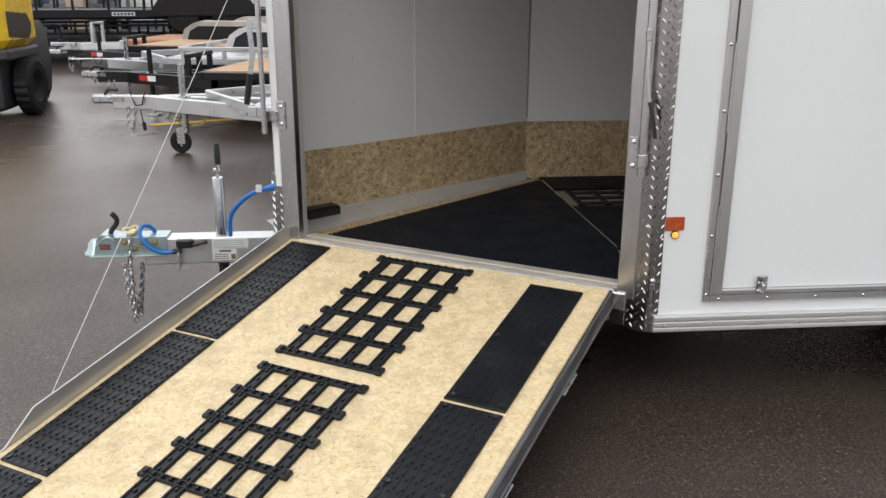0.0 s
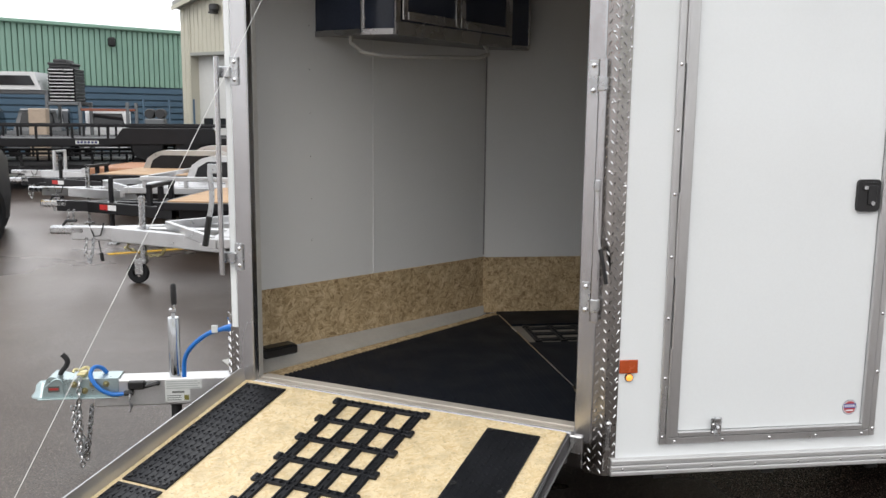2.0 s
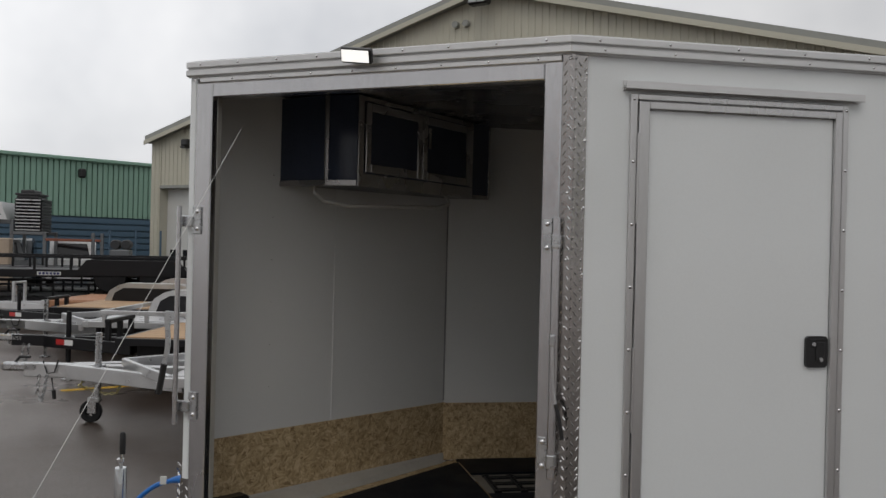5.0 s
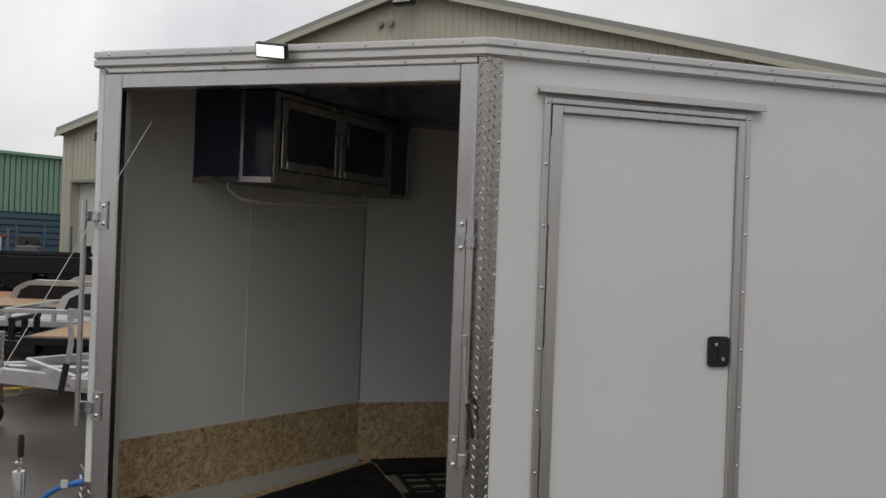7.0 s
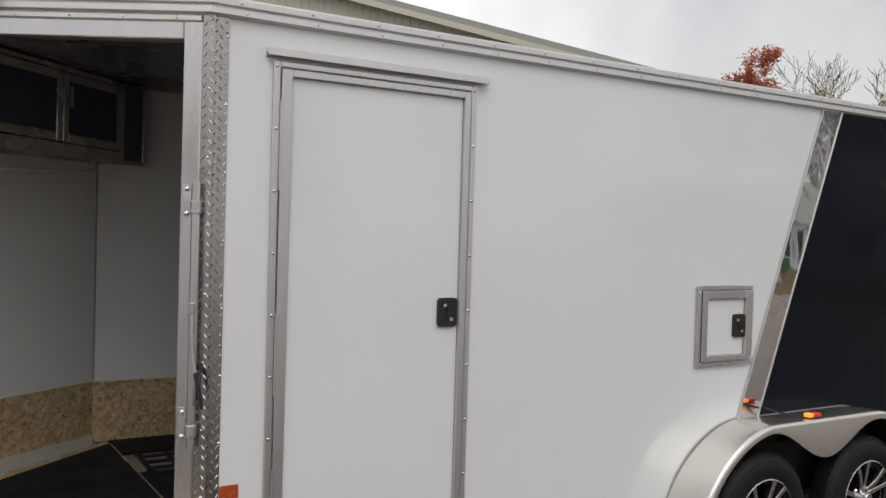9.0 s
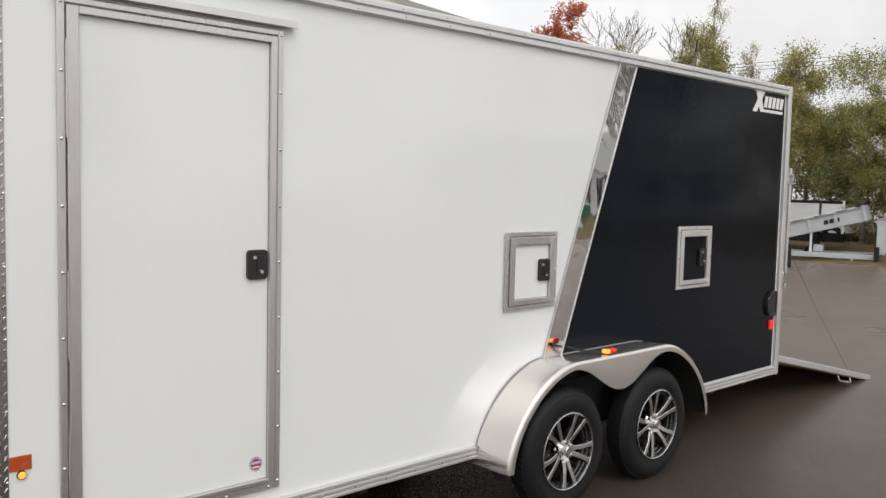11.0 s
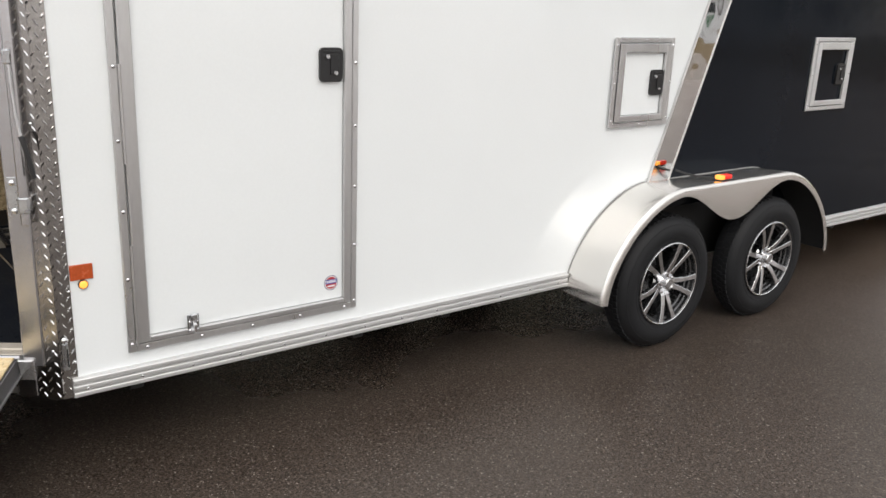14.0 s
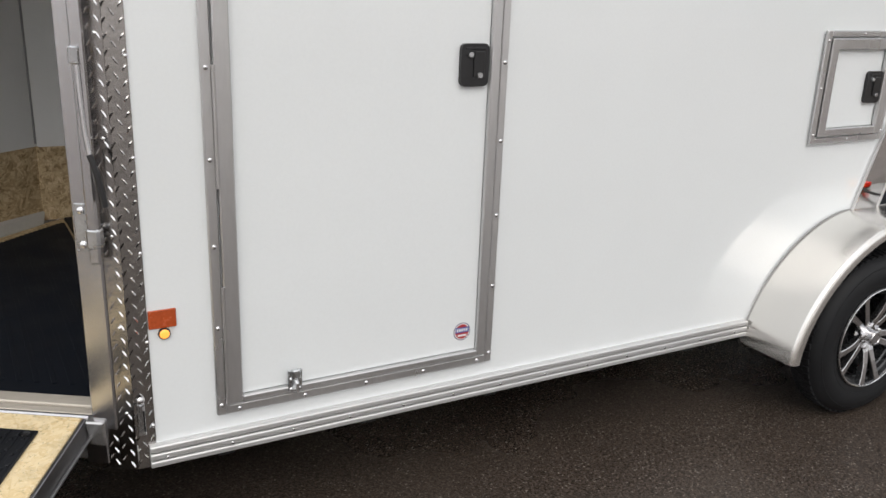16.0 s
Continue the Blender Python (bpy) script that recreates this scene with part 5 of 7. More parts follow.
# ---- tongue, coupler, jack ----
YC = 1.07
tongue = part("tongue", Bag().box(-2.04, TIP.x + 0.3, YC - 0.05, YC + 0.05, 0.299, 0.424, 0.006), surface("tongue_aluminium", (0.62, 0.62, 0.62), 0.38, 0.8, 0.08, 6.0, 0.08, 90.0), trailer, "square aluminium tongue beam")
def flow(pts, n=5):
    """A smooth line through the points."""
    p = [Vector(q) for q in pts]
    p = [p[0] * 2 - p[1]] + p + [p[-1] * 2 - p[-2]]
    line = []
    for a, b, c, d in zip(p, p[1:], p[2:], p[3:]):
        for i in range(n):
            t = i / n
            line.append(0.5 * (2 * b + (c - a) * t + (2 * a - 5 * b + 4 * c - d) * t * t + (3 * b - a - 3 * c + d) * t ** 3))
    return line + [p[-2]]


shell = [(-2.262, 0.353), (-2.250, 0.405), (-2.238, 0.436), (-2.224, 0.447), (-2.208, 0.447), (-2.190, 0.441), (-2.165, 0.434), (-1.932, 0.434), (-1.932, 0.353)]
cpl = part("coupler", Bag().prism(shell, (1, 0, 0), (0, 0, 1), -YC - 0.056, -YC + 0.056).box(-2.275, -1.932, YC - 0.076, YC + 0.076, 0.347, 0.3525, 0.002), M_COUPLER, tongue, "pale zinc-plated ball coupler")
part("ball_socket", Bag().lathe([(0.0001, 0.064), (0.020, 0.061), (0.034, 0.046), (0.040, 0.018), (0.052, 0.004), (0.056, -0.002), (0.056, -0.006), (0.0001, -0.006)], (-2.264, YC, 0.352), "z", 28), M_COUPLER, cpl)
part("shell_fold", Bag().tube(flow([(-2.246, YC - 0.057, 0.400), (-2.200, YC - 0.058, 0.436), (-2.172, YC - 0.058, 0.424), (-2.165, YC - 0.058, 0.358)]), 0.004, 6), M_COUPLER, cpl)
part("pivot_hole", Bag().lathe([(0.0001, -0.0015), (0.0045, -0.0015), (0.0045, 0.0)], (-2.222, YC - 0.0562, 0.424), "y", 12), M_PLASTIC, cpl)
part("latch_lever", Bag().tube(flow([(-2.195, YC, 0.438), (-2.186, YC, 0.458), (-2.168, YC, 0.480), (-2.160, YC, 0.502), (-2.167, YC, 0.520), (-2.181, YC, 0.536)]), 0.0115, 10), M_RUBBER, cpl)
part("coupler_label", Bag().box(-2.233, -2.184, YC - 0.0585, YC - 0.0565, 0.378, 0.405), M_LABEL_D, cpl)
part("label_bar", Bag().box(-2.228, -2.188, YC - 0.0595, YC - 0.0587, 0.388, 0.397), M_LABEL_RED, cpl)
part("coupler_pin", Bag().tube(flow([(-2.133, YC - 0.02, 0.455), (-2.128, YC - 0.01, 0.466), (-2.105, YC, 0.462), (-2.088, YC + 0.01, 0.470), (-2.072, YC + 0.01, 0.464), (-2.068, YC + 0.0, 0.440)]), 0.0065, 8).box(-2.116, -2.078, YC - 0.03, YC + 0.03, 0.4345, 0.452, 0.006), surface("yellow_zinc", (0.62, 0.55, 0.30), 0.35, 0.9), cpl)
for bx, bz in ((-2.122, 0.411), (-2.077, 0.381), (-2.041, 0.409), (-1.984, 0.409)):
    bolt = part("coupler_bolt", Bag().dome((bx, YC - 0.0605, bz), (0, -1, 0), 0.0095, 0.008, 8), M_BRASS, cpl)
    part("washer", Bag().lathe([(0.0001, -0.004), (0.0145, -0.004), (0.0145, 0.0)], (bx, YC - 0.0562, bz), "y", 16), M_BRASS, bolt)
lab = part("weight_label", Bag().box(-1.732, -1.621, YC - 0.0515, YC - 0.0502, 0.314, 0.368), M_LABEL, tongue, "printed weight plate with a black and a yellow field")
part("label_bar", Bag().box(-1.700, -1.646, YC - 0.0525, YC - 0.0517, 0.355, 0.363), M_LABEL_D, lab)
part("label_field", Bag().box(-1.647, -1.627, YC - 0.0525, YC - 0.0517, 0.320, 0.344), surface("olive_label", (0.16, 0.15, 0.03), 0.5), lab)
for i in range(3):
    part("label_bar", Bag().box(-1.722, -1.660, YC - 0.0525, YC - 0.0517, 0.321 + i * 0.010, 0.324 + i * 0.010), M_LABEL_D, lab)
lab2 = part("warning_label", Bag().box(-1.731, -1.568, YC - 0.0515, YC - 0.0502, 0.371, 0.416), M_LABEL, tongue)
M_FAINT = surface("faint_print", (0.40, 0.42, 0.41), 0.5)
for i in range(4):
    part("label_bar", Bag().box(-1.725, -1.576 - 0.01 * (i % 2), YC - 0.0522, YC - 0.0516, 0.375 + i * 0.0103, 0.380 + i * 0.0103), M_FAINT, lab2)
JX = -1.692
M_JACK = surface("bright_zinc_tube", (0.50, 0.52, 0.53), 0.12, 1.0, 0.10, 14.0)
jack = part("jack", Bag().lathe([(0.0001, 0.696), (0.024, 0.696), (0.0265, 0.689), (0.0265, 0.425)], (JX, YC, 0), "z", 24), M_JACK, trailer, "round zinc-plated tongue jack")
part("jack_leg", Bag().lathe([(0.0001, 0.298), (0.024, 0.298), (0.024, 0.02), (0.05, 0.016), (0.06, 0.0), (0.0001, 0.0)], (JX, YC, 0), "z", 16), M_UNDER, jack)
part("jack_crank", Bag().tube([(JX, YC, 0.697), (JX, YC, 0.722), (JX + 0.006, YC - 0.025, 0.735), (JX + 0.006, YC - 0.025, 0.765)], 0.008, 8), M_STEEL, jack)
part("crank_fork", Bag().box(JX - 0.014, JX + 0.018, YC - 0.032, YC - 0.01, 0.722, 0.742, 0.004), M_SCREW, jack)
part("crank_grip", Bag().lathe([(0.0001, 0.858), (0.009, 0.856), (0.0125, 0.846), (0.0135, 0.80), (0.0125, 0.762), (0.0001, 0.760)], (JX + 0.010, YC - 0.025, 0), "z", 12), M_RUBBER, jack)


def chain(name, pts, parent, r=0.0042, ln=0.030, mat=None):
    """Oval links, each turned a quarter against the last, along a run of points."""
    pts = [Vector(p) for p in pts]
    seglen = [(b - a).length for a, b in zip(pts, pts[1:])]
    total = sum(seglen)
    bag, n = Bag(), max(2, int(total / (ln * 0.78)))
    for k in range(n):
        d = total * (k + 0.5) / n
        i = 0
        while i < len(seglen) - 1 and d > seglen[i]:
            d -= seglen[i]
            i += 1
        p = pts[i].lerp(pts[i + 1], d / seglen[i])
        t = (pts[i + 1] - pts[i]).normalized()
        s = t.orthogonal().normalized()
        s = Matrix.Rotation(0.4 + (k % 2) * math.pi / 2, 3, t) @ s
        bag.tube([p + t * (ln * 0.5) * math.cos(a) + s * (ln * 0.30) * math.sin(a) for a in (2 * math.pi * j / 12 for j in range(12))], r, 5, closed=True)
    return part(name, bag, mat or M_STEEL, parent, "zinc-plated safety chain")


chain("safety_chain", [(-2.096, YC - 0.066, 0.448), (-2.098, YC - 0.078, 0.34), (-2.105, YC - 0.075, 0.18), (-2.098, YC - 0.075, 0.03)], cpl)
chain("safety_chain", [(-2.137, YC - 0.04, 0.305), (-2.130, YC - 0.055, 0.20), (-2.112, YC - 0.055, 0.085), (-2.095, YC - 0.055, 0.075), (-2.068, YC - 0.055, 0.17), (-2.052, YC - 0.05, 0.30)], cpl)
chain("safety_chain", [(-2.120, YC - 0.02, 0.305), (-2.108, YC - 0.03, 0.17), (-2.09, YC - 0.03, 0.055), (-2.075, YC - 0.03, 0.15), (-2.06, YC - 0.02, 0.30)], cpl)
wire = flow([(-1.405, 0.890, 0.690), (-1.448, 0.92, 0.676), (-1.53, 0.965, 0.640), (-1.605, 1.00, 0.574), (-1.640, 1.025, 0.510), (-1.648, 1.04, 0.425)])
cable = part("wiring_cable", Bag().tube(wire, 0.0105, 10), M_BLUE, trailer, "blue wiring harness cable")
part("cable_tag", Bag().box(-1.505, -1.478, 0.925, 0.933, 0.655, 0.690, 0.002), M_LABEL, cable)
part("cable_boot", Bag().tube([(-1.395, 0.885, 0.692), (-1.455, 0.922, 0.674)], [0.022, 0.012], 12), M_BLUE, cable)
loop = flow([(-2.000, YC + 0.03, 0.436), (-2.018, YC + 0.01, 0.466), (-2.042, YC - 0.015, 0.476), (-2.052, YC - 0.045, 0.455), (-2.034, YC - 0.070, 0.422), (-1.998, YC - 0.074, 0.384), (-1.950, YC - 0.070, 0.364), (-1.885, YC - 0.068, 0.367)])
lp = part("wiring_loop", Bag().tube(loop, 0.0095, 10), M_BLUE, tongue, "blue wiring harness loop")
part("breakaway_switch", Bag().box(-1.888, -1.813, YC - 0.080, YC - 0.051, 0.383, 0.423, 0.008).tube([(-1.813, YC - 0.066, 0.396), (-1.762, YC - 0.066, 0.407)], [0.011, 0.008], 8).dome((-1.760, YC - 0.066, 0.408), (1, 0, 0), 0.012, 0.012), M_PLASTIC, lp)
part("cable_ferrule", Bag().tube([(-1.905, YC - 0.068, 0.366), (-1.868, YC - 0.068, 0.370)], 0.0125, 10), M_PLASTIC, lp)
part("cable_clip", Bag().tube([(-1.878, YC - 0.075, 0.365), (-1.883, YC - 0.08, 0.335), (-1.873, YC - 0.08, 0.305), (-1.885, YC - 0.08, 0.283)], 0.006, 6), M_STEEL, lp)

def draw_in(since, centre, gain, rate):
    """Draws the things made since a count in towards a spot on the ground, the farther the more, each at an even scale."""
    c = Vector((*centre, 0))
    for ob in scene.collection.objects[since:]:
        if ob.parent is None:
            at = ob.matrix_basis.translation if ob.data is None else sum((Vector(p) for p in ob.bound_box), Vector()) / 8
            k = gain / (1 + rate * math.hypot(at.x - c.x, at.y - c.y))
            ob.matrix_basis = Matrix.Translation(c) @ Matrix.Scale(k, 4) @ Matrix.Translation(-c) @ ob.matrix_basis


# ---- yard: buildings ----
LEFT_YARD = len(scene.collection.objects)
M_BEIGE = surface("beige_metal_siding", (0.52, 0.505, 0.42), 0.5, vary=0.07, scale=0.8)
M_FASCIA = surface("grey_green_fascia", (0.30, 0.31, 0.29), 0.45, vary=0.06)
M_GREEN = surface("green_metal_siding", (0.25, 0.41, 0.33), 0.5, vary=0.06, scale=0.6)
M_BLUE_S = surface("blue_metal_siding", (0.075, 0.135, 0.20), 0.5, vary=0.1, scale=0.6)
M_DOORW = surface("white_sectional_door", (0.62, 0.63, 0.62), 0.5, vary=0.04)
M_WOOD = surface("tan_deck_board", (0.46, 0.30, 0.17), 0.65, vary=0.2, scale=5.0, stretch=(0.2, 1, 1))
M_WOOD_R = surface("red_brown_deck_board", (0.40, 0.20, 0.11), 0.65, vary=0.2, scale=5.0, stretch=(0.2, 1, 1))
M_DARKP = surface("black_trailer_paint", (0.010, 0.010, 0.012), 0.45, vary=0.2, spec=0.3)
M_YELLOW = surface("forklift_yellow", (0.80, 0.52, 0.03), 0.28, vary=0.05)
M_FGREY = surface("forklift_grey", (0.036, 0.037, 0.040), 0.5, vary=0.15)
M_LINE = surface("yellow_road_paint", (0.62, 0.38, 0.03), 0.6, vary=0.2, scale=20)
M_BRIGHT = surface("bright_trailer_aluminium", (0.64, 0.645, 0.655), 0.34, 0.85, 0.10, 4.0)
M_GLASS = surface("dark_vehicle_glass", (0.02, 0.022, 0.025), 0.06, vary=0.1)
M_TRUCK_W = surface("white_vehicle_paint", (0.72, 0.73, 0.74), 0.2, vary=0.03)
M_TRUCK_G = surface("grey_vehicle_paint", (0.16, 0.17, 0.18), 0.22, vary=0.05)
M_GREYP = surface("grey_trailer_paint", (0.42, 0.44, 0.46), 0.4, vary=0.06)
M_REFL_R = surface("red_reflector_tape", (0.50, 0.03, 0.03), 0.3)
M_REFL_D = surface("dark_red_slot", (0.11, 0.03, 0.02), 0.6)
M_BIN = surface("green_bin_plastic", (0.03, 0.14, 0.06), 0.45, vary=0.1)
M_NAVY = surface("navy_band", (0.03, 0.03, 0.14), 0.4)
M_ORANGE = surface("orange_beam", (0.25, 0.08, 0.045), 0.5)
M_BARK = surface("bark", (0.20, 0.175, 0.15), 0.85, vary=0.3, scale=8.0, bump=0.3, grain=40)
M_BARK_D = surface("dark_bark", (0.05, 0.045, 0.042), 0.85, vary=0.3, scale=8.0)
M_LEAF_G = leaf_material("olive_green_leaf", [(0.14, 0.165, 0.06), (0.22, 0.245, 0.085), (0.30, 0.315, 0.11), (0.40, 0.37, 0.14)])
M_LEAF_Y = leaf_material("yellowing_leaf", [(0.24, 0.235, 0.08), (0.35, 0.315, 0.105), (0.44, 0.36, 0.125), (0.46, 0.31, 0.12)])
M_LEAF_O = leaf_material("pale_olive_leaf", [(0.20, 0.205, 0.075), (0.30, 0.285, 0.10), (0.38, 0.335, 0.12), (0.46, 0.36, 0.14)])
M_LEAF_R = leaf_material("red_maple_leaf", [(0.36, 0.08, 0.045), (0.48, 0.13, 0.07), (0.56, 0.19, 0.10), (0.44, 0.14, 0.07)])
M_LEAF_B = leaf_material("brush_leaf", [(0.12, 0.13, 0.05), (0.20, 0.20, 0.06), (0.30, 0.24, 0.08), (0.36, 0.22, 0.08)])
M_LITTER = surface("leaf_litter_bank", (0.125, 0.088, 0.042), 0.9, vary=0.5, scale=2.2, bump=0.6, grain=30)

PK, LF = Vector((4.08, 19.6, 0)), Vector((-5.86, 28.1, 0))
RT = PK * 2 - LF
FD = (RT - LF).normalized()
FN = Vector((FD.y, -FD.x, 0))
HW, EAVE, PEAK = (PK - LF).length, 5.28, 8.70
BM = Matrix.Translation(LF) @ Matrix((FD, FN, (0, 0, 1))).transposed().to_4x4()
shop = thing("metal_building", "beige corrugated metal building with a gable roof", "building", LF)


def corrugated(b, x0, x1, zlow, ztop, m, pitch=0.3, depth=0.03, face=0.0, steps=(0.62, 0.70, 0.92)):
    """Upright ribs of a metal wall; zlow and ztop give the heights at x."""
    x, prof = x0, []
    while x < x1 - 1e-6:
        prof += [(min(x + pitch * f, x1), face + o) for f, o in ((0.0, 0.0), (steps[0], 0.0), (steps[1], depth), (steps[2], depth))]
        x += pitch
    prof.append((x1, face))
    vs = []
    for xx, o in prof:
        vs += [m @ Vector((xx, o, zlow(xx))), m @ Vector((xx, o, ztop(xx)))]
    return b.add(vs, [(2 * i, 2 * i + 2, 2 * i + 3, 2 * i + 1) for i in range(len(prof) - 1)])


def rake(x):
    return EAVE + (PEAK - EAVE) * (1 - abs(x - HW) / HW)


DX0, DX1, DZ = 0.50, 3.9, 3.62
for x0, x1, zl in ((0, DX0, 0), (DX0, DX1, DZ), (DX1, 2 * HW, 0)):
    part("gable_wall", corrugated(Bag(), x0, x1, lambda x, zl=zl: zl, rake, BM, 0.2, 0.022), M_BEIGE, shop, fix=False, smooth=0)
part("side_wall", Bag().box(0, 0.05, -22, -0.01, 0, EAVE, 0, BM), M_BEIGE, shop)
part("side_wall", Bag().box(2 * HW - 0.05, 2 * HW, -22, -0.01, 0, EAVE, 0, BM), M_BEIGE, shop)
part("back_wall", Bag().box(0.05, 2 * HW - 0.05, -22, -21.9, 0, EAVE, 0, BM), M_BEIGE, shop)
for ex in (-0.05, 2 * HW + 0.05):
    pts = [(ex, EAVE - 0.1), (HW, PEAK + 0.02), (HW, PEAK + 0.26), (ex, EAVE + 0.14)]
    vs = [BM @ Vector((p[0], yy, p[1])) for yy in (0.28, -22) for p in pts]
    part("roof", Bag().add(vs, [(0, 1, 2, 3), (7, 6, 5, 4), (0, 4, 5, 1), (1, 5, 6, 2), (2, 6, 7, 3), (3, 7, 4, 0)]), M_FASCIA, shop)
    pts = [(ex, EAVE - 0.16), (HW, PEAK - 0.04), (HW, PEAK + 0.10), (ex, EAVE - 0.02)]
    vs = [BM @ Vector((p[0], yy, p[1])) for yy in (0.33, 0.285) for p in pts]
    part("rake_trim", Bag().add(vs, [(0, 1, 2, 3), (7, 6, 5, 4), (0, 4, 5, 1), (1, 5, 6, 2), (2, 6, 7, 3), (3, 7, 4, 0)]), M_BEIGE, shop)
dr = part("sectional_door", Bag().box(DX0, DX1, -0.35, -0.30, 0, DZ, 0, BM), M_DOORW, shop, "white sectional overhead door")
for i in range(1, 7):
    part("door_rib", Bag().box(DX0, DX1, -0.299, -0.296, i * 0.55 - 0.02, i * 0.55, 0.004, BM), M_DOORW, dr)
for i in range(5):
    part("door_window", Bag().box(DX0 + 0.2 + i * 0.62, DX0 + 0.65 + i * 0.62, -0.299, -0.28, 1.20, 1.52, 0.01, BM), M_GLASS, dr)
part("door_jamb", Bag().box(DX0 - 0.02, DX0, -0.35, 0.05, 0, DZ, 0.0, BM), M_BEIGE, dr)
part("door_jamb", Bag().box(DX0 - 0.02, DX1 + 0.02, -0.35, 0.05, DZ, DZ + 0.10, 0.0, BM), M_FASCIA, dr)
part("wall_lamp", Bag().box(1.70, 2.02, 0.05, 0.30, 5.0, 5.24, 0.05, BM).box(1.74, 1.98, 0.1, 0.34, 4.93, 5.0, 0.02, BM), M_PLASTIC, shop)
pl_ = part("peak_lamp", Bag().box(HW - 0.32, HW + 0.28, 0.32, 0.62, PEAK - 0.42, PEAK - 0.12, 0.05, BM), M_PLASTIC, shop, "black flood lamp under the gable peak")
part("lamp_cell", Bag().box(HW - 0.26, HW - 0.02, 0.621, 0.64, PEAK - 0.38, PEAK - 0.18, 0.01, BM), M_GREYP, pl_)
part("lamp_cell", Bag().box(HW + 0.0, HW + 0.24, 0.621, 0.64, PEAK - 0.38, PEAK - 0.18, 0.01, BM), M_GREYP, pl_)
for xx in (HW - 0.95, HW - 0.62):
    part("wall_vent", Bag().lathe([(0.0001, 0.12), (0.09, 0.11), (0.10, 0.0)], (xx, 0.03, PEAK - 0.75), "y", 14).tf(BM), M_FASCIA, shop)

g0, g1 = Vector((-13.3, 35.2, 0)), Vector((-7.6, 39.1, 0))
gd = (g1 - g0).normalized()
g0, g1 = g0 - gd * 16, g1 + gd * 10
GM = Matrix.Translation(g0) @ Matrix((gd, Vector((gd.y, -gd.x, 0)), (0, 0, 1))).transposed().to_4x4()
GL = (g1 - g0).length
hall = thing("green_building", "long building with green and dark blue metal siding", "building", g0)
part("green_wall", corrugated(Bag(), 0, GL, lambda x: 2.85, lambda x: 5.33, GM, 0.24, -0.10, 0.0, (0.74, 0.77, 0.97)), M_GREEN, hall, fix=False, smooth=0)
prof, bw = [], Bag()
for i in range(10):
    prof += [(0.0, 0.285 * i), (0.0, 0.285 * i + 0.22), (-0.12, 0.285 * i + 0.23), (-0.12, 0.285 * i + 0.28)]
prof.append((0.0, 2.85))
bw.add([GM @ Vector((x, o, z)) for o, z in prof for x in (0, GL)], [(2 * i, 2 * i + 1, 2 * i + 3, 2 * i + 2) for i in range(len(prof) - 1)])
part("blue_wall", bw, M_BLUE_S, hall, smooth=0)
part("eave", Bag().box(-0.2, GL + 0.2, -0.3, 0.20, 5.30, 5.46, 0.03, GM), M_GREEN, hall)
part("roof", Bag().box(-0.2, GL + 0.2, -9, -0.31, 5.30, 5.45, 0, GM), M_FASCIA, hall)
part("wall_lamp", Bag().box(19.45, 19.75, 0.07, 0.35, 4.55, 4.95, 0.06, GM), M_PLASTIC, hall)
solo("yellow_line", Bag().box(0, 6.0, -0.055, 0.055, 0.0, 0.004).tf(Matrix.Translation((-3.51, 7.36, 0)) @ Matrix.Rotation(radians(24), 4, "Z")), M_LINE, "worn yellow parking line on the asphalt", "road marking", kind="structure")

# ---- yard: row of open trailers ----
HEAD = Matrix.Rotation(radians(-12), 4, "Z")


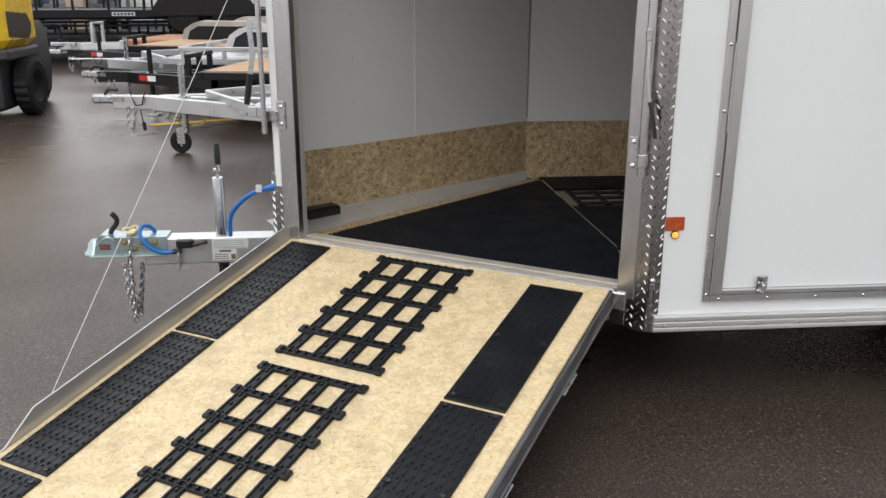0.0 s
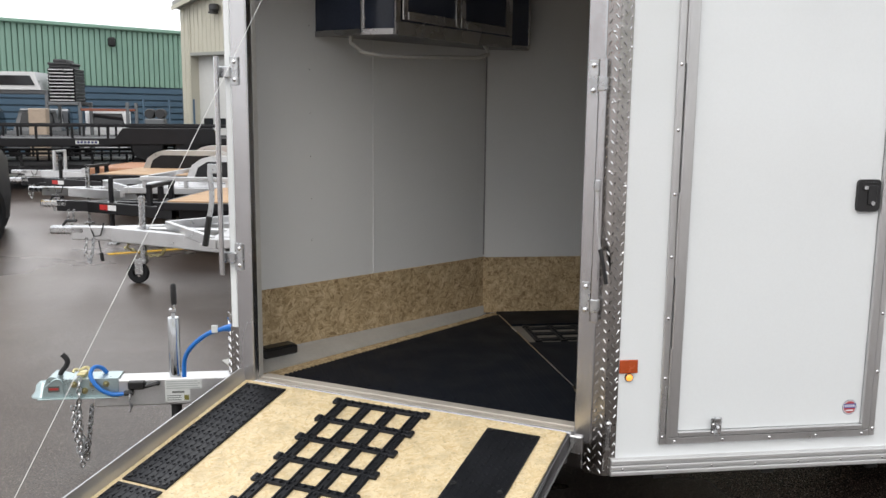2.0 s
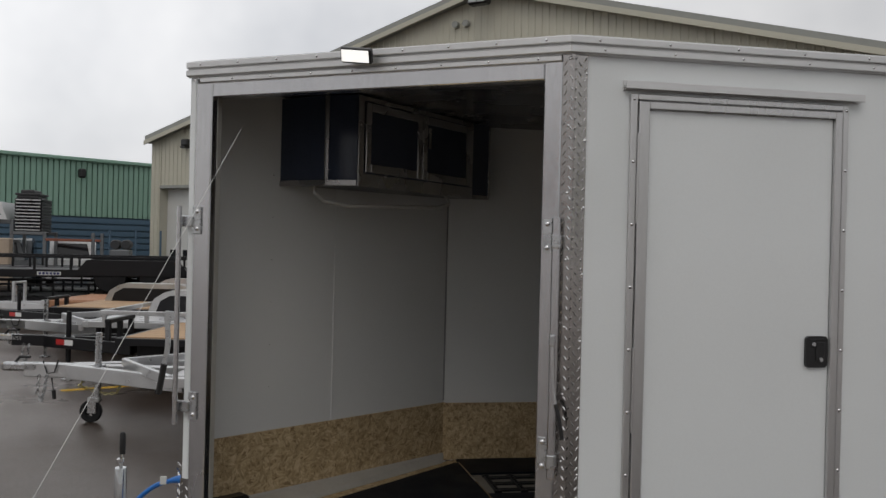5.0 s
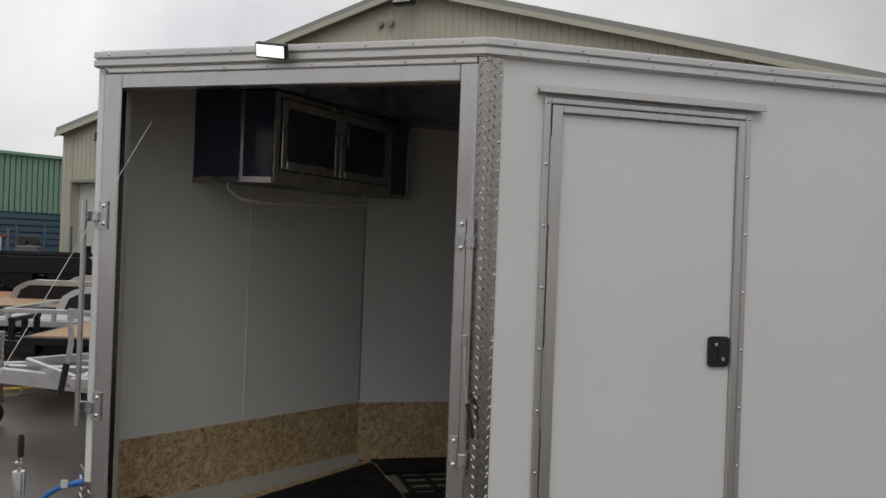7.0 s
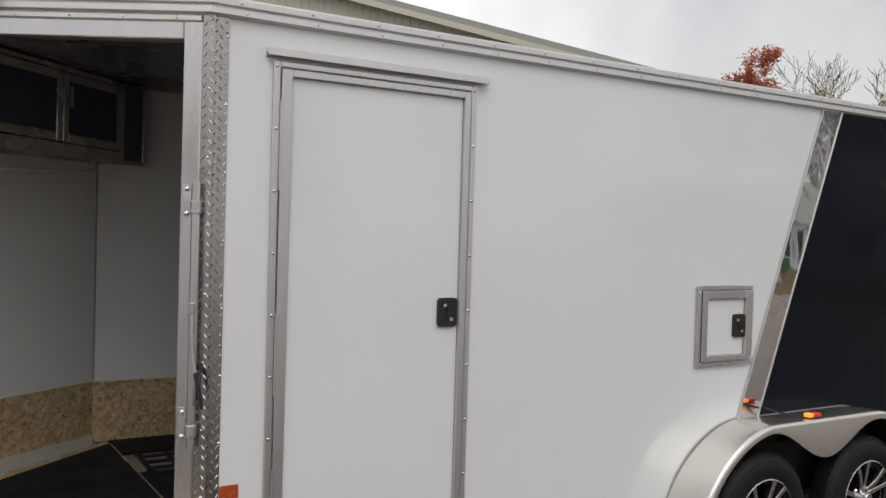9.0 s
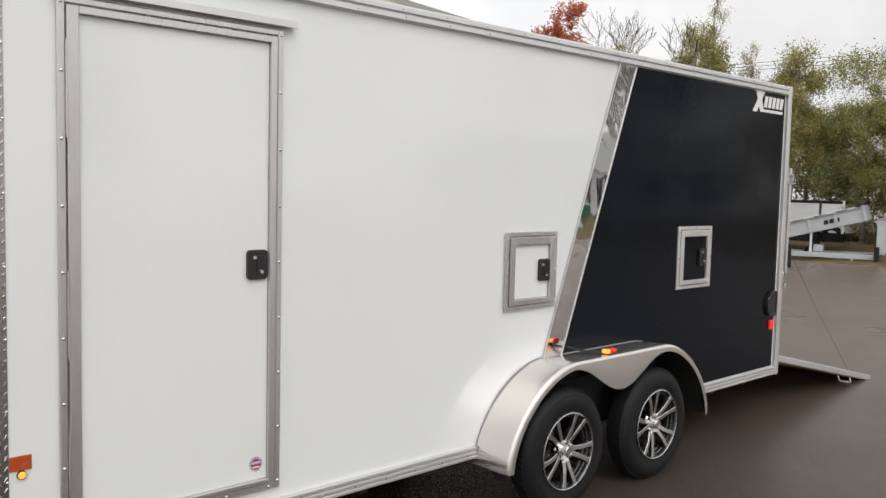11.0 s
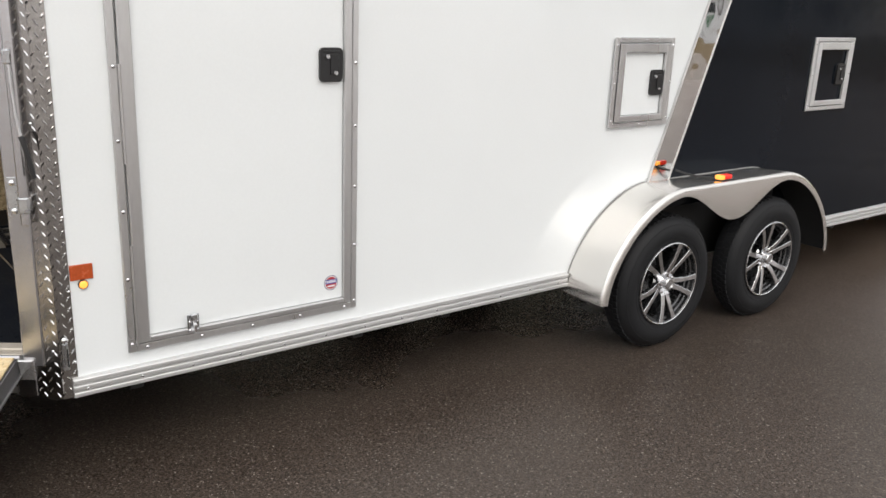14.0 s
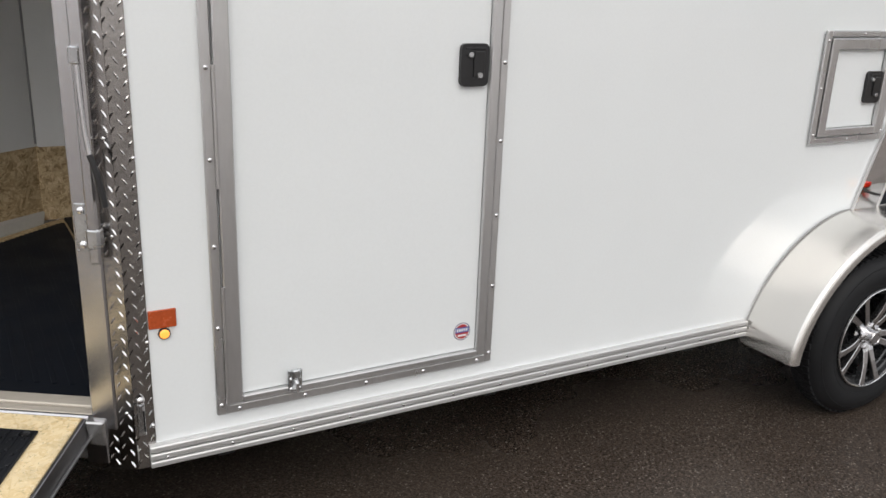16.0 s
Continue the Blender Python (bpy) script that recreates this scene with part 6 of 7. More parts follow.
def open_trailer(at, metal, wood, label, high=0.60, zt=0.42, slots=False, head=False, rails=True, hoop=False, caster=False, tape=False, ln=6.2, turn=HEAD, tandem=True, tall=False, beam=None, vnose=False, deep=0.085, axle=0.0, rise=0.20):
    """A flat utility trailer: coupler, tongue beams, jack, framed deck of planks, side rails, wheels."""
    m = Matrix.Translation(at) @ turn
    t = thing("utility_trailer", label, "trailer", at, "open trailers of the yard")
    z0, x0, beam = zt, 1.80, beam or metal
    part("tongue_beam", Bag().box(0.12, x0 + 0.1, -0.05, 0.05, z0 - 0.02, z0 + 0.11, 0.008, m), metal, t)
    for s in (-1, 1):
        a, b = Vector((0.55, 0.05 * s, z0 + 0.05)), Vector((x0 + 0.05, 0.60 * s, z0 + 0.05))
        d = (b - a).normalized()
        fm = m @ Matrix.Translation(a) @ Matrix((d, Vector((-d.y, d.x, 0)), (0, 0, 1))).transposed().to_4x4()
        part("tongue_arm", Bag().box(0, (b - a).length, -0.035, 0.035, -0.075, 0.060, 0.006, fm), metal, t)
        if tape and s < 0:
            part("red_tape", Bag().box(0.22, 0.36, -0.0385, -0.0355, -0.03, 0.035, 0, fm), M_REFL_R, t)
            part("white_tape", Bag().box(0.362, 0.50, -0.0385, -0.0355, -0.03, 0.035, 0, fm), M_VINYL_W, t)
    c = part("coupler", Bag().box(-0.10, 0.26, -0.05, 0.05, z0 + 0.03, z0 + 0.11, 0.02, m), M_STEEL, t)
    part("coupler_latch", Bag().tube([m @ Vector(p) for p in ((0.02, 0, z0 + 0.11), (0.06, 0, z0 + 0.16), (0.16, 0, z0 + 0.16))], 0.014, 6), M_RUBBER, c)
    chain("safety_chain", [m @ Vector(p) for p in ((0.28, -0.06, z0), (0.27, -0.07, z0 - 0.16), (0.31, -0.07, z0 - 0.24), (0.34, -0.07, z0 - 0.12), (0.35, -0.06, z0))], t, 0.006, 0.045)
    if metal is not M_DARKP:
        q = m @ Matrix.Translation((0.50, -0.052, z0 + 0.045)) @ Matrix.Rotation(radians(45), 4, "Y")
        part("diamond_badge", frame_ring(Bag(), (-0.036, 0.036, -0.036, 0.036), (-0.028, 0.028, -0.028, 0.028), -0.003, 0.0).box(-0.0275, 0.0275, -0.0015, 0.0, -0.0275, 0.0275, 0.0).tf(q), M_BRIGHT, t)
        part("plug_cable", Bag().tube([m @ Vector(p) for p in ((0.30, -0.03, z0 + 0.13), (0.36, -0.07, z0 + 0.02), (0.43, -0.075, z0 + 0.03), (0.46, -0.06, z0 + 0.15))], 0.007, 6), M_RUBBER, t)
        part("hanging_plug", Bag().tube([m @ Vector((0.40, -0.06, z0 - 0.02)), m @ Vector((0.42, -0.06, z0 - 0.15))], 0.006, 6).tube([m @ Vector((0.42, -0.06, z0 - 0.14)), m @ Vector((0.43, -0.06, z0 - 0.22))], 0.018, 8), M_RUBBER, t)
    if caster:
        chain("stowed_chain", [m @ Vector(p) for p in ((0.72, -0.075, z0 - 0.02), (0.68, -0.08, z0 - 0.085), (0.78, -0.085, z0 - 0.115), (0.93, -0.09, z0 - 0.15), (1.04, -0.10, z0 - 0.14), (1.08, -0.10, z0 - 0.05))], t, 0.006, 0.040, M_BRASS)
    j = part("jack", Bag().tube([m @ Vector((0.86, -0.10, 0.19)), m @ Vector((0.86, -0.10, z0 + 0.42))], 0.030, 10), M_STEEL if metal is not M_DARKP else M_DARKP, t)
    part("jack_clamp", Bag().box(0.80, 0.92, -0.10, -0.045, z0 - 0.01, z0 + 0.12, 0.01, m), M_STEEL, j)
    if caster:
        tyre_ = Bag().lathe([(0.05, 0.025), (0.095, 0.025), (0.105, 0.012), (0.105, -0.012), (0.095, -0.025), (0.05, -0.025)], (0, 0, 0), "y", 24).tf(m @ Matrix.Translation((0.80, -0.10, 0.105)))
        w = part("caster_wheel", tyre_, M_TYRE, j)
        hub = Bag().lathe([(0.0001, -0.02), (0.022, -0.02), (0.022, 0.02), (0.0001, 0.02)], (0, 0, 0), "y", 12)
        for i in range(5):
            hub.box(-0.008, 0.008, -0.012, 0.012, 0.015, 0.055, 0.002, Matrix.Rotation(i * 1.2566, 4, "Y"))
        part("caster_hub", hub.tf(m @ Matrix.Translation((0.80, -0.10, 0.105))), M_PLASTIC, w)
        part("caster_fork", Bag().box(0.78, 0.86, -0.14, -0.13, 0.09, 0.24, 0.004, m).box(0.78, 0.86, -0.07, -0.06, 0.09, 0.24, 0.004, m).box(0.80, 0.89, -0.14, -0.06, 0.20, 0.23, 0.004, m), M_STEEL, j)
    else:
        part("jack_foot", Bag().box(0.80, 0.92, -0.16, -0.04, 0.0, 0.025, 0.004, m).tube([m @ Vector((0.86, -0.10, 0.02)), m @ Vector((0.86, -0.10, 0.3))], 0.022, 8), M_STEEL, j)
    part("front_beam", Bag().box(x0, x0 + 0.08, -0.98, 0.98, high - 0.09, high - 0.001, 0.006, m), metal, t)
    part("front_plate", Bag().box(x0 + 0.01, x0 + 0.04, -0.62, 0.62, z0 - 0.02, high - 0.091, 0.004, m), metal, t)
    part("under_frame", Bag().box(x0 + 0.15, ln - 0.2, -0.72, 0.72, min(z0 - 0.02, high - 0.2), high - 0.086, 0.01, m), M_DARKP, t)
    for s in (-1, 1):
        part("side_beam", Bag().box(x0 + 0.08, ln, 0.94 * s - 0.04, 0.94 * s + 0.04, high - deep, high - 0.001, 0.006, m), beam, t)
        if slots:
            for i in range(6):
                part("beam_slot", Bag().box(x0 + 0.2 + i * 0.7, x0 + 0.75 + i * 0.7, 0.9805 * s - 0.003, 0.9805 * s + 0.003, high - 0.55 * deep - 0.018, high - 0.55 * deep + 0.018, 0, m), M_DARKP if beam is metal else M_REFL_D, t)
        if rails:
            part("top_rail", Bag().box(2.06, ln, 0.96 * s - 0.03, 0.96 * s + 0.03, high + rise, high + rise + 0.06, 0.006, m), metal, t)
            for i in range(8):
                x = 2.10 + i * (ln - 2.15) / 7
                part("rail_post", Bag().box(x - 0.025, x + 0.025, 0.96 * s - 0.025, 0.96 * s + 0.025, high, high + rise, 0.004, m), metal, t)
    if rails:
        part("front_rail", Bag().box(2.03, 2.09, -0.96, 0.96, high + rise, high + rise + 0.06, 0.006, m), metal, t)
    for i in range(9):
        y = -0.89 + i * 0.2
        part("plank", Bag().box(x0 + 0.09, ln, y, y + 0.19, high - 0.03, high + 0.012, 0.004, m), wood, t)
    if vnose:
        tip = Vector((1.06, 0, high - 0.03))
        for s in (-1, 1):
            a, b = tip, Vector((x0 + 0.04, 0.94 * s, high - 0.03))
            d = (b - a).normalized()
            fm = m @ Matrix.Translation(a) @ Matrix((d, Vector((-d.y, d.x, 0)), (0, 0, 1))).transposed().to_4x4()
            part("nose_beam", Bag().box(0, (b - a).length, -0.02, 0.02, -0.045, 0.045, 0.006, fm), metal, t)
            for k in (0.12, 0.45, 0.8):
                q = a.lerp(b, k)
                part("nose_post", Bag().box(q.x - 0.03, q.x + 0.03, q.y - 0.02, q.y + 0.02, z0 + 0.05, high - 0.076, 0.004, m), metal, t)
    if head:
        for y in (-0.34, 0.0, 0.34):
            part("head_post", Bag().box(1.42, 1.48, y - 0.03, y + 0.03, z0 + 0.08, z0 + 0.31, 0.006, m), M_DARKP, t)
        part("head_bar", Bag().box(1.42, 1.49, -0.38, 0.38, z0 + 0.31, z0 + 0.36, 0.008, m), M_DARKP, t)
    if hoop:
        part("winch_hoop", Bag().tube([m @ Vector(p) for p in ((0.88, -0.2, z0 + 0.1), (0.88, -0.2, z0 + 0.48), (0.88, 0.2, z0 + 0.48), (0.88, 0.2, z0 + 0.1))], 0.035, 6), M_BRIGHT, t)
    for s in (-1, 1):
        for x in ((4.45 + axle, 5.2 + axle) if tandem else (4.2 + axle,)):
            wb = Bag().lathe([(0.0001, 0.08), (0.16, 0.08), (0.19, 0.11), (0.30, 0.10), (0.33, 0.06), (0.33, -0.06), (0.30, -0.10), (0.0001, -0.10)], (0, 0, 0), "y", 22).tf(m @ Matrix.Translation((x, 1.12 * s, 0.33)))
            part("wheel", wb, M_TYRE, t)
        part("fender", Bag().box(4.05 + axle, 5.6 + axle, 1.0 * s, 1.27 * s, 0.70, 0.73, 0.008, m) if not tall else Bag().prism([(3.95, 0.60), (4.07, 0.86), (4.22, 0.96), (4.36, 1.0), (5.30, 1.0), (5.45, 0.96), (5.58, 0.86), (5.70, 0.60)], (1, 0, 0), (0, 0, 1), -1.27 * s, -0.99 * s).tf(m @ Matrix.Translation((axle, 0, 0))), M_BRIGHT, t)
        if tall:
            part("wheel_well", Bag().prism([(4.08, 0.602), (4.17, 0.83), (4.32, 0.915), (5.36, 0.915), (5.50, 0.83), (5.58, 0.602)], (1, 0, 0), (0, 0, 1), -1.2735 * s, -1.2705 * s).tf(m @ Matrix.Translation((axle, 0, 0))), M_DARKP, t)
    return t


open_trailer((-3.55, 5.80, 0), M_BRIGHT, M_BRIGHT, "bright aluminium utility trailer with a caster jack", 0.58, caster=True, rails=False, ln=5.4, vnose=True)
open_trailer((-4.45, 8.42, 0), M_DARKP, M_WOOD, "black utility trailer with a tan plank deck", 0.63, head=True, rails=False, tape=True)
open_trailer((-5.30, 10.62, 0), M_BRIGHT, M_BRIGHT, "bright aluminium trailer with a low side rail", 0.63, rails=True, rise=0.09, vnose=True)
open_trailer((-6.25, 12.6, 0), M_DARKP, M_WOOD, "black utility trailer with a plank deck", 0.67, head=True, rails=False, tape=True, tall=True, axle=-0.5)
open_trailer((-6.95, 14.75, 0), M_BRIGHT, M_WOOD_R, "grey trailer with a high red-brown plank deck", 0.64, deep=0.20, beam=M_WOOD_R, slots=True, rails=False, hoop=True, tall=True, axle=-0.9)


def stacked_trailer(at, z, turn, ln, fenders=True, label="black trailer frame stacked on another"):
    """A long black deck frame with low side rails, sloped tandem fenders and wheels, lying on a second one."""
    m = Matrix.Translation(at) @ Matrix.Rotation(turn, 4, "Z")
    t = thing("stacked_trailer", label, "trailer", at, "stacked black trailers")
    for y in (-0.95, 0.95):
        part("side_beam", Bag().box(0, ln, y - 0.04, y + 0.04, z, z + 0.16, 0.006, m), M_DARKP, t)
        part("top_rail", Bag().box(0, ln, y - 0.025, y + 0.025, z + 0.40, z + 0.45, 0.005, m), M_DARKP, t)
        for i in range(int(ln / 0.7) + 1):
            part("rail_post", Bag().box(i * 0.7, i * 0.7 + 0.05, y - 0.025, y + 0.025, z + 0.16, z + 0.40, 0.004, m), M_DARKP, t)
    part("deck", Bag().box(0.02, ln - 0.02, -0.90, 0.90, z + 0.10, z + 0.15, 0.004, m), M_DARKP, t)
    part("name_plate", Bag().box(ln * 0.40, ln * 0.40 + 0.46, -0.9945, -0.9905, z + 0.04, z + 0.115, 0, m), M_LABEL, t)
    for i in range(6):
        part("plate_bar", Bag().box(ln * 0.40 + 0.03 + i * 0.07, ln * 0.40 + 0.08 + i * 0.07, -0.9975, -0.995, z + 0.055, z + 0.10, 0, m), M_NAVY, t)
    if fenders:
        fx0 = ln * 0.50
        for y in (-1.0, 1.28):
            part("fender", Bag().prism([(fx0, z + 0.05), (fx0 + 0.25, z + 0.38), (fx0 + 2.1, z + 0.38), (fx0 + 2.35, z + 0.05)], (1, 0, 0), (0, 0, 1), -y, -y + 0.28).tf(m), M_DARKP, t)
            for wx in (0.72, 1.62):
                wb = Bag().lathe([(0.0001, 0.02), (0.10, 0.0), (0.19, 0.02), (0.31, 0.02), (0.33, 0.06), (0.33, 0.18), (0.0001, 0.2)], (0, 0, 0), "y", 20).tf(m @ Matrix.Translation((fx0 + wx, y - 0.262, z + 0.02)))
                part("wheel", wb, M_TYRE, t)


stacked_trailer((-9.2, 16.7, 0), 0.95, radians(8), 7.2)
stacked_trailer((-8.9, 17.0, 0), 0.36, radians(8), 7.0, label="black trailer frame standing on its wheels")
stacked_trailer((-10.0, 19.3, 0), 0.92, radians(7), 8.0)
stacked_trailer((-9.8, 19.5, 0), 0.36, radians(7), 8.0, label="black trailer frame standing on its wheels")
for x, y in ((-8.3, 15.9), (-8.4, 17.8), (-3.2, 16.7), (-3.4, 18.6)):
    solo("timber_block", Bag().box(x - 0.1, x + 0.1, y - 0.1, y + 0.1, 0.0, 0.36, 0.01), M_WOOD, "squared timber block under a stacked trailer", "timber block", "blocks under the stack")


def pickup(at, turn, paint, label, cap=False):
    """A pickup: lower body with wheel arches and bed, cab with sloped glass, wheels, optional bed cap."""
    m = Matrix.Translation(at) @ Matrix.Rotation(turn, 4, "Z")
    t = thing("pickup_truck", label, "truck", at, "parked pickups")
    part("body", Bag().prism([(-2.7, 0.45), (2.6, 0.45), (2.75, 0.62), (2.7, 0.98), (1.2, 1.08), (-2.7, 1.08)], (1, 0, 0), (0, 0, 1), -0.92, 0.92).tf(m), paint, t)
    part("cab", Bag().prism([(-0.75, 1.08), (1.35, 1.08), (0.55, 1.72), (0.30, 1.80), (-0.45, 1.80), (-0.62, 1.72)], (1, 0, 0), (0, 0, 1), -0.76, 0.76).tf(m), paint, t)
    for y in (-0.815, 0.805):
        part("side_window", Bag().prism([(-0.58, 1.14), (1.0, 1.14), (0.48, 1.66), (-0.48, 1.66)], (1, 0, 0), (0, 0, 1), -y, -y - 0.01).tf(m), M_GLASS, t)
    part("rear_window", Bag().box(-0.74, -0.70, -0.62, 0.62, 1.2, 1.62, 0.01, m), M_GLASS, t)
    if cap:
        part("bed_cap", Bag().prism([(-2.68, 1.085), (-0.8, 1.085), (-0.9, 1.75), (-2.45, 1.75)], (1, 0, 0), (0, 0, 1), -0.72, 0.72).narrowed(1.085, 0.38).tf(m), paint, t)
        part("cap_rear_window", Bag().prism([(-2.652, 1.2), (-2.640, 1.2), (-2.481, 1.66), (-2.493, 1.66)], (1, 0, 0), (0, 0, 1), -0.58, 0.58).narrowed(1.085, 0.38).tf(m), M_GLASS, t)
    for x in (-1.75, 1.75):
        for y in (-0.94, 0.72):
            wb = Bag().lathe([(0.0001, 0.02), (0.2, 0.02), (0.22, 0.0), (0.36, 0.0), (0.38, 0.05), (0.38, 0.17), (0.36, 0.22), (0.0001, 0.22)], (0, 0, 0), "y", 22).tf(m @ Matrix.Translation((x, y, 0.38)))
            part("wheel", wb, M_TYRE, t)


pickup((-8.9, 30.3, 0), radians(103), M_TRUCK_W, "white pickup parked behind the trailers", True)
pickup((-10.8, 29.4, 0), radians(101), M_TRUCK_G, "dark grey pickup parked behind the trailers", True)
pickup((-13.0, 29.0, 0), radians(100), M_TRUCK_G, "dark grey pickup parked behind the trailers")

# storage rack with a truck cap and a pile of covers
rack = thing("storage_rack", "tall steel storage rack by the fence", "rack", (-9.7, 26.2, 0))
for x in (-12.4, -9.68, -8.70, -7.25):
    for y in (25.9, 27.2):
        part("rack_post", Bag().box(x - 0.05, x + 0.05, y - 0.05, y + 0.05, 0, 2.36 if x < -9 else 2.0, 0.01), M_TRUCK_G, rack)
for y in (25.9, 27.2):
    part("rack_beam", Bag().box(-12.4, -9.68, y - 0.05, y + 0.05, 2.24, 2.36, 0.01), M_TRUCK_G, rack)
    part("rack_beam", Bag().box(-9.68, -8.70, y - 0.05, y + 0.05, 1.90, 2.0, 0.01), M_TRUCK_G, rack)
    part("rack_beam", Bag().box(-8.70, -7.25, y - 0.05, y + 0.05, 1.72, 1.80, 0.01), M_ORANGE, rack)
capm = thing("truck_cap", "white truck cap stored on the rack", "truck cap", (-11.0, 26.5, 2.36))
part("shell", Bag().prism([(-12.3, 2.365), (-9.80, 2.365), (-10.0, 2.92), (-12.1, 2.92)], (1, 0, 0), (0, 0, 1), -27.4, -25.8), M_TRUCK_W, capm)
part("window", Bag().prism([(-12.1, 2.50), (-9.98, 2.50), (-10.12, 2.80), (-12.0, 2.80)], (1, 0, 0), (0, 0, 1), -25.799, -25.78), M_GLASS, capm)
for i in range(10):
    z = 2.001 + i * 0.105
    bc = thing("bed_cover", "flat black folded bed cover with pale edge rails in a pile", "bed cover", (-9.23, 26.5, z), "pile of bed covers")
    part("cover_panel", Bag().box(-9.64, -8.82, 25.95, 27.1, z, z + 0.10, 0.03), M_DARKP, bc)
    part("edge_rail", Bag().box(-9.60, -8.86, 25.925, 25.949, z + 0.035, z + 0.07, 0.008), M_BRIGHT, bc)
solo("cover_rail_pile", Bag().box(-9.60, -8.95, 26.0, 27.0, 3.051, 3.15, 0.03).box(-9.64, -8.9, 25.98, 27.0, 3.15, 3.22, 0.02).box(-9.5, -9.1, 26.1, 27.0, 3.22, 3.33, 0.03), M_FGREY, "loose black rails on top of the pile", "rails")
for i, x in enumerate((-7.05, -6.2, -5.4)):
    solo("fence_post", Bag().tube([(x, 27.4, 0), (x, 27.4, 2.15)], 0.035, 8), M_BLUE_S, "thin blue-grey fence post", "fence post", "fence posts by the hall")
dm = thing("spotlight_stand", "dark stand carrying two round black drums", "stand", (-5.97, 23.7, 0))
part("stand", Bag().box(-6.25, -5.7, 23.4, 24.0, 0, 1.50, 0.03), M_TRUCK_G, dm)
for x in (-6.12, -5.82):
    part("drum", Bag().lathe([(0.0001, -0.2), (0.13, -0.2), (0.145, -0.16), (0.145, 0.2), (0.0001, 0.22)], (x, 23.7, 1.645), "y", 22), M_FGREY, dm)
board = solo("tan_crate", Bag().box(-9.02, -8.55, 22.0, 22.3, 0.0, 1.76, 0.02), surface("pale_plywood", (0.45, 0.36, 0.28), 0.7), "tall pale plywood crate", "crate")

# forklift, seen from behind
fork = thing("forklift", "yellow and dark grey forklift parked on the asphalt", "forklift", (-5.8, 8.9, 0))
KM = Matrix.Translation((-5.20, 8.406, 0))
hood = part("counterweight", Bag().box(-1.40, 0.05, -0.60, 0.42, 0.84, 1.52, 0.10).box(-1.34, 0.0, -0.52, 0.42, 1.40, 2.05, 0.10).tf(KM), M_YELLOW, fork, "yellow rear counterweight")
part("vent_opening", Bag().prism([(-0.52, 0.98), (0.06, 0.93), (0.17, 1.00), (0.20, 1.12), (0.08, 1.23), (-0.52, 1.27)], (0, 1, 0), (0, 0, 1), 0.045, 0.057).tf(KM), M_PLASTIC, hood)
part("chassis", Bag().box(-1.30, -0.12, -0.56, 0.42, 0.10, 0.835, 0.05).box(-1.38, 0.04, -0.58, 0.42, 0.70, 0.838, 0.03).tf(KM), M_FGREY, fork)
for sx in (0.0, 1.42):
    mm = KM @ (Matrix() if sx == 0 else Matrix.Translation((-1.58, 0, 0)) @ Matrix.Scale(-1, 4, (1, 0, 0)))
    part("side_fender", Bag().prism([(-0.45, 0.18), (-0.09, 0.20), (-0.05, 0.52), (-0.07, 1.00), (-0.14, 1.12), (-0.45, 1.06)], (1, 0, 0), (0, 0, 1), -1.05, -0.43).tf(mm), M_FGREY, fork)
part("step_label", Bag().box(-0.17, -0.12, 0.425, 0.429, 0.88, 0.96, 0, KM), M_LABEL, fork)
tread_ = Bag().lathe([(0.0001, 0.03), (0.12, 0.02), (0.17, 0.06), (0.20, 0.09), (0.30, 0.10), (0.345, 0.075), (0.345, -0.075), (0.30, -0.10), (0.0001, -0.09)], (0, 0, 0), "y", 60)
tread_.v = [(p[0] * 1.045, p[1], p[2] * 1.045) if math.hypot(p[0], p[2]) > 0.34 and int(math.degrees(math.atan2(p[2], p[0])) / 6 + 60.5) % 3 else p for p in tread_.v]
d_fork_tyre = mesh_of("wheel", tread_, M_TYRE, 20)
for wx, wy, ang in ((0.03, 0.0, -90), (-1.45, 0.0, 90), (-0.36, 1.30, -90), (-1.22, 1.30, 90)):
    part("wheel", None, None, fork, data=d_fork_tyre, m=KM @ Matrix.Translation((wx, wy, 0.36)) @ Matrix.Rotation(radians(ang), 4, "Z"))

draw_in(LEFT_YARD, (-1.0, -2.83), 1.017, 0.003)

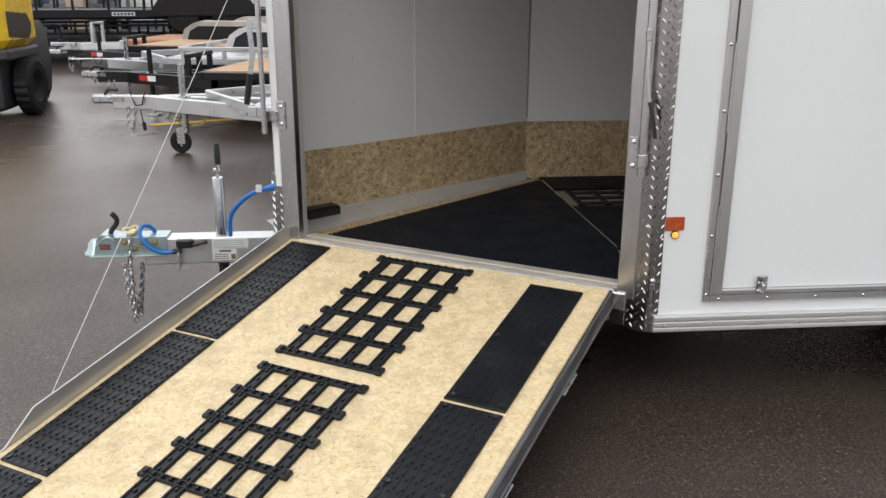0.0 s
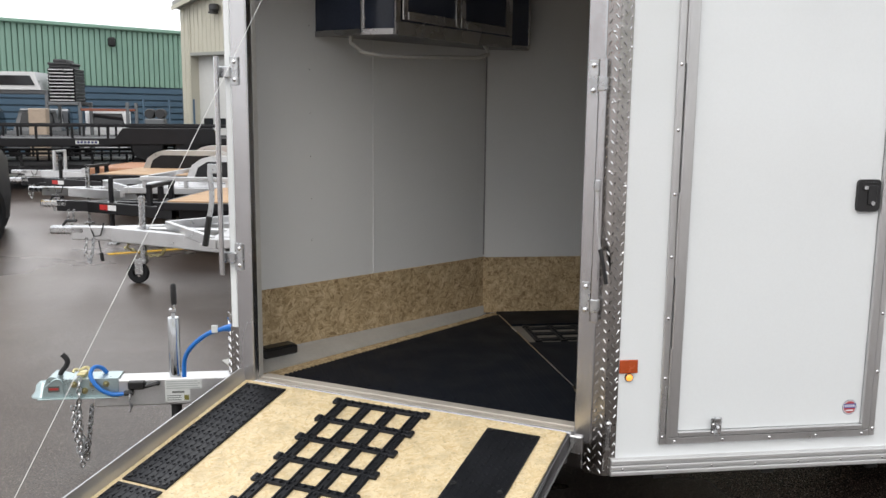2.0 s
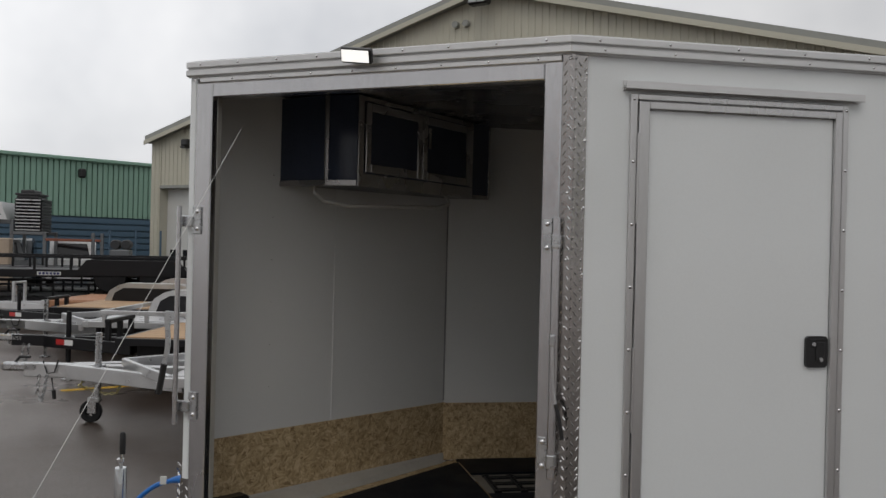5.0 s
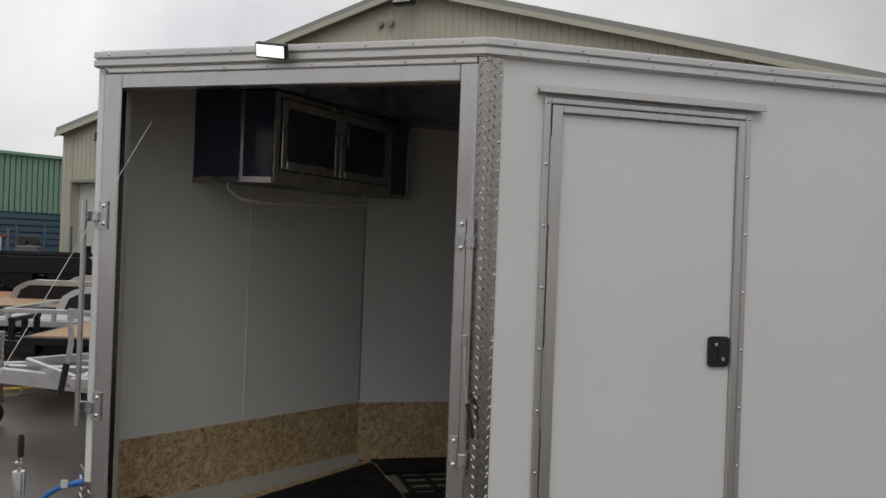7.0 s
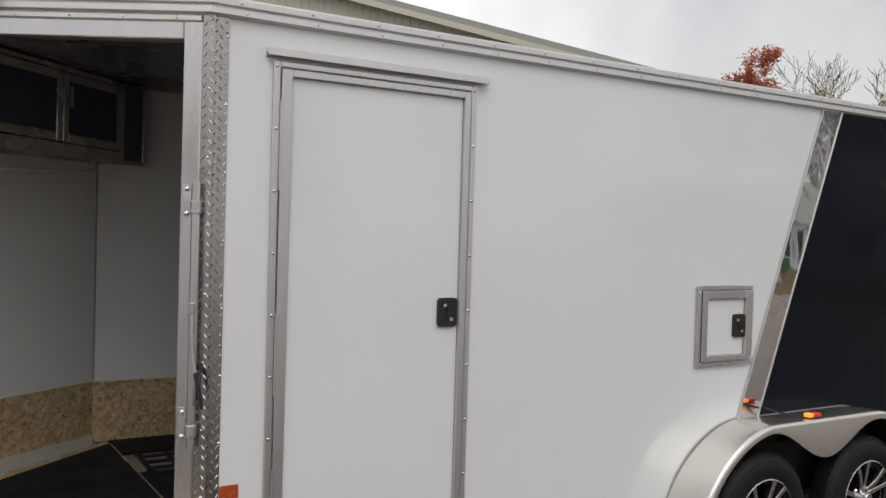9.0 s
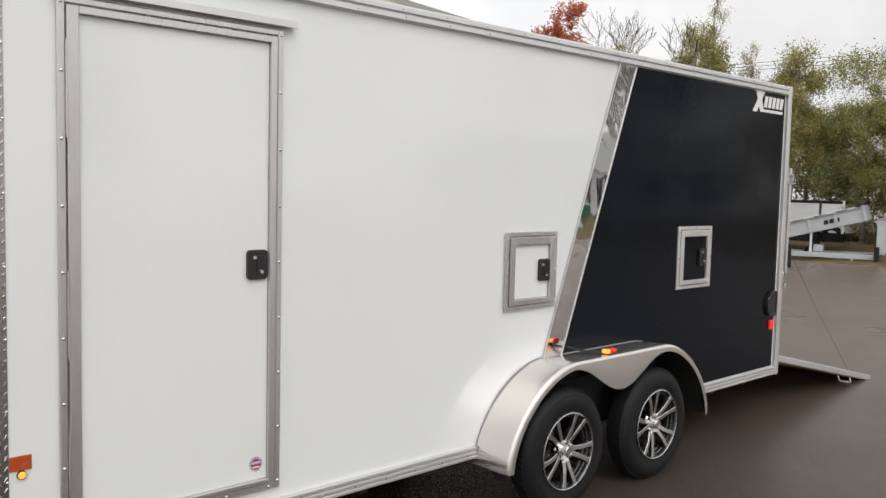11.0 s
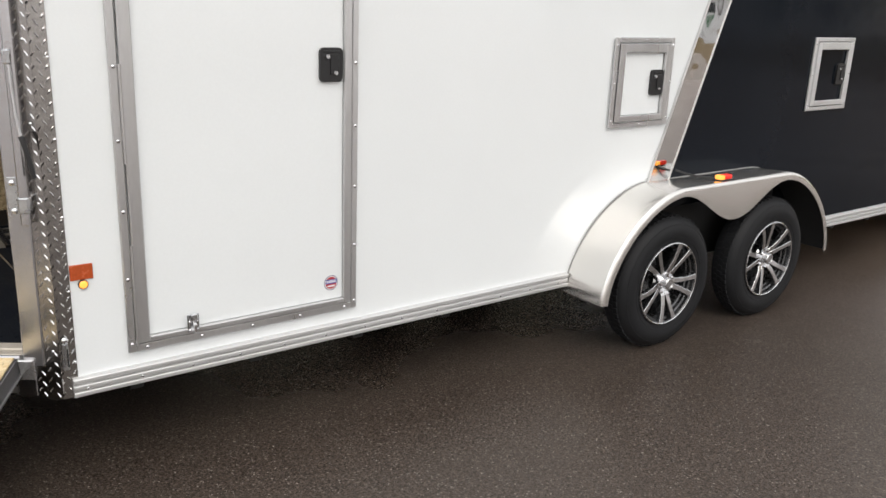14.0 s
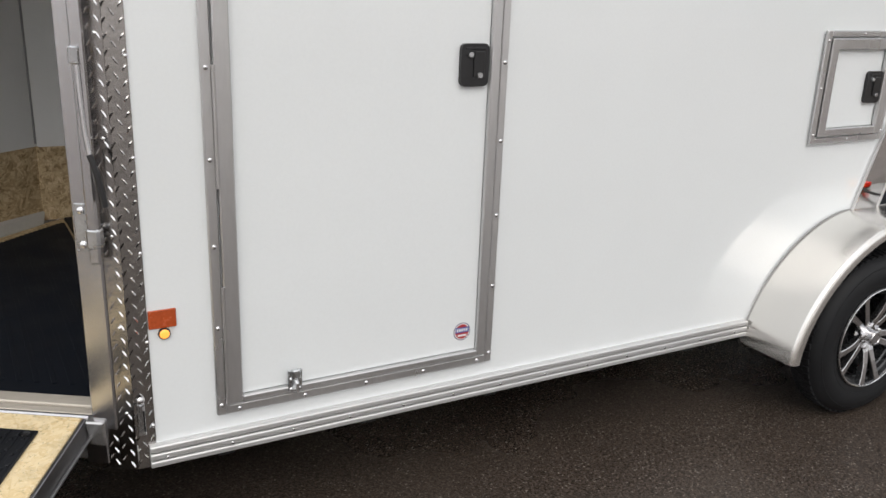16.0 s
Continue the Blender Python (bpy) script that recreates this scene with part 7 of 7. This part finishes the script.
# ---- trees ----
RIGHT_YARD = len(scene.collection.objects)
def tree_mesh(seed, height, width, leaf, n_leaf, size, low=0.2, rise=0.10, depth=4, limbs=12, scatter=0.16, twig=0.006, trunk=0.6, thick=1.0, bark=None):
    """The meshes of one tree: a tapered trunk, limbs that fork into twigs, and small leaves along the twigs."""
    rnd = random.Random(seed)
    wood, spots = Bag(), []

    def grow(p, d, ln, r, level):
        pts, rs = [p.copy()], [r]
        q = p.copy()
        for i in range(3):
            d = (d + Vector((rnd.uniform(-0.2, 0.2), rnd.uniform(-0.2, 0.2), rnd.uniform(-0.08, 0.12) + rise))).normalized()
            q = q + d * ln / 3
            pts.append(q.copy())
            rs.append(max(twig, r * (1 - 0.18 * (i + 1))))
            if level >= depth - 1:
                spots.append(q.copy())
        wood.tube(pts, rs, 6 if level < 2 else 3, cap=False)
        if level >= depth:
            return
        for k in range(3):
            o = Matrix.Rotation(rnd.uniform(0, 2 * math.pi), 3, d) @ d.orthogonal().normalized()
            grow(pts[-1 - (k % 3) % 2], (d + o * rnd.uniform(0.35, 0.9)).normalized(), ln * rnd.uniform(0.55, 0.8), max(twig, rs[-1] * rnd.uniform(0.5, 0.75)), level + 1)

    n = 6
    pts = [Vector((rnd.uniform(-0.05, 0.05) * i, rnd.uniform(-0.05, 0.05) * i, height * trunk * i / n)) for i in range(n + 1)]
    r0 = height * 0.013 * thick
    wood.tube(pts, [r0 * (1 - 0.7 * i / n) for i in range(n + 1)], 8, cap=False)
    for i in range(limbs):
        k = low + (trunk - low) * i / (limbs - 1)
        f = min(n - 1e-3, k / trunk * n)
        p = pts[int(f)].lerp(pts[int(f) + 1], f % 1)
        a = i * 2.4 + rnd.uniform(-0.4, 0.4)
        grow(p, Vector((math.cos(a), math.sin(a), 0.35 + 0.9 * (k - low))).normalized(), width * 0.24 * rnd.uniform(0.8, 1.15) * (1.1 - 0.35 * i / limbs), r0 * 0.3, 1)
    grow(pts[-1], Vector((0, 0, 1)), height * (1 - trunk) * 0.5, r0 * 0.3, 1)
    top = max(p[2] for p in wood.v)
    k = height / top
    wood.tf(Matrix.Diagonal((1, 1, k, 1)))
    d_wood = mesh_of("trunk", wood, bark or M_BARK, 60)
    if not n_leaf:
        return d_wood, None
    rs = np.random.RandomState(seed)
    tp = np.array([(p.x, p.y, p.z * k) for p in spots])
    c = tp[rs.randint(0, len(tp), n_leaf)] + rs.normal(0, scatter, (n_leaf, 3))
    a = rs.normal(0, 1, (n_leaf, 3))
    a /= np.linalg.norm(a, axis=1)[:, None]
    b = np.cross(a, rs.normal(0, 1, (n_leaf, 3)))
    b /= np.linalg.norm(b, axis=1)[:, None]
    s = size * rs.uniform(0.6, 1.4, (n_leaf, 1))
    v = np.stack([c - a * s, c + b * s * 0.55, c + a * s, c - b * s * 0.55], 1).reshape(-1, 3)
    lv = Bag()
    lv.v = [tuple(p) for p in v]
    lv.f = [(4 * i, 4 * i + 1, 4 * i + 2, 4 * i + 3) for i in range(n_leaf)]
    return d_wood, mesh_of("crown", lv, leaf, 0)


def plant(at, meshes, label, scale=1.0, turn=0.0, group=""):
    t = new("tree")
    t.matrix_basis = Matrix.Translation(at) @ Matrix.Rotation(turn, 4, "Z") @ Matrix.Scale(scale, 4)
    tagged(t, label, "tree", group)
    for nm, me in zip(("trunk", "crown"), meshes):
        if me:
            ob = new(nm, me)
            ob.parent = t
    return t


T_GREEN = tree_mesh(11, 7.0, 3.6, M_LEAF_G, 20000, 0.036, 0.10, rise=0.16, scatter=0.15)
T_YELLOW = tree_mesh(12, 6.6, 3.6, M_LEAF_Y, 20000, 0.036, 0.08, rise=0.16, scatter=0.15)
T_TALL = tree_mesh(13, 7.4, 2.4, M_LEAF_G, 9000, 0.042, 0.12, rise=0.2, scatter=0.14, trunk=0.75)
T_THIN = tree_mesh(17, 8.2, 2.3, M_LEAF_Y, 6000, 0.024, 0.2, rise=0.30, scatter=0.10, twig=0.005, trunk=0.85, limbs=30, thick=0.5)
T_OLIVE = tree_mesh(18, 7.4, 2.9, M_LEAF_O, 34000, 0.036, 0.3, rise=0.10, scatter=0.20, trunk=0.8, limbs=16)
T_RED = tree_mesh(14, 8.4, 4.2, M_LEAF_R, 32000, 0.042, 0.40, rise=0.16, scatter=0.09, trunk=0.74, limbs=18)
T_BARE = tree_mesh(15, 8.4, 5.0, M_LEAF_G, 0, 0.05, 0.3, rise=0.13, depth=5, twig=0.0075, trunk=0.6, thick=0.95, bark=M_BARK_D)
plant((22.35, 16.25, 0), T_RED, "maple with red autumn leaves behind the yard", 0.98)
plant((23.9, 15.5, 0), T_YELLOW, "yellowing tree behind the yard", 1.08, 1.0)
plant((23.3, 14.9, 0), T_BARE, "bare leafless tree behind the yard", 0.98)
plant((24.0, 14.2, 0), T_BARE, "bare leafless tree behind the yard", 0.93, 2.0)
plant((24.7, 13.2, 0), T_BARE, "bare leafless tree behind the yard", 0.92, 4.0)
plant((25.5, 12.8, 0), T_OLIVE, "olive green tree behind the yard", 1.0, 0.4)
plant((26.0, 12.75, 0), T_THIN, "slim half-bare poplar behind the yard", 1.08, 0.4)
plant((26.3, 11.3, 0), T_THIN, "slim half-bare poplar behind the yard", 0.86, 2.2)
plant((27.0, 10.1, 0), T_OLIVE, "olive green tree behind the yard", 0.90, 2.8)
rw = random.Random(5)
WOODS = [(27.6, 9.0), (28.6, 10.2), (27.4, 7.9), (29.6, 8.6), (27.8, 6.8), (29.2, 7.2), (27.2, 5.6), (29.4, 5.4), (27.6, 4.3), (29.2, 3.6), (27.4, 2.8), (29.8, 2.0), (27.8, 1.0), (29.4, -0.6), (28.0, -2.4), (30.4, 9.6), (29.0, -5.0), (28.6, -8.0)]
for i, (x, y) in enumerate(WOODS):
    k = (0, 1, 0, 2, 1)[i % 5]
    plant((x, y, 0.4), (T_GREEN, T_YELLOW, T_TALL)[k], ("olive green tree at the edge of the woods", "yellowing tree at the edge of the woods", "slim olive green tree at the edge of the woods")[k], rw.uniform(0.72, 0.95), rw.uniform(0, 6), "trees at the edge of the woods")
bank = Bag()
nb_, nd_ = 40, 10
edge_dir, away = Vector((0, 1, 0)), Vector((1, 0, 0))
for j in range(nd_ + 1):
    for i in range(nb_ + 1):
        p = Vector((24.25, 3.0, 0)) + edge_dir * (-22 + 44 * i / nb_) + away * (j * 1.6)
        z = -0.02 + 0.75 * (1 - math.exp(-j * 0.45)) + (0.14 * noise.noise(p * 0.6) if j else 0)
        bank.v.append((p.x, p.y, z))
bank.f = [(j * (nb_ + 1) + i, j * (nb_ + 1) + i + 1, (j + 1) * (nb_ + 1) + i + 1, (j + 1) * (nb_ + 1) + i) for j in range(nd_) for i in range(nb_)]
solo("bank", bank, M_LITTER, "low bank covered in fallen brown leaves", "ground", kind="structure")
rs = np.random.RandomState(21)
nl = 60000
u_, v_ = rs.uniform(-14, 14, nl), rs.uniform(2.6, 7.5, nl)
hgt = np.abs(rs.normal(0, 1, nl)) * (0.55 + 0.5 * np.sin(u_ * 1.3) * np.sin(u_ * 0.53 + 1) + 0.14 * v_) + 0.35
c = np.array([24.25, 3.0, 0.0]) + u_[:, None] * np.array(edge_dir) + v_[:, None] * np.array(away) + hgt[:, None] * np.array([0, 0, 1.0])
a = rs.normal(0, 1, (nl, 3))
a /= np.linalg.norm(a, axis=1)[:, None]
b = np.cross(a, rs.normal(0, 1, (nl, 3)))
b /= np.linalg.norm(b, axis=1)[:, None]
s = rs.uniform(0.025, 0.06, (nl, 1))
br = Bag()
br.v = [tuple(p) for p in np.stack([c - a * s, c + b * s * 0.6, c + a * s, c - b * s * 0.6], 1).reshape(-1, 3)]
br.f = [(4 * i, 4 * i + 1, 4 * i + 2, 4 * i + 3) for i in range(nl)]
tagged(part("brush", br, M_LEAF_B, fix=False, smooth=0), "dense olive and brown brush on the bank", "shrubs", kind="stuff")

# ---- trailers and truck at the far side of the yard ----
TM = Matrix.Translation((23.95, 6.17, 0)) @ Matrix.Rotation(radians(107), 4, "Z")
# local x runs along the far edge of the yard, local y towards the yard
D_FAR = mesh_of("wheel", Bag().lathe([(0.0001, 0.03), (0.17, 0.03), (0.19, 0.0), (0.33, 0.0), (0.36, 0.05), (0.36, 0.19), (0.33, 0.22), (0.0001, 0.22)], (0, 0, 0), "y", 24), M_TYRE, 35)


def far_wheel(parent, m, x, y, r=0.36):
    k = r / 0.36
    return part("wheel", None, None, parent, data=D_FAR, m=m @ Matrix.Translation((x, y, r)) @ Matrix.Rotation(math.pi, 4, "Z") @ Matrix.Scale(k, 4))


dump = thing("dump_trailer", "grey dump trailer with its bed tipped up", "trailer", TM.translation)
for y in (-1.0, -0.06):
    part("frame_beam", Bag().box(0.02, 5.2, y, y + 0.06, 0.12, 0.27, 0.01, TM), M_GREYP, dump)
part("frame_foot", Bag().box(0.55, 0.62, -0.06, 0.0, 0.0, 0.12, 0.005, TM), M_GREYP, dump)
DB = TM @ Matrix.Translation((4.2, 0, 0.10)) @ Matrix.Rotation(radians(15.5), 4, "Y")
bed = part("bed", Bag().box(-4.12, 0.2, -1.7, -0.005, 0.0, 0.44, 0.02, DB), M_GREYP, dump)
for i in range(6):
    part("bed_rib", Bag().box(-4.1 + i * 0.72, -4.03 + i * 0.72, 0.0, 0.04, 0.02, 0.40, 0.006, DB), M_GREYP, bed)
part("bed_lip", Bag().box(-4.14, 0.2, -0.004, 0.055, 0.401, 0.46, 0.01, DB), M_GREYP, bed)
for i in range(3):
    part("bed_mark", Bag().prism([(-3.42 + i * 0.15, 0.15), (-3.30 + i * 0.15, 0.15), (-3.32 + i * 0.15, 0.27), (-3.44 + i * 0.15, 0.27)], (1, 0, 0), (0, 0, 1), -0.004, 0.004).tf(DB), M_DARKP, bed)
for i in range(6):
    part("lip_slot", Bag().box(-3.7 + i * 0.6, -3.4 + i * 0.6, 0.0551, 0.058, 0.42, 0.44, 0, DB), M_DARKP, bed)
part("tarp_roll", Bag().tube([DB @ Vector((-3.98, 0.08, 0.52)), DB @ Vector((-3.98, -1.7, 0.52))], 0.09, 12), M_PLASTIC, dump)
part("tarp_crank", Bag().tube([DB @ Vector((-3.98, 0.08, 0.52)), DB @ Vector((-4.15, 0.10, 0.50)), DB @ Vector((-4.22, 0.10, 0.55))], 0.03, 6), M_PLASTIC, dump)
part("lift_strut", Bag().tube([TM @ Vector((1.9, -0.5, 0.2)), TM @ Vector((1.3, -0.5, 0.85))], 0.05, 8), M_DARKP, dump)
part("tool_box", Bag().box(1.35, 1.62, -0.45, -0.10, 0.27, 0.47, 0.02, TM), M_GREYP, dump)
part("stake", Bag().box(1.62, 1.69, -1.75, -1.70, 0.3, 1.70, 0.01, TM), M_DARKP, dump)
part("prop", Bag().box(1.64, 1.70, -0.06, -0.02, 0.27, 0.86, 0.01, TM), M_TRUCK_W, dump)
for x in (3.1, 3.9):
    far_wheel(dump, TM, x, 0.25)
goose = thing("gooseneck_trailer", "grey gooseneck trailer standing on its jacks", "trailer", TM @ Vector((-0.1, 0, 0)))
part("front_post", Bag().box(-0.22, -0.01, -0.10, 0.06, 0.28, 1.10, 0.01, TM), M_GREYP, goose)
part("neck_beam", Bag().box(-4.4, 0.02, -0.10, 0.06, 1.10, 1.26, 0.01, TM), M_GREYP, goose)
part("beam_flange", Bag().box(-4.4, 0.03, -0.13, 0.09, 1.2605, 1.28, 0.004, TM), M_GREYP, goose)
part("gusset", Bag().prism([(-0.62, 1.099), (-0.222, 1.099), (-0.222, 0.25)], (1, 0, 0), (0, 0, 1), -0.04, 0.04).tf(TM), M_GREYP, goose)
part("jack_leg", Bag().box(-0.10, 0.03, 0.065, 0.15, 0.0, 0.50, 0.01, TM), M_DARKP, goose)
part("jack_leg", Bag().box(-0.36, -0.26, -0.75, -0.65, 0.0, 0.60, 0.01, TM), M_DARKP, goose)
for i in range(7):
    part("beam_slot", Bag().box(-0.55 - i * 0.55, -0.33 - i * 0.55, 0.0605, 0.066, 1.18, 1.215, 0, TM), M_DARKP, goose)
TT = TM @ Matrix.Translation((-0.1, 0.3, 0))
tan = thing("tan_dump_trailer", "weathered tan and white dump trailer", "trailer", TT @ Vector((-2.0, 0, 0)))
part("bed", Bag().prism([(-3.9, 0.22), (-0.92, 0.22), (-0.80, 0.78), (-0.84, 0.86), (-3.9, 1.02)], (1, 0, 0), (0, 0, 1), 0.0, 1.6).tf(TT), M_GREYP, tan)
part("side_board", Bag().prism([(-3.9, 0.72), (-0.90, 0.62), (-0.86, 0.80), (-3.9, 0.98)], (1, 0, 0), (0, 0, 1), -0.03, -0.001).tf(TT), M_WOOD, tan)
part("white_band", Bag().prism([(-3.9, 0.60), (-0.95, 0.52), (-0.93, 0.57), (-3.9, 0.66)], (1, 0, 0), (0, 0, 1), -0.02, -0.001).tf(TT), M_TRUCK_W, tan)
part("name_band", Bag().prism([(-3.0, 0.36), (-1.45, 0.32), (-1.45, 0.44), (-3.0, 0.50)], (1, 0, 0), (0, 0, 1), -0.02, -0.001).tf(TT), M_NAVY, tan)
for i in range(5):
    part("name_bar", Bag().box(-1.65 - i * 0.2, -1.52 - i * 0.2, 0.021, 0.024, 0.355 + i * 0.005, 0.42 + i * 0.005, 0, TT), M_VINYL_W, tan)
for x in (-1.15, -1.85, -2.55):
    far_wheel(tan, TT, x, 0.18, 0.18)
part("hitch_jack", Bag().box(-0.98, -0.90, 0.02, 0.10, 0.0, 0.55, 0.01, TT), M_DARKP, tan)
BXM = Matrix.Translation((26.6, 8.15, 0.0)) @ Matrix.Rotation(radians(90), 4, "Z")
van = thing("box_trailer", "white box trailer parked on the bank", "trailer", BXM.translation)
part("box", Bag().box(0.0, 5.4, -2.2, 0.0, 0.72, 1.66, 0.02, BXM), M_TRUCK_W, van)
part("roof_edge", Bag().box(-0.02, 5.42, -2.22, 0.02, 1.66, 1.74, 0.01, BXM), M_DARKP, van)
part("corner_trim", Bag().box(-0.03, 0.05, 0.0, 0.03, 0.72, 1.76, 0.008, BXM), M_TRUCK_W, van)
part("side_line", Bag().box(0.06, 5.4, 0.0005, 0.008, 1.02, 1.05, 0, BXM), M_FGREY, van)
part("chassis", Bag().box(0.1, 5.6, -2.0, -0.2, 0.45, 0.719, 0.02, BXM), M_FGREY, van)
for x in (0.35, 1.1):
    far_wheel(van, BXM @ Matrix.Translation((0, 0, 0.25)), x, 0.02, 0.38)
WM = Matrix.Translation((26.3, 4.9, 0.2)) @ Matrix.Rotation(radians(91), 4, "Z")
wt = thing("white_truck", "white pickup behind the far trailers", "truck", WM.translation)
part("body", Bag().prism([(-4.6, 0.5), (0.35, 0.5), (0.42, 1.0), (0.3, 1.12), (-0.6, 1.16), (-1.0, 1.70), (-2.6, 1.75), (-2.8, 1.2), (-4.6, 1.15)], (1, 0, 0), (0, 0, 1), -0.9, 0.9).tf(WM), M_TRUCK_W, wt)
part("side_window", Bag().prism([(-2.6, 1.2), (-0.75, 1.2), (-1.08, 1.62), (-2.5, 1.66)], (1, 0, 0), (0, 0, 1), -0.91, -0.901).tf(WM), M_GLASS, wt)
for x in (-0.4, -3.7):
    far_wheel(wt, WM, x, 0.95, 0.40)
for x, y in ((31.0, 7.95),):
    up = thing("utility_pole", "weathered wooden utility pole", "utility pole", (x, y, 0), "utility poles")
    part("pole", Bag().tube([(x, y, 0), (x + 0.05, y, 7.2)], [0.14, 0.11], 10), M_BARK, up)
for k in range(3):
    z = 6.75 + 0.14 * k
    solo("overhead_wire", Bag().tube([(40.0, 40.0, z + 1.9), (31.0, 7.95, z), (29.5, -12.0, z + 0.3)], 0.008, 5), M_DARKP, "black overhead utility wire", "wire", "utility wires")

draw_in(RIGHT_YARD, (-0.75, -2.9), 1.04, 0.007)

# trees across the road, seen in the polished metal and black panel
for i, (x, y) in enumerate([(-15, -27), (-9, -24), (-2, -28), (5, -25), (12, -30), (20, -31), (34, -14), (-30, -6), (-29, 4)]):
    plant((x, y, 0), (T_GREEN, T_BARE, T_YELLOW, T_TALL)[i % 4], "roadside tree across the yard", rw.uniform(1.2, 1.6), rw.uniform(0, 6), "trees across the road")
for i, (x, y) in enumerate([(27, -16), (31, -20), (36, -19), (29, -24), (40, -26)]):
    plant((x, y, 0), T_BARE, "bare roadside tree across the yard", rw.uniform(1.1, 1.5), rw.uniform(0, 6), "trees across the road")
# unseen red trees, added to tint and darken reflections in the nose metal
for i, (x, y) in enumerate([(-20, -17), (-23, -14), (-26, -17), (-25, -11), (-18, -20), (-29, -13)]):
    plant((x, y, 0), T_RED, "unseen low red-leaved tree added for its reflection", rw.uniform(0.55, 0.85), rw.uniform(0, 6), "trees across the road")

# green bins and a pale house across the road behind the eye
for x, y in ((22.6, -16.2), (23.5, -16.6), (24.4, -17.0)):
    bn = thing("waste_bin", "dark green wheeled waste bin across the yard", "bin", (x, y, 0), "green waste bins")
    part("bin_body", Bag().prism([(-0.26, 0.05), (0.26, 0.05), (0.33, 1.0), (-0.33, 1.0)], (1, 0, 0), (0, 0, 1), -0.32, 0.32).tf(Matrix.Translation((x, y, 0))), M_BIN, bn)
    part("bin_lid", Bag().box(x - 0.36, x + 0.36, y - 0.38, y + 0.36, 1.001, 1.07, 0.02), M_BIN, bn)
    for e in (-1, 1):
        part("bin_wheel", Bag().lathe([(0.0001, -0.03), (0.10, -0.03), (0.10, 0.03), (0.0001, 0.03)], (x + 0.22 * e, y - 0.34, 0.10), "x", 14), M_TYRE, bn)
HS = Matrix.Translation((37, -27, 0)) @ Matrix.Rotation(radians(52), 4, "Z")
house = thing("pale_house", "pale low house with a grey roof across the road", "house", HS.translation)
part("wall", Bag().box(-8, 8, -3, 3, 0, 2.7, 0, HS), M_TRUCK_W, house)
part("roof", Bag().prism([(-3.6, 2.65), (3.6, 2.65), (0, 4.6)], (0, 1, 0), (0, 0, 1), -8.4, 8.4).tf(HS), M_FASCIA, house)
for x in (-6, -3, 0.5, 4, 6.5):
    part("window", Bag().box(x - 0.5, x + 0.5, 3.001, 3.03, 1.0, 2.1, 0.01, HS), M_GLASS, house)
